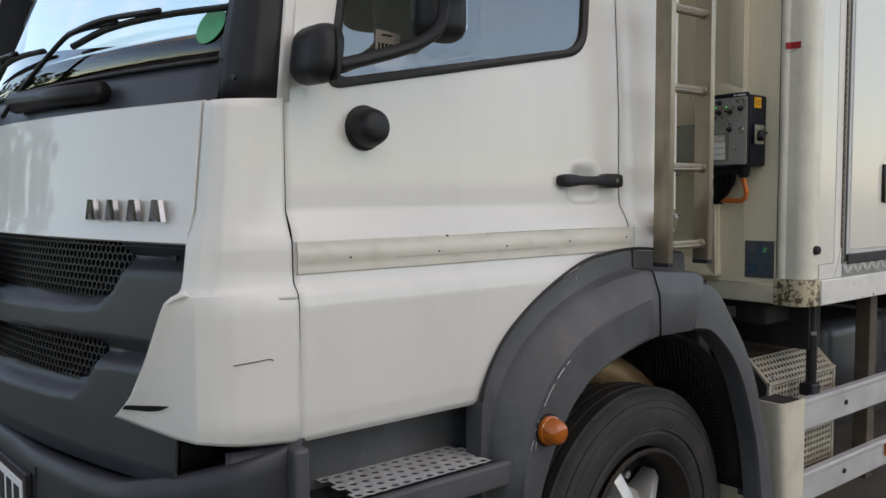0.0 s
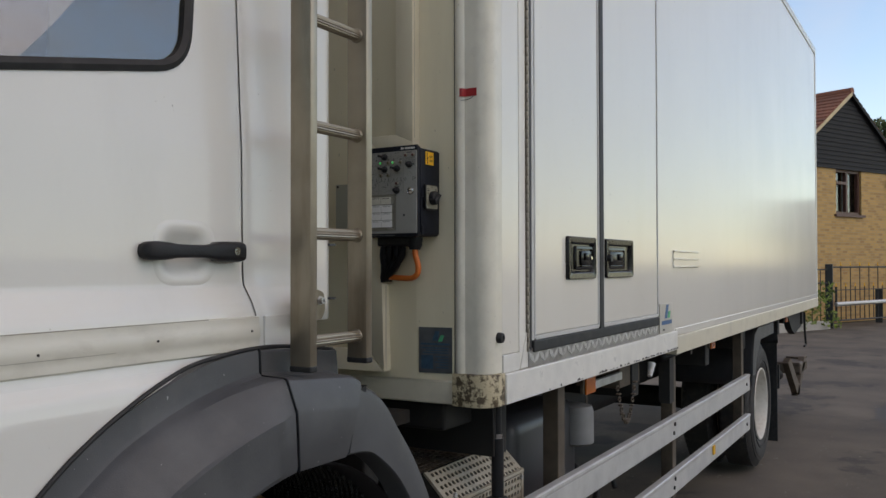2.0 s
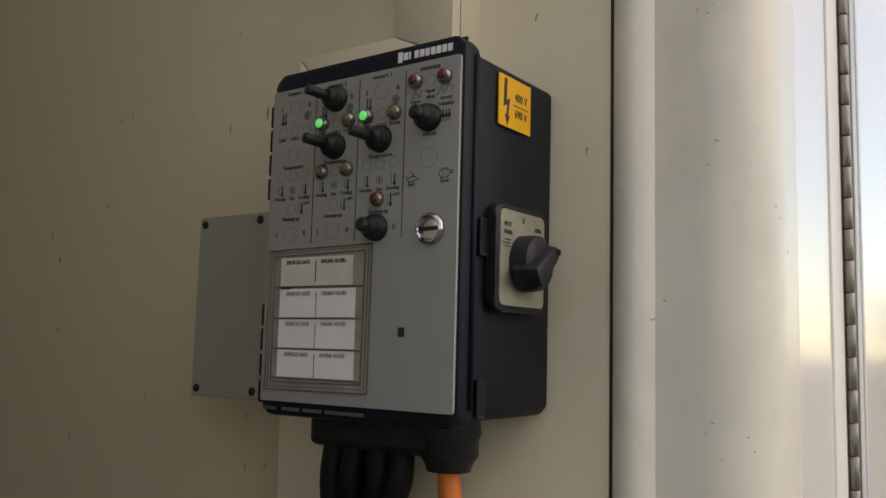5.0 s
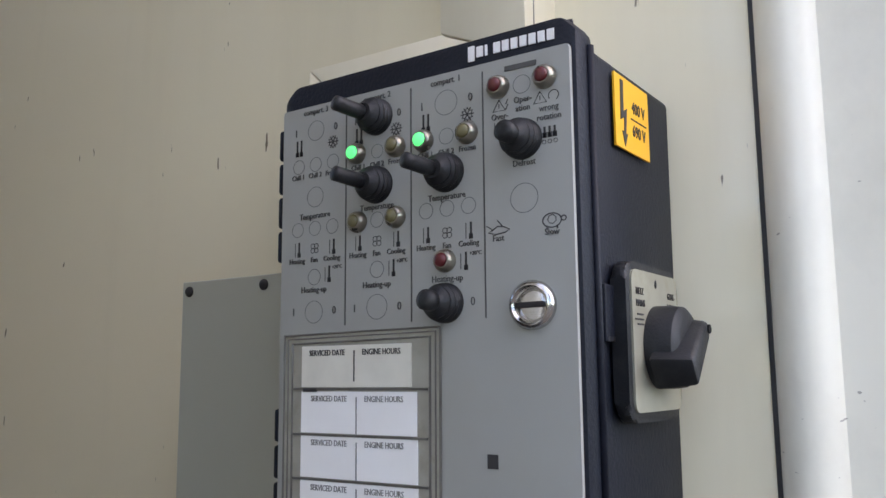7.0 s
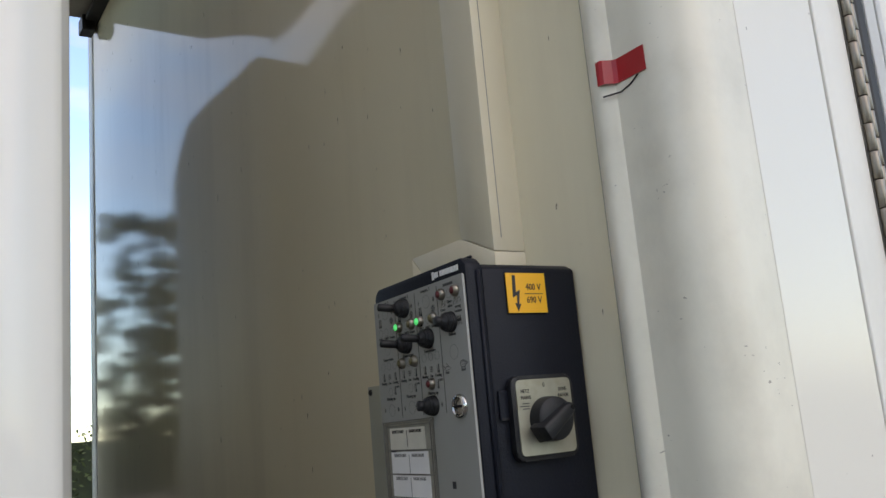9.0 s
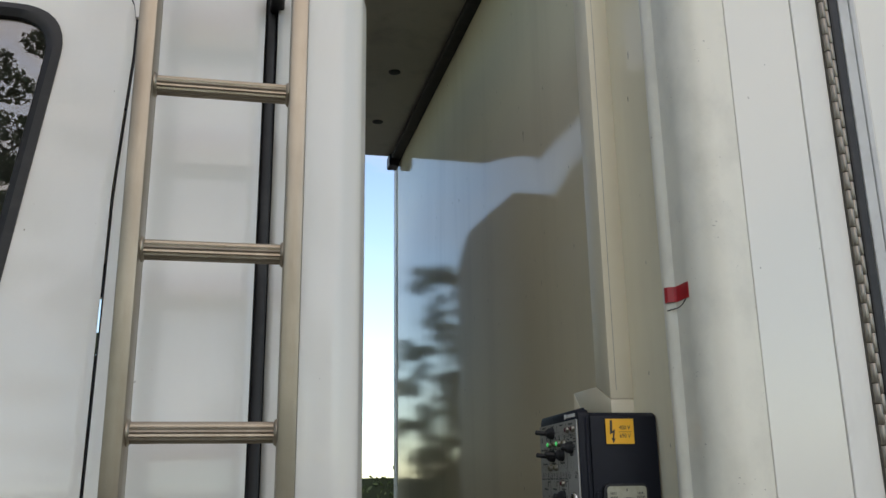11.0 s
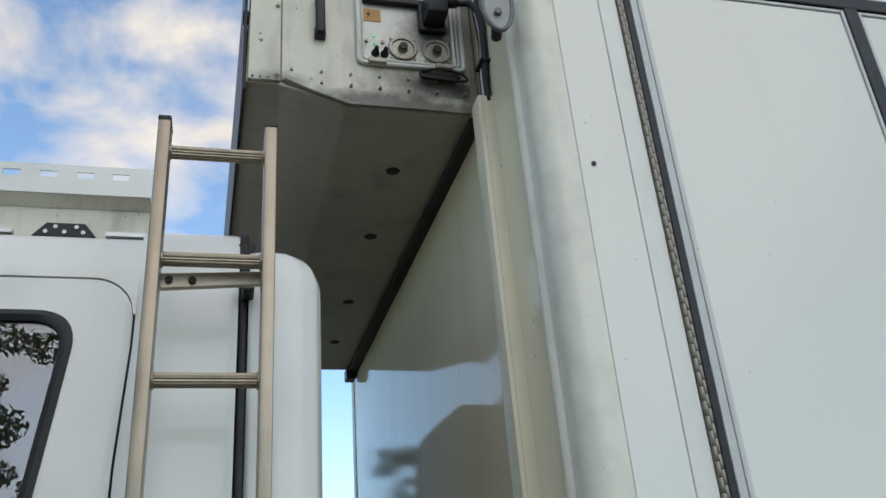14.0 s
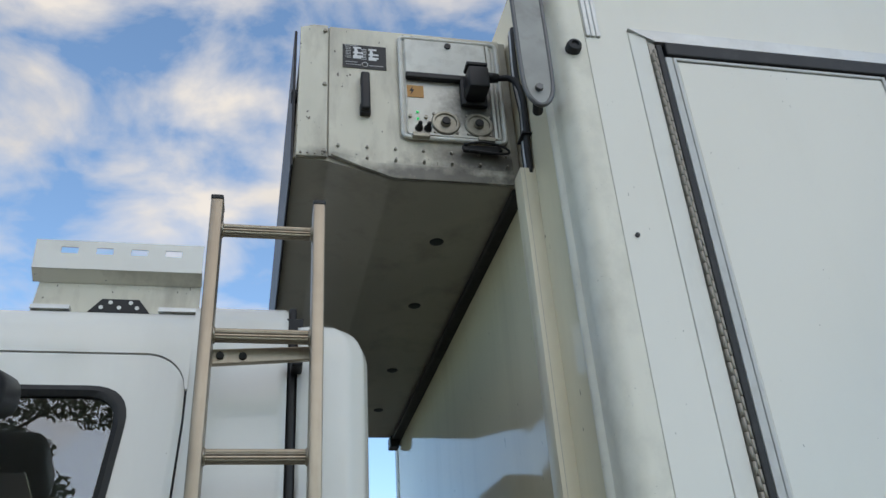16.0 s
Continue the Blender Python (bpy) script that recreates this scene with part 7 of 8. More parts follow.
cpart("key_slot", B(FX - 0.0042, FX - 0.0018, 1.8165 - 0.0072, 1.8165 + 0.0072, 1.8696, 1.8724, bevel=0.0006), BLACK, kl)
cpart("square_hole", B(FX - 0.0006, FX + 0.001, 1.8362, 1.8418, 1.7945, 1.8012), INK)
# maker's strip on the lid: plain bars
for k in range(10):
    wide = 0.0036 if k != 2 else 0.0012
    y = 1.8505 - k * 0.00485
    cpart("maker_bar", B(FX + 0.0012, FX + 0.0024, y - wide, y, 1.9985 if k == 0 else 2.0, 2.0065 if k == 0 else 2.0055), WHITE_INK)
bm = bmesh.new()
for y0, y1 in ((1.958, 1.972), (1.934, 1.952), (1.912, 1.930), (1.872, 1.908)):
    box(bm, FX + 0.0012, FX + 0.0024, y0, y1, 1.7355, 1.738)
cpart("foot_bar", bm, PLATE_GREY)
cpart("name_bar", B(FX - 0.0006, FX + 0.0005, 1.812, 1.829, 1.9882, 1.9908), PRINT)
# document pocket with four printed slips
bm = bmesh.new()
for d, r in ((0.0, 0.0008), (0.0028, 0.0005), (0.006, 0.0008)):
    sweep(bm, [(FX - 0.001, 1.9695 - d, 1.8615 - d * 0.8), (FX - 0.001, 1.867 + d, 1.863 - d * 0.8), (FX - 0.001, 1.8675 + d, 1.7525 + d), (FX - 0.001, 1.969 - d, 1.7515 + d)], r, 5, closed=True)
pocket = cpart("pocket_frame", bm, POCKET_EDGE, label="dull plastic rim of the document pocket")
cpart("pocket_film", B(FX - 0.0008, FX + 0.0005, 1.8675, 1.969, 1.752, 1.862), POCKET_FILM, label="cloudy plastic pocket back")
for k, (za, zb, right) in enumerate(((1.8552, 1.8328, 1.884), (1.8305, 1.8082, 1.8808), (1.807, 1.7845, 1.8804), (1.7832, 1.7618, 1.8802))):
    slip = cpart("paper_slip", B(FX - 0.0014, FX - 0.0009, right, 1.9565, zb, za), PAPER if k else OLD_PAPER, pocket, "printed paper slip")
    bm = bmesh.new()
    mid = (right + 1.9565) / 2
    for s, y in (("SERVICED DATE", mid + 0.0185), ("ENGINE HOURS", mid - 0.0175)):
        text(bm, s, plane_m((FX - 0.0016, y, za - 0.004), (0, -1, 0), (0, 0, 1)) @ Matrix.Diagonal((0.76, 1, 1, 1)), 0.0045, 0.0002)
    box(bm, FX - 0.0017, FX - 0.0013, mid - 0.0003, mid + 0.0003, zb + (0.003 if k == 0 else 0.0), za - 0.003)
    cpart("slip_print", bm, INK if k == 0 else FADED_INK, slip)
    cpart("pocket_divider", B(FX - 0.0018, FX - 0.0008, 1.8745, 1.962, zb - 0.0016, zb - 0.0004), POCKET_EDGE, pocket)
for p, q in ((1.9455, 1.9505), (1.951, 1.955)):
    cpart("dark_mark", B(FX - 0.0019, FX - 0.0012, p, q, 1.8302, 1.8322), INK, pocket)
# voltage label on the side
lbl = cpart("voltage_label", B(3.077, 3.125, SY - 0.0004, SY + 0.0008, 1.956, 1.9958), YELLOW, ctrl, "orange-yellow high voltage label", False)
bm = bmesh.new()
prism(bm, [(3.0845, 1.9935), (3.0882, 1.9935), (3.0876, 1.9765), (3.0925, 1.979), (3.0902, 1.9648), (3.0926, 1.9648), (3.0888, 1.9575), (3.0855, 1.9655), (3.0880, 1.9655), (3.0886, 1.9735), (3.0834, 1.971)], "y", SY - 0.0008, SY - 0.0003)
for s, z in (("400 V", 1.9815), ("690 V", 1.9685)):
    text(bm, s, plane_m((3.1095, SY - 0.0006, z), (1, 0, 0), (0, 0, 1)) @ Matrix.Diagonal((0.84, 1, 1, 1)), 0.0095, 0.0002)
box(bm, 3.0985, 3.1205, SY - 0.0008, SY - 0.0003, 1.9747, 1.9753)
cpart("label_print", bm, INK, lbl, turn=False)
# rotary changeover switch
rot = cpart("switch_surround", P(rounded([(3.0650, 1.8145), (3.1400, 1.8145), (3.1400, 1.8945), (3.0650, 1.8945)], 0.010, 4), "y", SY - 0.007, SY + 0.001, bevel=0.0025), BOOT, ctrl, "black switch surround", False, angle=40)
cpart("switch_plate", P(rounded([(3.0700, 1.8195), (3.1360, 1.8195), (3.1360, 1.8905), (3.0700, 1.8905)], 0.006, 4), "y", SY - 0.0082, SY - 0.0068), DIAL, rot, "worn pale metal dial plate", False)
bm = bmesh.new()
for s, x, z, size in (("0", 3.1030, 1.8845, 0.0062), ("NETZ", 3.0800, 1.8795, 0.0050), ("MAINS", 3.0805, 1.8735, 0.0050), ("GENE-", 3.1260, 1.8795, 0.0050), ("RATOR", 3.1260, 1.8735, 0.0050)):
    text(bm, s, plane_m((x, SY - 0.0084, z), (1, 0, 0), (0, 0, 1)) @ Matrix.Diagonal((0.82, 1, 1, 1)), size, 0.0002)
for z in (1.863, 1.8655, 1.868):
    box(bm, 3.0760, 3.0840, SY - 0.0086, SY - 0.0080, z - 0.0004, z + 0.0004)
box(bm, 3.0730, 3.0760, SY - 0.0086, SY - 0.0080, 1.8651, 1.8659)
cpart("dial_print", bm, INK, rot, turn=False)
bm = bmesh.new()
KX, KZ = 3.1040, 1.852
turned(bm, (KX, SY - 0.0080, KZ), (0, -1, 0), [(0, 0.0215), (0.009, 0.0212), (0.014, 0.0205), (0.016, 0.018), (0.0165, 0.010)], 36)
knob = cpart("rotary_knob", bm, BOOT, rot, "black rotary knob", False, angle=40)
# wedge grip: wide blunt tail, narrower nose with a small sunk dot
bm = bmesh.new()
low_ring, high_ring = [(-0.026, -0.0095), (0.016, -0.0095), (0.0225, -0.005), (0.0225, 0.005), (0.016, 0.0095), (-0.026, 0.0095)], [(-0.0245, -0.0078), (0.014, -0.0058), (0.0205, -0.003), (0.0205, 0.003), (0.014, 0.0058), (-0.0245, 0.0078)]
va, vb = [bm.verts.new((u, -0.012, w)) for u, w in low_ring], [bm.verts.new((u, -0.034 if u < 0 else -0.030, w)) for u, w in high_ring]
for i in range(6):
    j = (i + 1) % 6
    bm.faces.new((va[i], va[j], vb[j], vb[i]))
bm.faces.new(va[::-1])
bm.faces.new(vb)
bmesh.ops.recalc_face_normals(bm, faces=bm.faces)
bmesh.ops.bevel(bm, geom=list(bm.edges), offset=0.0022, segments=2, affect="EDGES", profile=0.5)
turn_knob = Matrix.Translation((KX, SY, KZ)) @ Matrix.Rotation(radians(-33), 4, "Y")
bmesh.ops.transform(bm, matrix=turn_knob, verts=bm.verts)
grip = cpart("knob_grip", bm, BOOT, knob, turn=False, angle=40)
dot = turn_knob @ Vector((0.0172, -0.0296, 0))
cpart("pointer_dot", C(dot, dot + Vector((0, -0.0016, 0)), 0.0024, n=12), LEAD_BLACK, grip, turn=False)
# gland block below
cpart("gland_block", B(3.078, 3.135, 1.845, 1.972, 1.704, 1.737, bevel=0.006), BOOT, turn=False)
wires = thing("control_leads", (3.1, 1.93, 1.58), "bundle of black leads from the control box into trunking", "cable")
for k in range(8):
    y = 1.885 + k * 0.0115
    bm = bmesh.new()
    sweep(bm, smooth_path([(3.095 + 0.016 * (k % 2), y, 1.715), (3.09 + 0.016 * (k % 2), y + 0.003 * math.sin(k * 2.1), 1.675), (3.102 + 0.012 * (k % 3), y + 0.5 * (1.965 - y) + 0.004 * math.sin(k * 3.7), 1.632), (3.128, y + 0.85 * (1.985 - y), 1.598 + 0.004 * (k % 3))], 5), 0.0105, 10)
    part("lead", bm, LEAD_BLACK, wires, smooth=True)
# Black fill for the shadow and leads in the trunking's open side.
part("dark_entry", P([(1.962, 1.716), (1.984, 1.716), (1.984, 1.588), (1.966, 1.590)], "x", 3.116, 3.16, bevel=0.002), LEAD_BLACK, wires)
oc = thing("orange_cable", (3.10, 1.86, 1.60), "orange power cable bent from box into trunking", "cable")
bm = bmesh.new()
sweep(bm, smooth_path([(3.10, 1.843, 1.70), (3.10, 1.841, 1.675), (3.10, 1.833, 1.650), (3.10, 1.831, 1.630), (3.102, 1.838, 1.614), (3.106, 1.858, 1.604), (3.112, 1.892, 1.603), (3.122, 1.95, 1.606)], 7), 0.0092, 12)
part("cable", bm, CABLE_ORANGE, oc, smooth=True)
bm = bmesh.new()
turned(bm, (3.10, 1.843, 1.735), (0, 0, -1), [(0, 0.024), (0.014, 0.025), (0.018, 0.023), (0.030, 0.023), (0.036, 0.019), (0.042, 0.017)], 22)
part("gland", bm, BOOT, oc, angle=40)

# ---- chassis and what hangs under the body ----
chassis = thing("chassis", (6.0, 2.96, 0.45), "dark dirty steel truck chassis under the box", "chassis")
for y in (2.45, 3.35):
    part("frame_rail", B(0.95, REAR - 0.1, y, y + 0.09, 0.72, 0.98, bevel=0.004), UNDER, chassis)
for x in (3.4, 4.9, 6.4, 7.6, 9.2, 10.8):
    part("cross_member", B(x, x + 0.1, 1.72, 4.2, 1.0, 1.2, bevel=0.004), UNDER, chassis)
part("subframe", B(3.25, REAR - 0.1, 2.4, 3.5, 0.98, 1.2), UNDER, chassis)
part("engine_block", B(1.1, 2.95, 2.25, 3.75, 0.45, 1.25, bevel=0.05), UNDER, chassis)
part("bulkhead", B(2.98, 3.06, 1.95, 4.1, 0.6, 1.2, bevel=0.01), UNDER, chassis)
for x, z in ((2.425, 0.485), (8.25, 0.505)):
    part("axle", C((x, 1.9, z), (x, 4.1, z), 0.09, n=16), UNDER, chassis)
part("gearbox", B(3.0, 4.3, 2.55, 3.4, 0.45, 0.8, bevel=0.06), UNDER, chassis)
bm = bmesh.new()
sweep(bm, [(4.2, 2.98, 0.62), (8.1, 2.98, 0.55)], 0.06, 12)
part("prop_shaft", bm, UNDER, chassis)
part("front_beam", B(FRONT + 0.03, 3.4, 1.80, 4.2, 1.11, 1.2, bevel=0.01), UNDER, chassis)
part("floor_edge", B(FRONT - 0.02, 3.0, 1.9, 4.1, 1.14, 1.18), UNDER, chassis)

# Front rims: dark brown with the wheel arch's shade in the colour.
SHADED_RIM = mat("shaded_brown_rim", (0.035, 0.03, 0.026), 0.6, metal=0.3, vary=0.25, scale=12, stain=(0.04, 0.03, 0.025), stain_amount=0.6, stain_scale=9)
HUB_SILVER = mat("silver_hub_paint", (0.6, 0.59, 0.56), 0.4, metal=0.5, vary=0.12, scale=14, stain=(0.2, 0.15, 0.1), stain_amount=0.5, stain_scale=14)
WHEEL_PAINT = mat("wheel_paint", (0.64, 0.61, 0.55), 0.45, metal=0.1, vary=0.15, scale=12, stain=(0.2, 0.12, 0.07), stain_amount=0.6, stain_scale=12)


def truck_wheel(x, y_face, label, dished):
    """Tyre with tread blocks, dished rim, hub and studs; the outer side looks to -y."""
    R = 0.485 if not dished else 0.505
    c = (x, y_face, R)
    depth = 0.15
    bm = bmesh.new()
    turned(bm, c, (0, 1, 0), [(0.008, 0.292), (0.002, 0.288), (0.004, 0.276), (0.03, 0.262), (0.06, 0.255), (depth + 0.02, 0.235), (depth, 0.2), (depth - 0.01, 0.15), (depth - 0.02, 0.10), (depth - 0.06, 0.095), (depth - 0.085, 0.085), (depth - 0.09, 0.03)] if dished else
           [(0.008, 0.285), (0.001, 0.280), (0.001, 0.272), (0.012, 0.262), (0.06, 0.255), (0.17, 0.248), (0.18, 0.19), (0.17, 0.165), (0.16, 0.16), (0.16, 0.02)], 48, True)
    rim = part("wheel", bm, WHEEL_PAINT if dished else SHADED_RIM, chassis, label, angle=35)
    bm = bmesh.new()
    turned(bm, c, (0, 1, 0), [(0.035, 0.285), (0.012, 0.30), (0.0, 0.335), (0.004, 0.345), (0.0, 0.36), (-0.004, 0.40), (0.002, 0.435), (0.016, 0.462), (0.035, R - 0.008), (0.05, R - 0.001),
                                (0.13, R), (0.21, R - 0.001), (0.23, 0.475), (0.255, 0.44), (0.262, 0.38), (0.25, 0.31), (0.22, 0.285)], 72, True, True)
    tyre = part("tyre", bm, TYRE, rim, "worn black tyre with grey dust", angle=40)
    bm = bmesh.new()
    for r, s in ((0.352, 0.0035), (0.425, 0.003), (0.45, 0.004)):
        sweep(bm, [(x + r * math.cos(a), y_face + mixed([(0.34, 0.0), (0.4, -0.004), (0.435, 0.003), (0.46, 0.014)], r), R + r * math.sin(a)) for a in [2 * math.pi * i / 60 for i in range(60)]], s, 6, closed=True)
    part("sidewall_ring", bm, TYRE, rim, smooth=True)
    bm = bmesh.new()
    for i in range(56 if dished else 0):
        a = 2 * math.pi * i / 56
        for k, (y0, y1) in enumerate(((0.038, 0.075), (0.085, 0.125), (0.135, 0.175), (0.185, 0.222))):
            b0 = a + (0.03 if k % 2 else 0)
            m = Matrix.Translation((x, y_face, R)) @ Matrix.Rotation(-b0, 4, "Y") @ Matrix.Translation((R - 0.004, 0, 0))
            for v in bmesh.ops.create_cube(bm, size=1.0)["verts"]:
                v.co = m @ Vector((v.co.x * 0.010, (y0 + y1) / 2 + v.co.y * (y1 - y0), v.co.z * 0.042))
    if dished:
        part("tread_block", bm, TYRE, rim, kind="stuff")
    else:
        bm.free()
        for y0, y1 in ((0.036, 0.07), (0.079, 0.118), (0.127, 0.166), (0.175, 0.214)):
            bm = bmesh.new()
            turned(bm, (x, y_face, R), (0, 1, 0), [(y0, R - 0.012), (y0 + 0.002, R + 0.005), (y1 - 0.002, R + 0.005), (y1, R - 0.012)], 72, True, True)
            part("tread_rib", bm, TYRE, rim, angle=40)
        bm = bmesh.new()
        turned(bm, c, (0, 1, 0), [(0.152, 0.135), (0.10, 0.128), (0.085, 0.11), (0.05, 0.085), (0.03, 0.08), (0.024, 0.07), (0.024, 0.005)], 32)
        hub = part("hub", bm, HUB_SILVER, rim, "bright silver hub with spokes", angle=35)
        for i in range(5):
            a = 2 * math.pi * i / 5 + 4.4
            bm = bmesh.new()
            prism(bm, [(0.06, 0.028), (0.13, 0.045), (0.238, 0.095), (0.238, 0.15), (0.06, 0.165)], "z", -0.024, 0.024, bevel=0.006)
            bmesh.ops.transform(bm, matrix=Matrix.Translation(c) @ Matrix.Rotation(a, 4, "Y"), verts=bm.verts)
            part("hub_spoke", bm, HUB_SILVER, hub, angle=40)
    for i in range(10):
        a = 2 * math.pi * i / 10
        px, pz = x + 0.167 * math.cos(a), R + 0.167 * math.sin(a)
        part("wheel_nut", C((px, y_face + depth, pz), (px, y_face + depth - 0.035, pz), 0.016, 0.014, n=6), GALV, rim)
    for i in range(8):
        a = 2 * math.pi * (i + 0.5) / 8
        px, pz = x + 0.217 * math.cos(a), R + 0.217 * math.sin(a)
        part("vent_hole", C((px, y_face + depth + 0.02, pz), (px, y_face + depth - 0.002, pz), 0.02, n=14), UNDER, rim)
    return rim


truck_wheel(2.425, 1.785, "front wheel with worn tyre under the arch", False)
truck_wheel(8.25, 1.70, "rear wheel with dished pale rim", True)
truck_wheel(8.25, 1.99, "inner rear wheel in the dark", True)
truck_wheel(8.25, 4.02, "far rear wheel in the dark", True)
truck_wheel(2.425, 3.9, "far front wheel in the dark", False)

guard = thing("side_guard", (5.3, 1.68, 0.4), "two aluminium side guard rails on brown posts", "side guard")
for z0, z1 in ((0.70, 0.823), (0.408, 0.527)):
    bm = bmesh.new()
    sec = [(1.70, z0), (1.672, z0), (1.668, z0 + 0.006), (1.668, z1 - 0.022), (1.664, z1 - 0.016), (1.664, z1 - 0.004), (1.67, z1), (1.70, z1), (1.70, z1 - 0.006), (1.68, z1 - 0.006), (1.68, z0 + 0.006), (1.70, z0 + 0.006)]
    prism(bm, sec, "x", 3.268, 7.575)
    rail = part("guard_rail", bm, ALU, guard, "dull aluminium rail", angle=30)
    for x, dz in ((3.63, 0.06), (5.45, 0.04), (5.47, 0.085), (7.45, 0.06)):
        part("rail_bolt", C((x, 1.669, z0 + dz), (x, 1.662, z0 + dz), 0.011, n=10), UNDER, rail)
bm = bmesh.new()
plan = [(3.268, 1.666), (3.20, 1.666), (3.15, 1.667), (3.118, 1.676), (3.110, 1.70), (3.115, 1.76), (3.12, 1.95)]
ps = smooth_path([(p[0], p[1], 0) for p in plan], 5)
vs = [[bm.verts.new((p.x + 0.09 * (0.835 - z) * (3.268 - p.x) / 0.15, p.y, z)) for z in (0.33, 0.40, 0.53, 0.70, 0.81, 0.835)] for p in ps]
for a, b in zip(vs, vs[1:]):
    for j in range(5):
        bm.faces.new((a[j], b[j], b[j + 1], a[j + 1]))
bmesh.ops.recalc_face_normals(bm, faces=bm.faces)
bmesh.ops.solidify(bm, geom=list(bm.faces), thickness=0.006)
part("guard_front", bm, SILL, guard, "pale curved front end of the guard", angle=50)
part("guard_cap", B(3.125, 3.27, 1.668, 1.80, 0.823, 0.829, bevel=0.002), UNDER, guard)
for x in (3.95, 5.58, 7.47):
    part("guard_post", B(x - 0.035, x + 0.035, 1.70, 1.765, 0.36, 1.2, bevel=0.004), RUSTY, guard, "brown steel post")
    bm = bmesh.new()
    for k in range(8):
        box(bm, x + 0.0352, x + 0.037, 1.722, 1.742, 0.42 + k * 0.04, 0.445 + k * 0.04)
    part("post_slot", bm, BLACK, guard)
for n, x, m in (("reflector", 4.04, RED), ("reflector", 6.36, YELLOW)):
    r = thing("guard_reflector", (x, 1.66, 0.43), "small amber reflector on the lower guard rail", "reflector")
    part("lens", B(x - 0.022, x + 0.022, 1.656, 1.666, 0.455, 0.51, bevel=0.003), ORANGE if m is RED else YELLOW, r)
for x, z in ((4.2, 1.15), (6.4, 1.148), (9.4, 1.14)):
    r = thing("body_reflector", (x, 1.67, z - 0.03), "amber side reflector hanging under the body edge", "reflector")
    part("lens", B(x - 0.06, x + 0.05, 1.668, 1.676, z - 0.036, z + 0.036, bevel=0.003), ORANGE, r)
    part("bracket", B(x - 0.075, x + 0.06, 1.678, 1.69, z - 0.03, 1.21), RUSTY, r)

strut = thing("gas_strut", (3.43, 1.74, 0.79), "black gas strut standing on the side guard", "strut")
part("cylinder", C((3.43, 1.72, 0.85), (3.43, 1.72, 1.06), 0.021, n=16), BLACK, strut, angle=40)
part("piston", C((3.43, 1.72, 1.06), (3.43, 1.72, 1.21), 0.013, n=14), BLACK, strut, angle=40)
part("collar", C((3.43, 1.72, 1.05), (3.43, 1.72, 1.075), 0.017, n=14), CHROME, strut)
part("foot", B(3.385, 3.455, 1.69, 1.75, 0.815, 0.865, bevel=0.008), BLACK, strut)

# perforated silencer shield
# Browner and darker than the sill; shade under the body is in this colour.
SHIELD = mat("shaded_shield_steel", (0.44, 0.395, 0.315), 0.5, metal=0.2, vary=0.12, scale=9, stain=(0.2, 0.16, 0.11), stain_amount=0.5, stain_scale=10)
sil = thing("silencer_shield", (3.4, 1.95, 0.42), "pale perforated metal exhaust shield behind the wheel", "exhaust shield")
bm = bmesh.new()
perforated(bm, (3.242, 1.79, 0.475), (1, 0, 0), (0, 0, 1), 21, 15, 0.0257, 0.0085, 0.004)
part("side_sheet", bm, SHIELD, sil)
bm = bmesh.new()
up = Vector((0, 0.10, 0.10))
perforated(bm, (3.242, 1.79, 0.872), (1, 0, 0), up, 21, 5, 0.0257, 0.0085, 0.004)
part("slanted_sheet", bm, SHIELD, sil)
bm = bmesh.new()
box(bm, 3.225, 3.245, 1.786, 1.80, 0.46, 0.88, bevel=0.003)
box(bm, 3.765, 3.785, 1.786, 1.80, 0.46, 0.88, bevel=0.003)
box(bm, 3.225, 3.785, 1.784, 1.80, 0.865, 0.877, bevel=0.003)
prism(bm, [(1.79, 0.872), (1.885, 0.966), (1.89, 0.96), (1.80, 0.868)], "x", 3.225, 3.245)
prism(bm, [(1.79, 0.872), (1.885, 0.966), (1.89, 0.96), (1.80, 0.868)], "x", 3.765, 3.785)
part("sheet_frame", bm, SHIELD, sil)
part("silencer_body", B(3.235, 3.775, 1.90, 2.4, 0.47, 0.95, bevel=0.02), UNDER, sil)
bm = bmesh.new()
perforated(bm, (3.1, 1.885, 0.968), (1, 0, 0), (0, 1, 0), 22, 14, 0.03, 0.011, 0.004)
part("top_sheet", bm, RUSTY, sil)
for x, z in ((3.25, 0.85), (3.76, 0.85), (3.25, 0.90)):
    part("screw", C((x, 1.788, z), (x, 1.78, z), 0.009, n=8), GALV, sil)
part("pale_disc", C((3.36, 1.79, 0.60), (3.36, 1.784, 0.60), 0.05, n=20), SHIELD, sil)

tank = thing("plastic_tank", (4.2, 2.1, 0.5), "dark plastic tank with pale filter can behind the guard", "tank")
bm = bmesh.new()
box(bm, 3.85, 4.55, 1.86, 2.4, 0.52, 1.04, bevel=0.07, seg=4)
part("tank_body", bm, mat("tank_plastic", (0.05, 0.052, 0.056), 0.4, vary=0.15, scale=5), tank, smooth=True)
bm = bmesh.new()
turned(bm, (4.52, 1.86, 0.83), (0, 0, 1), [(0, 0.058), (0.01, 0.078), (0.15, 0.078), (0.175, 0.07), (0.185, 0.03)], 24)
part("filter_can", bm, mat("filter_grey", (0.20, 0.20, 0.20), 0.5, vary=0.15, scale=8), tank, angle=40)
bm = bmesh.new()
box(bm, 4.3, 4.75, 1.72, 1.74, 1.105, 1.14, bevel=0.002)
part("grey_bar", bm, GALV, tank)
box_b = thing("junction_bracket", (4.85, 1.8, 1.03), "rusty bracket box with hanging chain", "bracket")
part("bracket_box", B(4.74, 5.05, 1.73, 1.95, 1.06, 1.18, bevel=0.006), RUSTY, box_b)
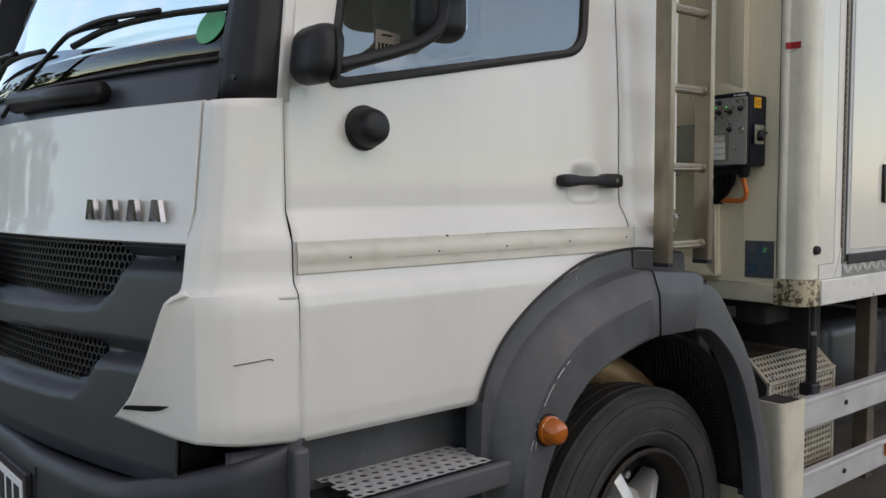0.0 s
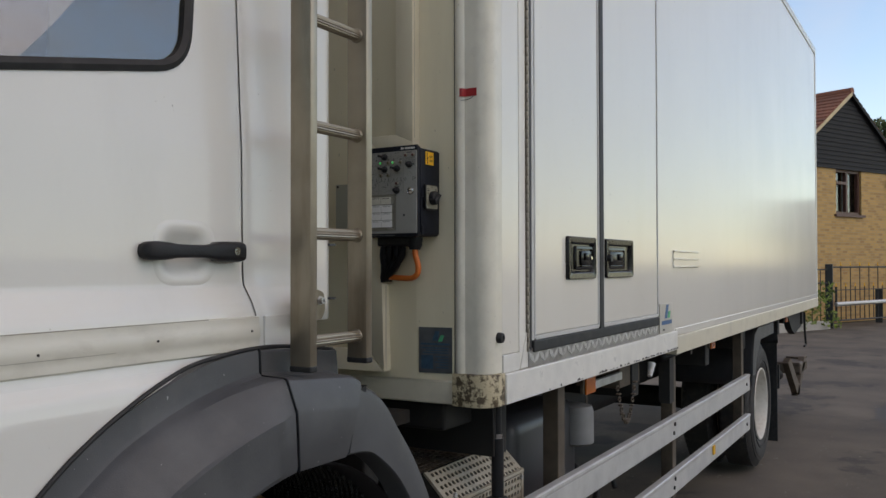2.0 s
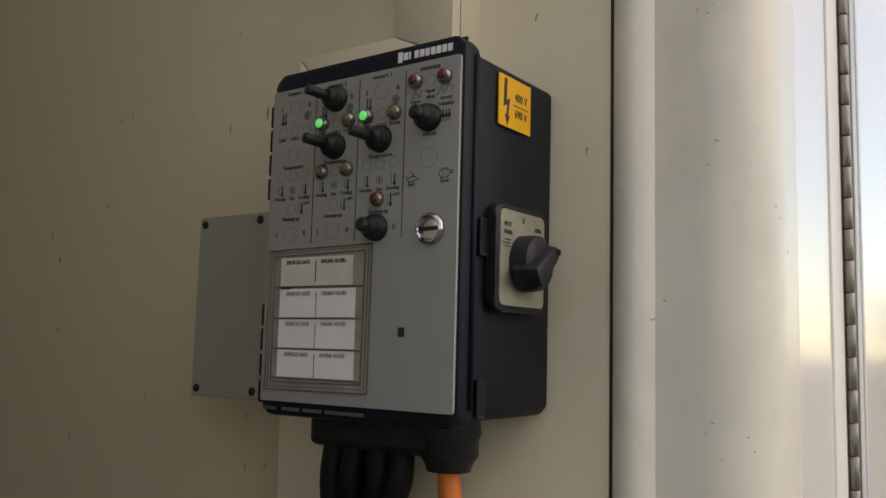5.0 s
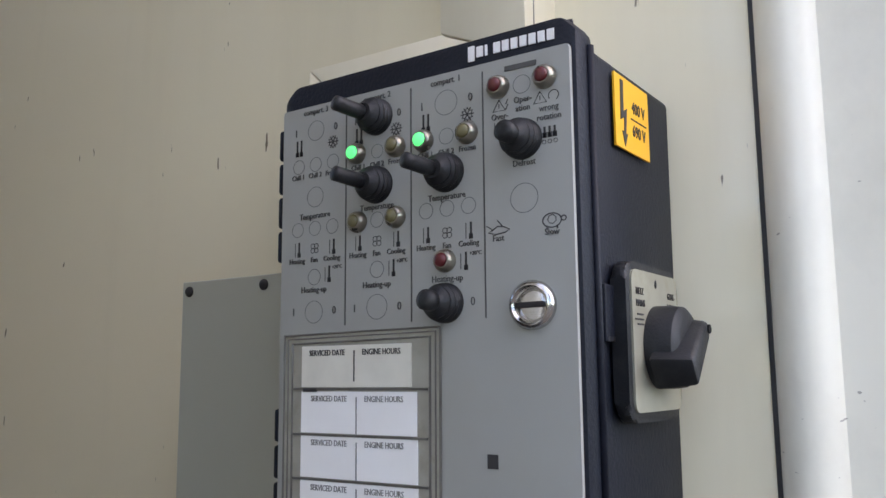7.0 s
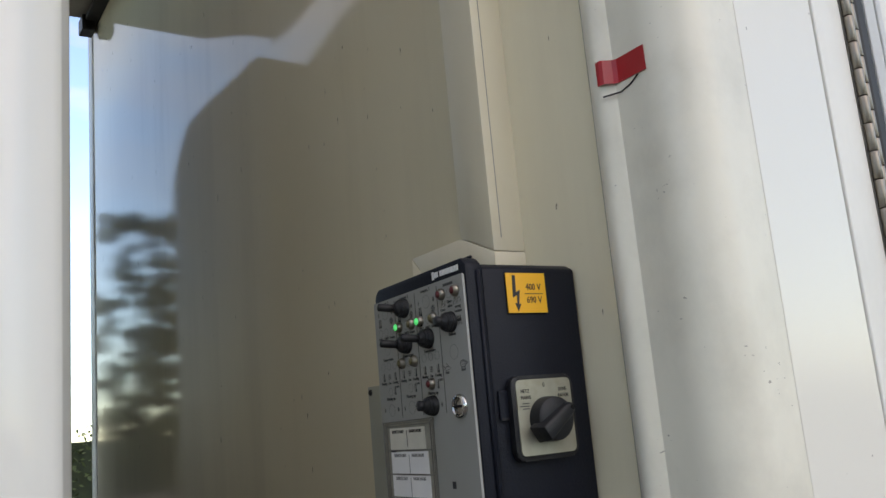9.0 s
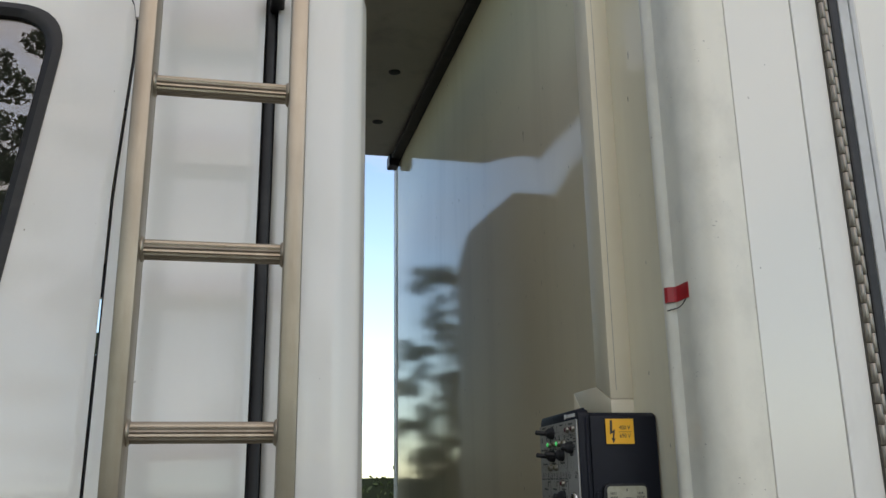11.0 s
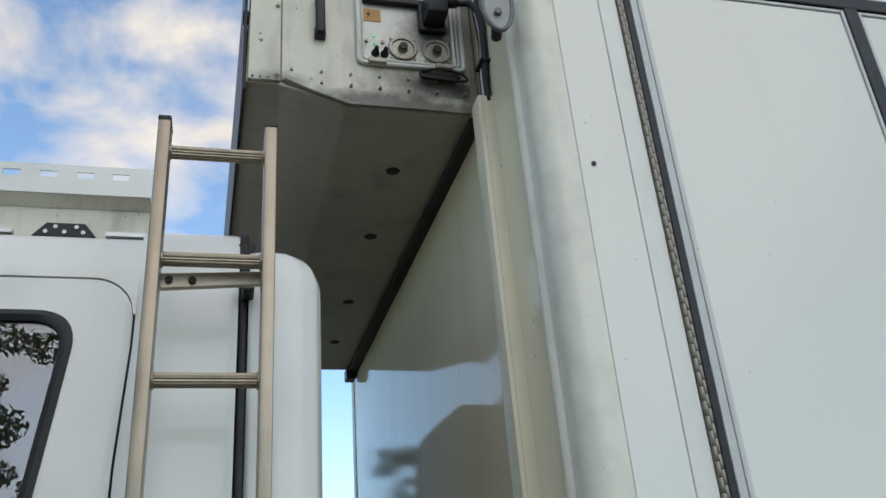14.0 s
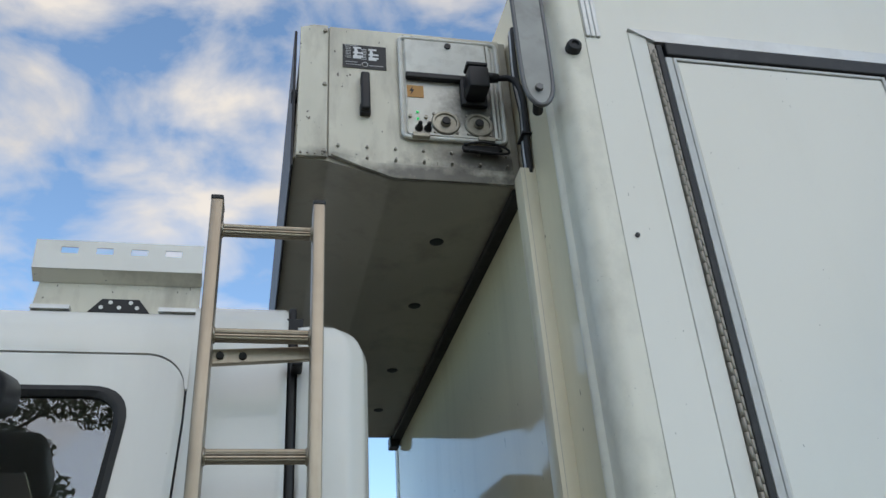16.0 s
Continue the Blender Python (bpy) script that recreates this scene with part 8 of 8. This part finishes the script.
for k in range(20):
    t = k / 19
    p = Vector((4.62 + 0.26 * t, 1.70, 1.08 - 0.17 * math.sin(math.pi * t)))
    bm = bmesh.new()
    sweep(bm, [(0.016 * math.cos(a), 0.009 * math.sin(a) if k % 2 else 0, 0.011 * math.sin(a) if k % 2 == 0 else 0.0) for a in [2 * math.pi * q / 8 for q in range(8)]], 0.0042, 5, closed=True)
    bmesh.ops.translate(bm, verts=bm.verts, vec=p)
    part("chain_link", bm, RUSTY, box_b)
part("pale_knob", C((5.12, 1.70, 1.08), (5.16, 1.70, 1.14), 0.012, 0.02, n=12), PAPER, box_b)
tube = thing("lamp_tube", (5.6, 1.70, 1.13), "black tubular work lamp bracket under the sill", "bracket")
bm = bmesh.new()
sweep(bm, [(5.33, 1.70, 1.155), (5.8, 1.70, 1.17)], 0.027, 14)
part("tube", bm, BLACK, tube, smooth=True)
part("end_plate", B(5.79, 5.83, 1.66, 1.74, 1.13, 1.21), UNDER, tube)
part("hanger", B(5.42, 5.50, 1.68, 1.74, 0.9, 1.18), UNDER, tube)
# Added tank shape that keeps far-side daylight from under the body.
far_block = thing("light_block", (5.7, 3.8, 0.45), "added dark tank-shaped block that stops light under the far side", "tank")
part("tank_body", B(4.35, 7.2, 3.55, 4.12, 0.42, 1.12, bevel=0.06, seg=3), UNDER, far_block, angle=40)
for x in (4.9, 6.6):
    part("strap", B(x, x + 0.06, 3.54, 4.13, 0.41, 1.13, bevel=0.06, seg=3), RUSTY, far_block, angle=40)
hose = thing("air_hose", (4.9, 1.9, 0.45), "black coiled air hose hanging under the chassis", "hose")
bm = bmesh.new()
sweep(bm, smooth_path([(4.95 + 0.07 * math.cos(a) + 0.012 * a, 1.85 + 0.02 * a, 0.52 + 0.08 * math.sin(a)) for a in [q * 0.5 for q in range(36)]], 2), 0.014, 8)
part("hose", bm, RUBBER, hose, smooth=True)
air = thing("air_tank", (6.3, 2.6, 0.6), "dark cylindrical air tank under the chassis", "tank")
part("cylinder", C((5.9, 2.6, 0.75), (7.0, 2.6, 0.75), 0.15, n=28), UNDER, air, angle=40)
part("strap", C((6.2, 2.6, 0.75), (6.24, 2.6, 0.75), 0.155, n=28), RUSTY, air)

# rear mudguard, flap and lift frame
mud = thing("rear_mudguard", (8.3, 1.9, 0.6), "dark grey rear mudguard with black flap", "mudguard")
bm = bmesh.new()
pts = [(7.66, 0.72), (7.68, 0.95), (7.74, 1.1), (7.9, 1.155), (8.6, 1.155), (8.78, 1.1), (8.86, 0.95)]
ps = smooth_path([(p[0], 0, p[1]) for p in pts], 4)
vs = [[bm.verts.new((p.x, y, p.z)) for y in (1.665, 1.68, 2.3)] for p in ps]
for a, b in zip(vs, vs[1:]):
    for j in range(2):
        bm.faces.new((a[j], b[j], b[j + 1], a[j + 1]))
bmesh.ops.solidify(bm, geom=list(bm.faces), thickness=0.012)
part("guard_shell", bm, PLASTIC, mud, smooth=True)
part("guard_plate", P([(7.66, 0.8), (7.68, 0.95), (7.74, 1.1), (7.9, 1.15), (8.6, 1.15), (8.6, 1.06), (8.0, 1.05), (7.82, 0.92), (7.76, 0.8)], "y", 1.66, 1.672), PLASTIC, mud)
part("mud_flap", B(9.02, 9.035, 1.70, 2.3, 0.06, 0.95, bevel=0.003), RUBBER, mud)
lift = thing("tail_lift", (10.6, 1.9, 0.25), "folded rusty tail lift frame under the body", "tail lift")
bm = bmesh.new()
prism(bm, [(9.95, 0.66), (10.1, 0.70), (10.75, 0.33), (10.75, 0.26), (10.6, 0.26)], "y", 1.74, 1.80)
prism(bm, [(10.55, 0.26), (10.7, 0.26), (11.2, 0.56), (11.1, 0.62)], "y", 1.74, 1.80)
part("arm", bm, RUSTY, lift)
part("platform", B(10.8, 11.35, 1.74, 4.1, 0.46, 0.58, bevel=0.02), RUSTY, lift)
for z in (0.47, 0.52, 0.57):
    part("platform_leaf", B(11.2, 11.5, 1.76, 1.95, z, z + 0.035, bevel=0.008), RUSTY, lift)
part("ram", C((9.6, 1.95, 0.75), (10.7, 1.95, 0.45), 0.05, n=16), UNDER, lift)
part("rear_lamp_plate", B(9.25, 9.3, 1.72, 2.0, 0.5, 0.72), UNDER, lift)
bm = bmesh.new()
sweep(bm, smooth_path([(10.98, 1.72, 1.12), (10.99, 1.72, 0.95), (11.06, 1.72, 0.80), (11.07, 1.72, 0.76), (10.95, 1.72, 0.75)], 5), 0.012, 8)
part("hook_handle", bm, UNDER, lift, smooth=True)
part("drop_bracket", P([(9.9, 1.15), (11.1, 1.15), (10.9, 0.98), (10.4, 0.92), (10.2, 0.98)], "y", 1.74, 1.80), UNDER, lift)

# ---- yard: house, gate, planting ----
TURN_H = radians(65)
HN = Vector((-math.cos(TURN_H), -math.sin(TURN_H), 0))
HT = Vector((math.sin(TURN_H), -math.cos(TURN_H), 0))
APEX = Vector((28.0, 2.69, 6.46))
HALF, EAVE, BOARDS = 2.38, 4.82, 4.35


def at_house(s, d, z):
    """s along the gable, d out of it, z up."""
    return Vector((APEX.x, APEX.y, 0)) + HT * s + HN * d + Vector((0, 0, z))


def slab(bm, s0, s1, d0, d1, z0, z1):
    vs = [bm.verts.new(at_house(s, d, z)) for s in (s0, s1) for d in (d0, d1) for z in (z0, z1)]
    for f in ((0, 1, 3, 2), (4, 6, 7, 5), (0, 4, 5, 1), (2, 3, 7, 6), (0, 2, 6, 4), (1, 5, 7, 3)):
        bm.faces.new([vs[i] for i in f])
    return bm


# brick wall material, coursed along the wall
bw = mat("stock_brick_wall", (0.42, 0.25, 0.1), 0.85, vary=0.1, scale=2, bump=0.2)
n_, l_ = bw.node_tree.nodes, bw.node_tree.links
co_ = n_.new("ShaderNodeTexCoord")
br_ = n_.new("ShaderNodeTexBrick")
br_.inputs["Color1"].default_value = (0.50, 0.29, 0.10, 1)
br_.inputs["Color2"].default_value = (0.30, 0.16, 0.065, 1)
br_.inputs["Mortar"].default_value = (0.36, 0.27, 0.16, 1)
br_.inputs["Scale"].default_value = 1.0
br_.inputs["Brick Width"].default_value, br_.inputs["Row Height"].default_value, br_.inputs["Mortar Size"].default_value = 0.225, 0.075, 0.006
br_.inputs["Bias"].default_value = -0.25
l_.new(co_.outputs["UV"], br_.inputs["Vector"])
l_.new(br_.outputs["Color"], n_["Principled BSDF"].inputs["Base Color"])

house = thing("brick_house", tuple(at_house(0, -3, 0)), "yellow brick house with black weatherboarded gable and red tiles", "house")


def brick_wall(name, s0, s1, d0, d1, z0, z1, hole=None):
    bm = bmesh.new()
    if hole:
        a, b, c, e = hole
        ss, zz = (s0, a, b, s1), (z0, c, e, z1)
        fv, bv = ([[bm.verts.new(at_house(p, d, q)) for q in zz] for p in ss] for d in (d1, d0))
        for i in range(3):
            for j in range(3):
                if (i, j) != (1, 1):
                    bm.faces.new((fv[i][j], fv[i + 1][j], fv[i + 1][j + 1], fv[i][j + 1]))
                    bm.faces.new((bv[i][j + 1], bv[i + 1][j + 1], bv[i + 1][j], bv[i][j]))
        rim = [(0, 0), (1, 0), (2, 0), (3, 0), (3, 1), (3, 2), (3, 3), (2, 3), (1, 3), (0, 3), (0, 2), (0, 1)]
        for ring in (rim, [(1, 1), (1, 2), (2, 2), (2, 1)]):
            for (i, j), (k, m) in zip(ring, ring[1:] + ring[:1]):
                bm.faces.new((fv[i][j], bv[i][j], bv[k][m], fv[k][m]))
    else:
        slab(bm, s0, s1, d0, d1, z0, z1)
    uv = bm.loops.layers.uv.new("UVMap")
    for f in bm.faces:
        for lo in f.loops:
            r = lo.vert.co - at_house(0, 0, 0)
            lo[uv].uv = (r.dot(HT) + r.dot(HN), lo.vert.co.z)
    return part(name, bm, bw, house)


WIN = (-0.66, 0.66, 3.05, 4.33)
brick_wall("gable_wall", -HALF, HALF, -0.25, 0, 0, BOARDS, WIN)
brick_wall("side_wall", HALF - 0.25, HALF, -9, -0.25, 0, EAVE)
brick_wall("side_wall", -HALF, -HALF + 0.25, -9, -0.25, 0, EAVE)
nb = 17
for i in range(nb):
    z0 = BOARDS - 0.03 + i * (APEX.z - BOARDS) / nb
    z1 = z0 + (APEX.z - BOARDS) / nb + 0.025
    def lim(z):
        return HALF + 0.12 if z < EAVE else (HALF + 0.12) * max(0.02, (APEX.z - z) / (APEX.z - EAVE))
    a, b = lim(z0), lim(z1)
    bm = bmesh.new()
    vs = [bm.verts.new(at_house(s, d, z)) for s, d, z in ((-a, 0.045, z0), (a, 0.045, z0), (b, 0.02, z1), (-b, 0.02, z1), (-a, -0.02, z0), (a, -0.02, z0), (b, -0.02, z1), (-b, -0.02, z1))]
    for f in ((0, 1, 2, 3), (7, 6, 5, 4), (0, 4, 5, 1), (1, 5, 6, 2), (2, 6, 7, 3), (3, 7, 4, 0)):
        bm.faces.new([vs[k] for k in f])
    part("weatherboard", bm, BOARD, house)
for sgn in (-1, 1):
    for k in range(14):
        t0, t1 = k / 14, (k + 1.15) / 14
        bm = bmesh.new()
        pts = []
        for t, lift_z in ((t0, 0.10), (t1, 0.14)):
            s = sgn * (HALF + 0.12) * t
            z = APEX.z + 0.02 - (APEX.z - EAVE) * (HALF + 0.12) / HALF * t
            pts += [(s, 0.12, z + lift_z), (s, -9.2, z + lift_z), (s, 0.12, z + lift_z - 0.06), (s, -9.2, z + lift_z - 0.06)]
        vs = [bm.verts.new(at_house(*p)) for p in pts]
        for f in ((0, 1, 5, 4), (2, 6, 7, 3), (4, 5, 7, 6), (0, 2, 3, 1), (0, 4, 6, 2), (1, 3, 7, 5)):
            bm.faces.new([vs[q] for q in f])
        part("tile_course", bm, TILE, house)
    bm = bmesh.new()
    s1, z1 = sgn * (HALF + 0.12), APEX.z - (APEX.z - EAVE) * (HALF + 0.12) / HALF
    vs = [bm.verts.new(at_house(s, d, z)) for s, d, z in ((0, 0.14, APEX.z + 0.1), (s1, 0.14, z1 + 0.1), (s1, 0.14, z1), (0, 0.14, APEX.z - 0.02), (0, 0.05, APEX.z + 0.1), (s1, 0.05, z1 + 0.1), (s1, 0.05, z1), (0, 0.05, APEX.z - 0.02))]
    for f in ((0, 1, 2, 3), (7, 6, 5, 4), (0, 4, 5, 1), (1, 5, 6, 2), (2, 6, 7, 3), (3, 7, 4, 0)):
        bm.faces.new([vs[q] for q in f])
    part("bargeboard", bm, BARGE if sgn < 0 else BOARD, house)
bm = bmesh.new()
cyl(bm, at_house(0, 0.14, APEX.z + 0.12), at_house(0, -9.2, APEX.z + 0.12), 0.1, n=10)
part("ridge_tile", bm, TILE, house)
a, b, c, e = WIN
hw = part("window", slab(bmesh.new(), a, b, -0.2, -0.18, c, e), glass("house_glass", (0.5, 0.55, 0.55)), house)
for q in ((a, a + 0.09, c, e), (b - 0.09, b, c, e), (a, b, c, c + 0.08), (a, b, e - 0.08, e), (-0.05, 0.05, c, e), (a, -0.05, e - 0.42, e - 0.34)):
    part("window_frame", slab(bmesh.new(), q[0], q[1], -0.16, -0.06, q[2], q[3]), TIMBER, hw)
part("window_sill", slab(bmesh.new(), a - 0.1, b + 0.1, -0.1, 0.07, c - 0.07, c), TIMBER, hw)
for s0, s1 in ((a + 0.1, a + 0.4), (0.12, 0.5)):
    bm = bmesh.new()
    us = span(s0, s1, 16)
    vs = [[bm.verts.new(at_house(u, -0.32 + 0.02 * math.sin(u * 60), z)) for z in (c, e)] for u in us]
    for p, q in zip(vs, vs[1:]):
        bm.faces.new((p[0], q[0], q[1], p[1]))
    part("curtain", bm, CURTAIN, hw)
part("room_back", slab(bmesh.new(), -HALF + 0.3, HALF - 0.3, -1.6, -1.5, 0, EAVE), INTERIOR, house)
# camera-like lamp under the corner
part("wall_lamp", slab(bmesh.new(), HALF - 0.35, HALF - 0.1, 0.02, 0.2, BOARDS - 0.35, BOARDS - 0.18), WHITE_INK, house)

# iron gate and posts in front of the house
G0 = Vector((25.3, 2.95, 0))
GD = Vector((math.sin(TURN_H), -math.cos(TURN_H), 0))
gate = thing("iron_gate", tuple(G0), "black iron railing gate with gilded spear tips", "gate")


def upright(p, r, z0, z1):
    return C((p.x, p.y, z0), (p.x, p.y, z1), r, n=8)


part("gate_post", B(G0.x - 0.09, G0.x + 0.09, G0.y - 0.09, G0.y + 0.09, -0.05, 1.64, bevel=0.01), IRON, gate)
for z in (1.56, 0.96, 0.16):
    bm = bmesh.new()
    cyl(bm, G0 + GD * 0.15 + Vector((0, 0, z)), G0 + GD * 7.4 + Vector((0, 0, z)), 0.022 if z != 0.96 else 0.012, n=8)
    part("gate_rail", bm, IRON, gate)
for i in range(31):
    p = G0 + GD * (0.32 + i * 0.23)
    is_tall = i % 2 == 1
    z1 = 1.6 if is_tall else 1.05
    part("gate_bar", upright(p, 0.012 if i else 0.03, 0.14, z1), IRON, gate)
    part("spear_tip", C((p.x, p.y, z1), (p.x, p.y, z1 + 0.1), 0.022, 0.003, n=6), YELLOW, gate, "gilded tip")
op = thing("gate_opener", tuple(G0 + GD * 0.3 + Vector((0, 0, 0.5))), "grey gate opener arm on a black post", "gate opener")
bm = bmesh.new()
cyl(bm, G0 + GD * 0.1 + HN * 0.12 + Vector((0, 0, 0.6)), G0 + GD * 2.9 + HN * 0.12 + Vector((0, 0, 0.62)), 0.055, n=10)
part("ram", bm, GALV, op)
p = G0 + GD * 2.9 - HN * 0.25
part("ram_post", B(p.x - 0.09, p.x + 0.09, p.y - 0.09, p.y + 0.09, 0, 0.95), IRON, op)
fence = thing("iron_fence", tuple(G0 - GD * 2), "black iron railing beside the gate post", "fence")
for z in (1.5, 1.15):
    bm = bmesh.new()
    cyl(bm, G0 - GD * 4 + Vector((0, 0, z)), G0 - GD * 0.1 + Vector((0, 0, z)), 0.02, n=8)
    part("fence_rail", bm, IRON, fence)
for i in range(10):
    p = G0 - GD * (0.4 + i * 0.38)
    part("fence_bar", upright(p, 0.012, 0.0, 1.5), IRON, fence)
low = thing("low_wall", tuple(G0 - GD * 2 + HN * 0.2), "low brick edging wall with weeds", "wall")
bm = bmesh.new()
cs = [G0 - GD * 5 + HN * 0.2, G0 - GD * 0.3 + HN * 0.2, G0 - GD * 0.3 - HN * 0.1, G0 - GD * 5 - HN * 0.1]
lo_, hi_ = [bm.verts.new(q + Vector((0, 0, -0.05))) for q in cs], [bm.verts.new(q + Vector((0, 0, 0.18))) for q in cs]
bm.faces.new(hi_)
for i in range(4):
    bm.faces.new((lo_[i], lo_[(i + 1) % 4], hi_[(i + 1) % 4], hi_[i]))
part("coping", bm, RENDER_WALL, low)


def leaf_cloud(name, blobs, count, size, material, parent, seed, label=""):
    """Many small bent leaves scattered in and over the given blobs (centre, radius, flatness)."""
    rnd = np.random.RandomState(seed)
    vol = np.array([b[1] ** 2 for b in blobs])
    pick = rnd.choice(len(blobs), count, p=vol / vol.sum())
    c = np.array([b[0] for b in blobs])[pick]
    r = np.array([b[1] for b in blobs])[pick]
    fl = np.array([b[2] for b in blobs])[pick]
    d = rnd.normal(size=(count, 3))
    d /= np.linalg.norm(d, axis=1)[:, None]
    rad = r * rnd.uniform(0.35, 1.08, count) ** 0.6
    pos = c + d * rad[:, None] * np.stack([np.ones(count), np.ones(count), fl], 1)
    u = rnd.normal(size=(count, 3))
    u /= np.linalg.norm(u, axis=1)[:, None]
    v = np.cross(u, rnd.normal(size=(count, 3)))
    v /= np.linalg.norm(v, axis=1)[:, None]
    s = size * rnd.uniform(0.6, 1.3, count)[:, None]
    pts = np.stack([pos - u * s, pos + v * s * 0.45, pos + u * s, pos - v * s * 0.45], 1).reshape(-1, 3)
    o = np.array(ORIGIN[parent])
    me = bpy.data.meshes.new(name)
    idx = np.arange(count * 4).reshape(-1, 4)
    me.from_pydata((pts - o).tolist(), [], idx.tolist())
    me.materials.append(material)
    ob = new(name, me)
    ob.parent = parent
    ORIGIN[ob] = ORIGIN[parent]
    return tagged(ob, label)


def tree(x, y, h, spread, seed, leaves=7000, size=0.11, low_crown=0.35, label="broad leafy tree behind the yard", clumps=26, puff=1.0, limbs=9):
    rnd = random.Random(seed)
    t = thing("tree", (x, y, 0), label, "tree", "yard trees")
    bm = bmesh.new()
    sweep(bm, smooth_path([(x, y, -0.1), (x + 0.1, y, h * 0.2), (x - 0.1, y + 0.1, h * 0.45), (x + 0.05, y, h * 0.8)], 4), 0.02 * h + 0.06, 10)
    for v in bm.verts:
        k = max(0.15, 1 - 0.85 * v.co.z / (h * 0.8))
        v.co.x, v.co.y = x + (v.co.x - x) * k, y + (v.co.y - y) * k
    blobs = []
    for i in range(clumps):
        a = rnd.uniform(0, 2 * math.pi)
        q = rnd.uniform(0.25, 1.0)
        zz = h * rnd.uniform(low_crown, 0.97)
        w = spread * q * math.sqrt(max(0.1, 1 - ((zz / h - 0.6) / 0.5) ** 2))
        c = (x + w * math.cos(a), y + w * math.sin(a), zz)
        blobs.append((c, spread * rnd.uniform(0.18, 0.34) * puff * (26 / clumps) ** 0.4, 0.55))
        s = Vector((x, y, zz * 0.62))
        m = s.lerp(Vector(c), 0.5) + Vector((0, 0, 0.05 * h))
        if i % (clumps // limbs + 1):
            continue
        sweep(bm, smooth_path([s, m, c], 4), 0.018 + 0.003 * h * rnd.random(), 6)
    part("trunk", bm, BARK, t, smooth=True)
    leaf_cloud("crown", blobs, leaves, size, LEAF, t, seed)
    return t


# trees behind and beside the camera, and past the far side of the truck
tree(-2.7, -7.2, 9.5, 3.8, 3, 58000, 0.045, 0.3, "large oak with spreading dark branches", 170, 0.66, 40)
tree(-9.0, -9.0, 9.0, 3.6, 4, 7000, 0.12)
tree(4.5, -13.5, 8.0, 3.2, 5, 6000, 0.12)
tree(-48.0, 16.0, 8.5, 3.5, 6, 6000, 0.13)
tree(-46.0, -12.0, 7.5, 3.0, 7, 5000, 0.13)
tree(-6.9, 41.7, 12.6, 3.0, 8, 34000, 0.17, 0.08, clumps=150)
tree(-2.0, 46.0, 9.5, 3.5, 14, 24000, 0.18, 0.08, clumps=130)
tree(-10.8, 45.0, 10.0, 3.2, 15, 24000, 0.18, 0.08, clumps=130)
tree(-14.0, 44.0, 11.0, 3.5, 9, 12000, 0.24, 0.12, clumps=80)
tree(-21.0, 46.0, 10.0, 3.5, 10, 12000, 0.24, 0.12, clumps=80)
tree(41.0, 1.6, 7.5, 3.0, 11, 5000, 0.14)
HEDGE_DARK = mat("hedge_core", (0.02, 0.03, 0.012), 0.9, vary=0.3, scale=3)
hedge = thing("garden_hedge", (5, -24, 0), "long clipped green hedge across the yard", "hedge")
part("hedge_core", B(-40, 45, -25.2, -24.2, -0.05, 2.7), HEDGE_DARK, hedge)
leaf_cloud("hedge_leaves", [((-38 + i * 2.2, -24.1, 1.3 + (0.5 if i % 3 else 0.1)), 1.5, 1.0) for i in range(38)], 9000, 0.13, LEAF, hedge, 21)
# Added hedge: covers the bright horizon that the front panel would mirror.
far_hedge = thing("screen_hedge", (-12, 38, 0), "added dark hedge that hides the bright horizon from reflections", "hedge")
part("hedge_core", B(-45, 14, 38.0, 39.0, -0.05, 2.2), HEDGE_DARK, far_hedge)
leaf_cloud("hedge_leaves", [((-44 + i * 1.9, 38.0, 1.1 + 0.6 * ((i * 5) % 3) / 2), 1.3, 1.0) for i in range(31)], 9000, 0.13, LEAF, far_hedge, 22)
weeds = thing("wall_weeds", tuple(G0 - GD * 1.0 + HN * 0.4), "bright green weeds growing by the gate post", "weeds")
gl = mat("weed_leaves", (0.14, 0.2, 0.03), 0.6, vary=0.35, scale=3)
leaf_cloud("weed_leaves", [(tuple(G0 - GD * (0.5 + 0.3 * i) + HN * 0.35 + Vector((0, 0, 0.25 + 0.45 * ((i * 7) % 4) / 2))), 0.28, 1.0) for i in range(7)], 500, 0.06, gl, weeds, 31)

# far shed and a parked car beyond the house
shed = thing("far_shed", (41, -0.5, 0), "dark low shed with grey roof beyond the house", "shed")
part("wall", B(38, 44, -3.0, 1.4, 0, 2.7), BOARD, shed)
part("roof", P([(37.6, 2.6), (44.4, 2.6), (44.4, 4.1), (41, 4.4), (37.6, 3.0)], "y", -3.3, 1.7), mat("grey_roof", (0.16, 0.17, 0.17), 0.8, vary=0.1), shed)
car = thing("parked_car", (33.5, 0.9, 0), "pale blue parked car behind the gate", "car")
bm = bmesh.new()
prism(bm, [(-0.85, 0.35), (0.85, 0.35), (0.88, 0.75), (0.8, 0.95), (0.62, 1.35), (-0.62, 1.35), (-0.8, 0.95), (-0.88, 0.75)], "x", 32.0, 35.8, bevel=0.08)
bmesh.ops.translate(bm, verts=bm.verts, vec=(0, 0.75, 0))
part("body", bm, mat("car_paint", (0.3, 0.36, 0.42), 0.25, metal=0.4, vary=0.05), car, smooth=True)
part("windscreen", B(31.96, 32.02, 0.2, 1.3, 0.98, 1.3), GLASS, car)
for y in (0.0, 1.5):
    part("wheel", C((32.7, y - 0.1, 0.31), (32.7, y + 0.1, 0.31), 0.31, n=20), TYRE, car)
    part("headlight", B(31.94, 32.0, y - 0.02, y + 0.2, 0.7, 0.82), PAPER, car)
